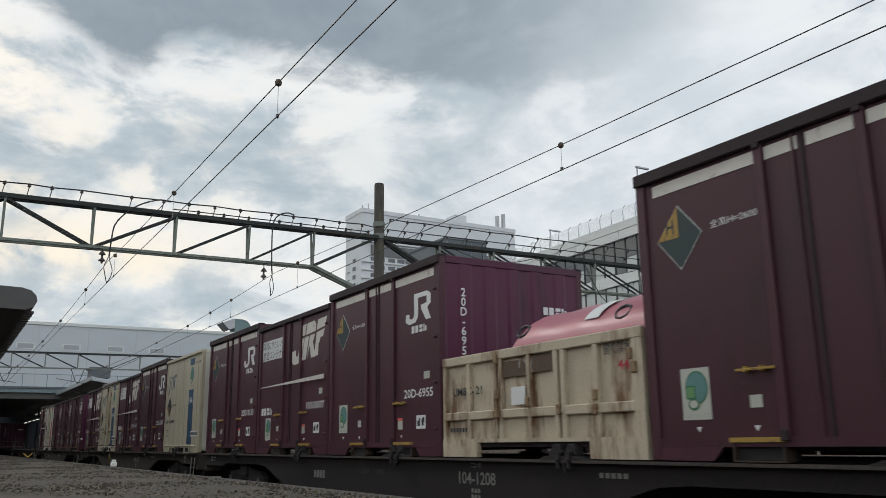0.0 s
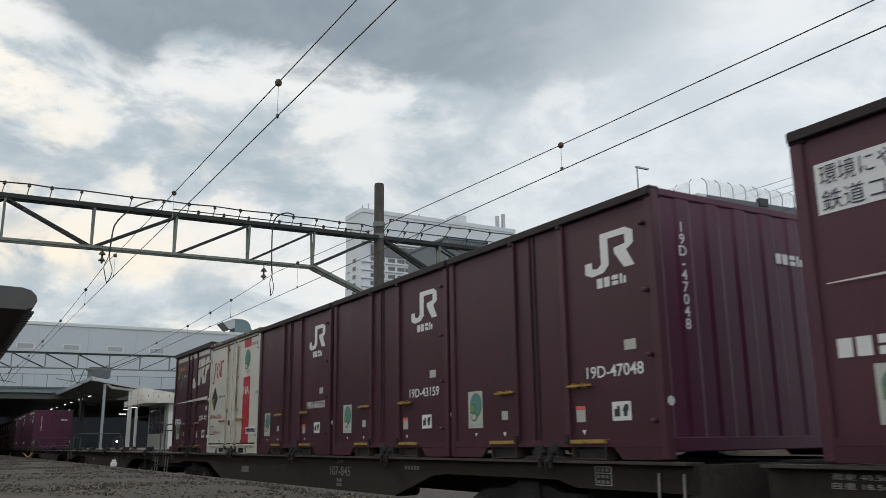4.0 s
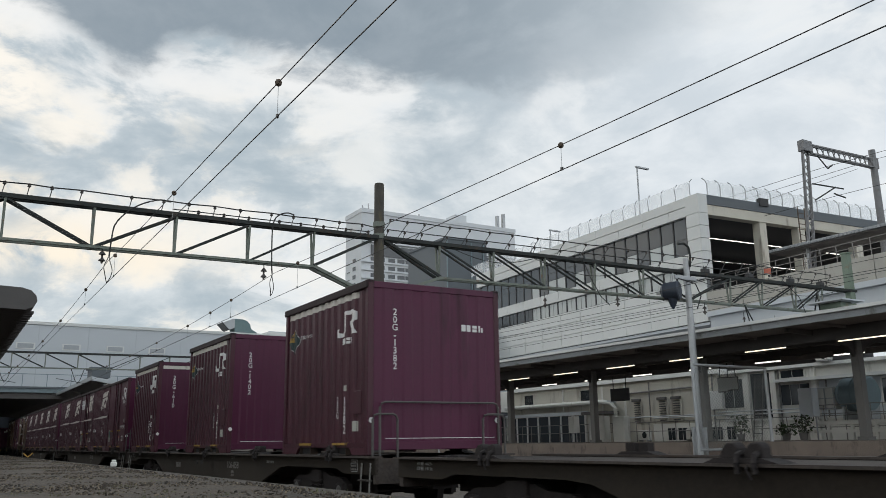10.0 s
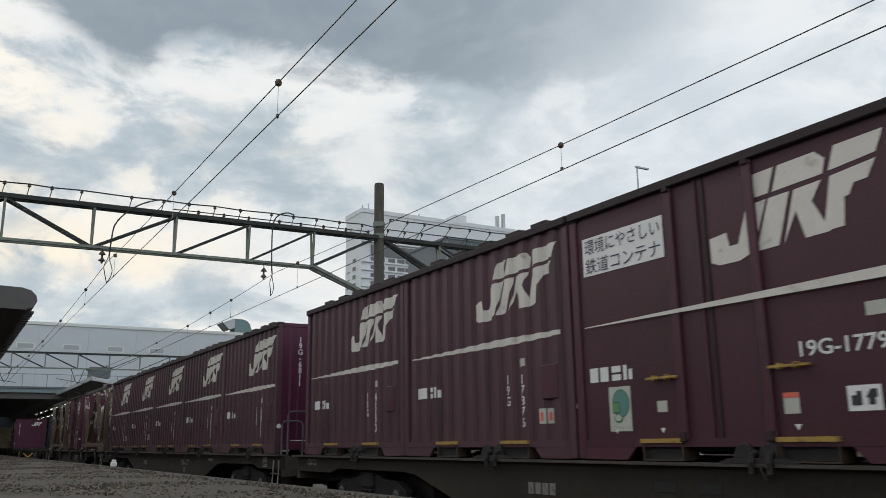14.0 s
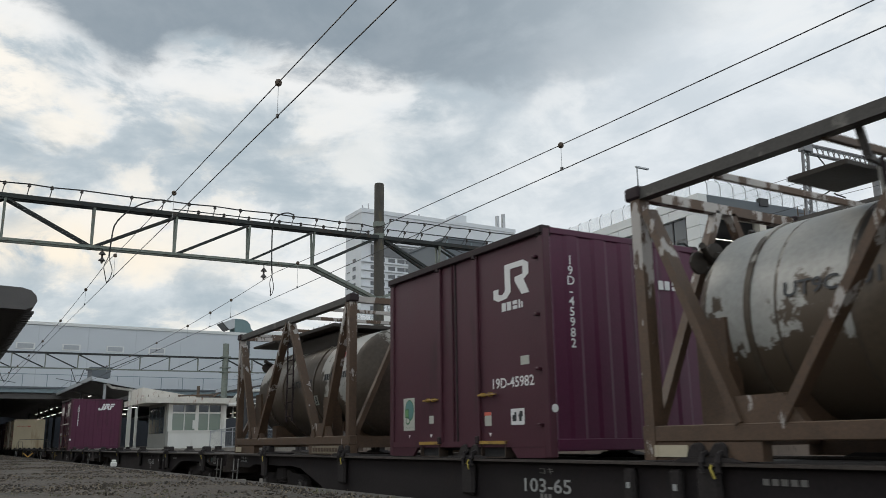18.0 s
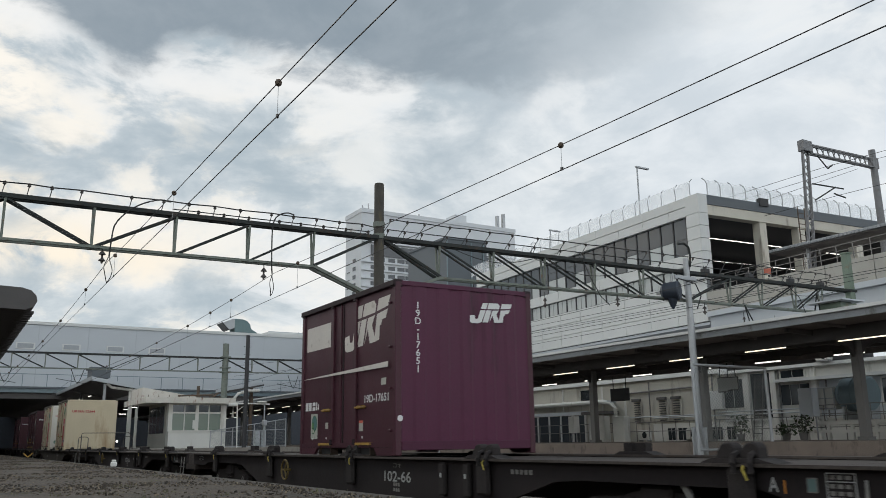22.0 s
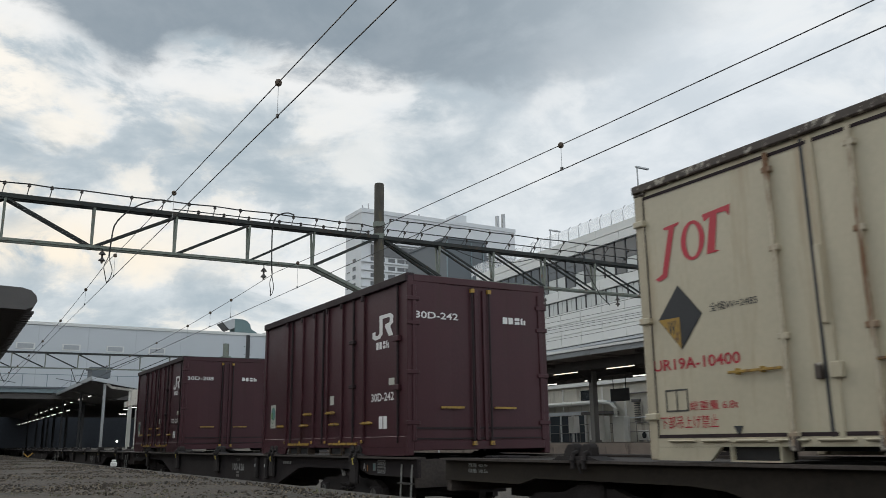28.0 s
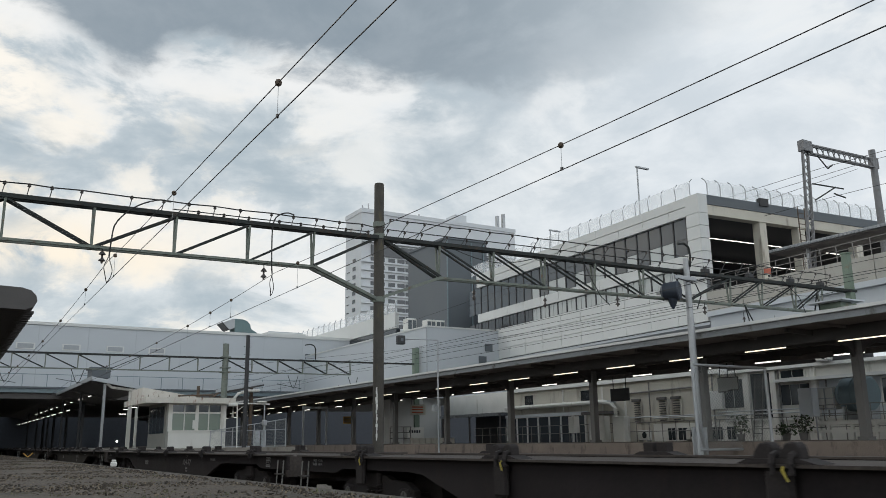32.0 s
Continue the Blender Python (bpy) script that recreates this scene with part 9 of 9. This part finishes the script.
    for sy in (-1, 1):
        put("coupler", shared(("cp", sy, q), lambda: mesh_of("coupler", boxes((-0.12, 0.12, sy * (L / 2 + 0.13) - 0.26, sy * (L / 2 + 0.13) + 0.24, -0.28, -0.04), (-0.2, 0.2, sy * (L / 2 + 0.2) - 0.1, sy * (L / 2 + 0.2) + 0.12, -0.32, 0.0)), "bogie", 0.02)), c)
        put("headstock", shared(("hd", sy, q), lambda: mesh_of("headstock", boxes((-1.2, 1.2, sy * (L / 2 - 0.05) - 0.05, sy * (L / 2 - 0.05) + 0.05, -0.4, -0.03)), "deck")), c)
        # foot step
        if k % 3 != 2 and sy > 0:
            continue
        for dx in (0.0, 0.30):
            put("step_rail", shared(("sr", sy, q, dx), lambda: mesh_of("step_rail", bars(((-1.24, sy * (L / 2 - 0.1 - dx), -0.1), (-1.27, sy * (L / 2 - 0.1 - dx), -0.66)), w=0.012, n=6), "step_white")), c)
        for z in (-0.36, -0.64):
            put("tread", shared(("tr", sy, q, z), lambda: mesh_of("tread", boxes((-1.30, -1.22, sy * (L / 2 - 0.25) - 0.17, sy * (L / 2 - 0.25) + 0.17, z, z + 0.02)), "steel_grey")), c)
    # brake wheel on the near side
    bm_key = ("bw", q)

    def brake():
        bm = bmesh.new()
        pts = [(-1.33, -5.6 + 0.17 * math.cos(a * math.pi / 10), -0.36 + 0.17 * math.sin(a * math.pi / 10)) for a in range(21)]
        bm_tube(bm, pts, 0.017, 6)
        for a in range(3):
            bm_bar(bm, (-1.33, -5.6, -0.36), (-1.33, -5.6 + 0.16 * math.cos(a * 2.094), -0.36 + 0.16 * math.sin(a * 2.094)), 0.014, n=5)
        bm_bar(bm, (-1.33, -5.6, -0.36), (-1.18, -5.6, -0.36), 0.025, n=6)
        return mesh_of("brake_wheel", bm, "dull_yellow")
    if k in BRAKE_AT:
        put("brake_wheel", shared(bm_key, brake), c, "yellow hand brake wheel").matrix_basis = pose(0, BRAKE_AT[k] - (a + b) / 2 + 5.6, 0.10)
    # handrails at the front end
    if k in (3, 4, 5, 6, 7, 8, 12):
        y = -L / 2 + 0.12

        def hoop(x0, x1, h):
            bm = bmesh.new()
            bm_tube(bm, [(x0, y, -0.03), (x0, y, h - 0.08), (x0 + 0.03, y, h - 0.02), (x0 + 0.09, y, h), (x1 - 0.09, y, h), (x1 - 0.03, y, h - 0.02), (x1, y, h - 0.08), (x1, y, -0.03)], 0.019, 6)
            return mesh_of("handrail", bm, "steel_grey")
        put("handrail", shared(("hr1", q), lambda: hoop(-1.20, -0.78, 0.62)), c)
        put("handrail", shared(("hr2", q), lambda: hoop(0.78, 1.20, 0.62)), c)
        put("handrail", shared(("hr3", q), lambda: hoop(-1.08, 1.08, 0.80)), c)
    bogie(c, -L / 2 + 2.6)
    bogie(c, L / 2 - 2.6)
    # lettering on the near sill; u runs from the rear end
    at_ = lambda off: L / 2 - off
    n0 = at_(-1.40 if yellow else -1.95)
    dz = 0.0 if yellow else 0.035
    write(num, (n0, n0 + 0.80, -0.34 + dz, -0.195 + dz), paint, c, L, name="wagon_number", inset=0.003, label="white stencilled wagon number")
    write("コキ", (n0 + 0.28, n0 + 0.52, -0.15 + dz, -0.085 + dz), "wagon_mark", c, L, name="lettering", inset=0.003)
    decal("bars", [rect(n0 + 0.28 + 0.07 * i, n0 + 0.33 + 0.07 * i, -0.47 + 0.07 * j, -0.42 + 0.07 * j) for i in range(3) for j in range(2)], "wagon_mark", c, L, inset=0.003)
    decal("bars", [rect(at_(-4.55) + 0.085 * i, at_(-4.55) + 0.06 + 0.085 * i, -0.165, -0.115) for i in range(5)], "wagon_mark", c, L, inset=0.003)
    if yellow:
        for off in (-3.10, -3.68):
            vb = put("valve_bracket", shared(("vb",), lambda: mesh_of("valve_bracket", boxes((-1.29, -1.22, -0.07, 0.07, -0.46, -0.06)), "bogie", 0.02)), c)
            vb.matrix_basis = pose(0, off, 0)
            put("tag", shared(("vtag",), lambda: mesh_of("tag", boxes((-1.296, -1.291, -0.025, 0.02, -0.24, -0.185)), "stencil")), vb)
        write("A", (at_(-8.0), at_(-8.09), -0.21, -0.10), "stencil", c, L, name="lettering", inset=0.003)
        decal("lettering", [rect(at_(-8.14), at_(-8.155), -0.22, -0.12)], "orange", c, L, inset=0.003)
        decal("card_rim", [rect(at_(-8.34), at_(-8.43), -0.205, -0.095)], "wagon_mark", c, L, inset=0.003)
        decal("card", [rect(at_(-8.35), at_(-8.42), -0.195, -0.105)], "card_green", c, L, inset=0.003, lift=0.008)

        def flap():
            pts = [(0.05, -0.19), (-0.02, -0.19), (-0.07, -0.24), (-0.10, -0.31), (-0.04, -0.31), (0.0, -0.25)]
            return mesh_of("marker_flap", prism(pts, -1.16, -1.13), "step_white")
        put("marker_flap", shared(("flap",), flap), c, "scuffed white flap over the bogie").matrix_basis = pose(0, -7.05, 0)
    else:
        decal("bars", [rect(at_(2.75) + 0.125 * i, at_(2.75) + 0.10 + 0.125 * i, -0.36, -0.24) for i in range(4)], "wagon_mark", c, L, inset=0.003)
        for off, h in ((0.72, 0.09), (0.20, 0.10)):
            # black plates on the web, drawn as dark holes
            put("web_hole", shared(("hole", off), lambda: mesh_of("web_hole", boxes((-1.226, -1.219, off - 0.13, off + 0.13, -0.31 + h / 2, -0.22 + h / 2)), "void", 0.003)), c)
    write("荷重 40.5t", (0.55, 0.97, -0.105, -0.058), "stencil", c, L, name="weight_mark", inset=0.003)
    write("自重 18.5t", (0.55, 0.97, -0.168, -0.121), "stencil", c, L, name="weight_mark", inset=0.003)
    f0, f1 = at_(-8.50), at_(-8.74)
    decal("card_frame", [rect(f0, f1, -0.235, -0.055)], "stencil", c, L, inset=0.003)
    decal("card", [rect(f0 + 0.012, f1 - 0.012, -0.226, -0.122), rect(f0 + 0.012, f1 - 0.012, -0.114, -0.064)], "sill", c, L, inset=0.003, lift=0.007)
    decal("card_bars", [rect(f0 + 0.03 + 0.065 * i, f0 + 0.075 + 0.065 * i, z_, z_ + 0.03) for i in range(3) for z_ in (-0.215, -0.165, -0.103)], "wagon_mark", c, L, inset=0.003, lift=0.010)
    MOVERS.append((c, (a + b) / 2, DECK))


for k, (a, b) in enumerate(zip(BOUNDS, BOUNDS[1:])):
    wagon(a, b, NUMBERS[k], k)

# ---- movement ----
SPEED = [(0, 9.22), (3.5, 9.06), (7, 8.83), (10.5, 8.71), (14, 8.96), (18, 8.85), (22, 8.85), (26, 8.74), (32, 8.82)]

# small unevenness of the run, in metres ahead of the mean
AHEAD = [(0, 0), (1, 0.10), (2, -0.09), (3, -0.2), (4, -0.05), (5, 0.0), (6, 0.09), (7, -0.2), (8, -0.5), (9, -0.25), (10, -0.05), (11, 0.27), (12, 0.27), (13, 0.0), (14, 0.34), (15.5, 0.35), (17, 0.33), (18, 0.15), (19, 0.05), (20, -0.15), (21, -0.1), (22, 0), (23, -0.02), (25, 0), (28, -0.05), (32, 0)]


def travel(t):
    """How far the train has run at t seconds."""
    s = float(np.interp(t, [a[0] for a in AHEAD], [a[1] for a in AHEAD]))
    for (t0, v0), (t1, v1) in zip(SPEED, SPEED[1:]):
        if t <= t0:
            break
        u = min(t, t1)
        s += (u - t0) * (v0 + (v0 + (v1 - v0) * (u - t0) / (t1 - t0))) / 2
    return s


def motions():
    times = range(33)
    for ob, y, z in MOVERS:
        walk(ob, [(t, pose(TX, y - travel(t), z)) for t in times])
    # the wheels roll with the way run
    turns = [i * 0.07 for i in range(457)] + [32.0]
    for ob, y in SPINNERS:
        walk(ob, [(t, pose(0, y, -0.57, math.degrees(travel(t) / 0.43), 0, 0)) for t in turns])


motions()
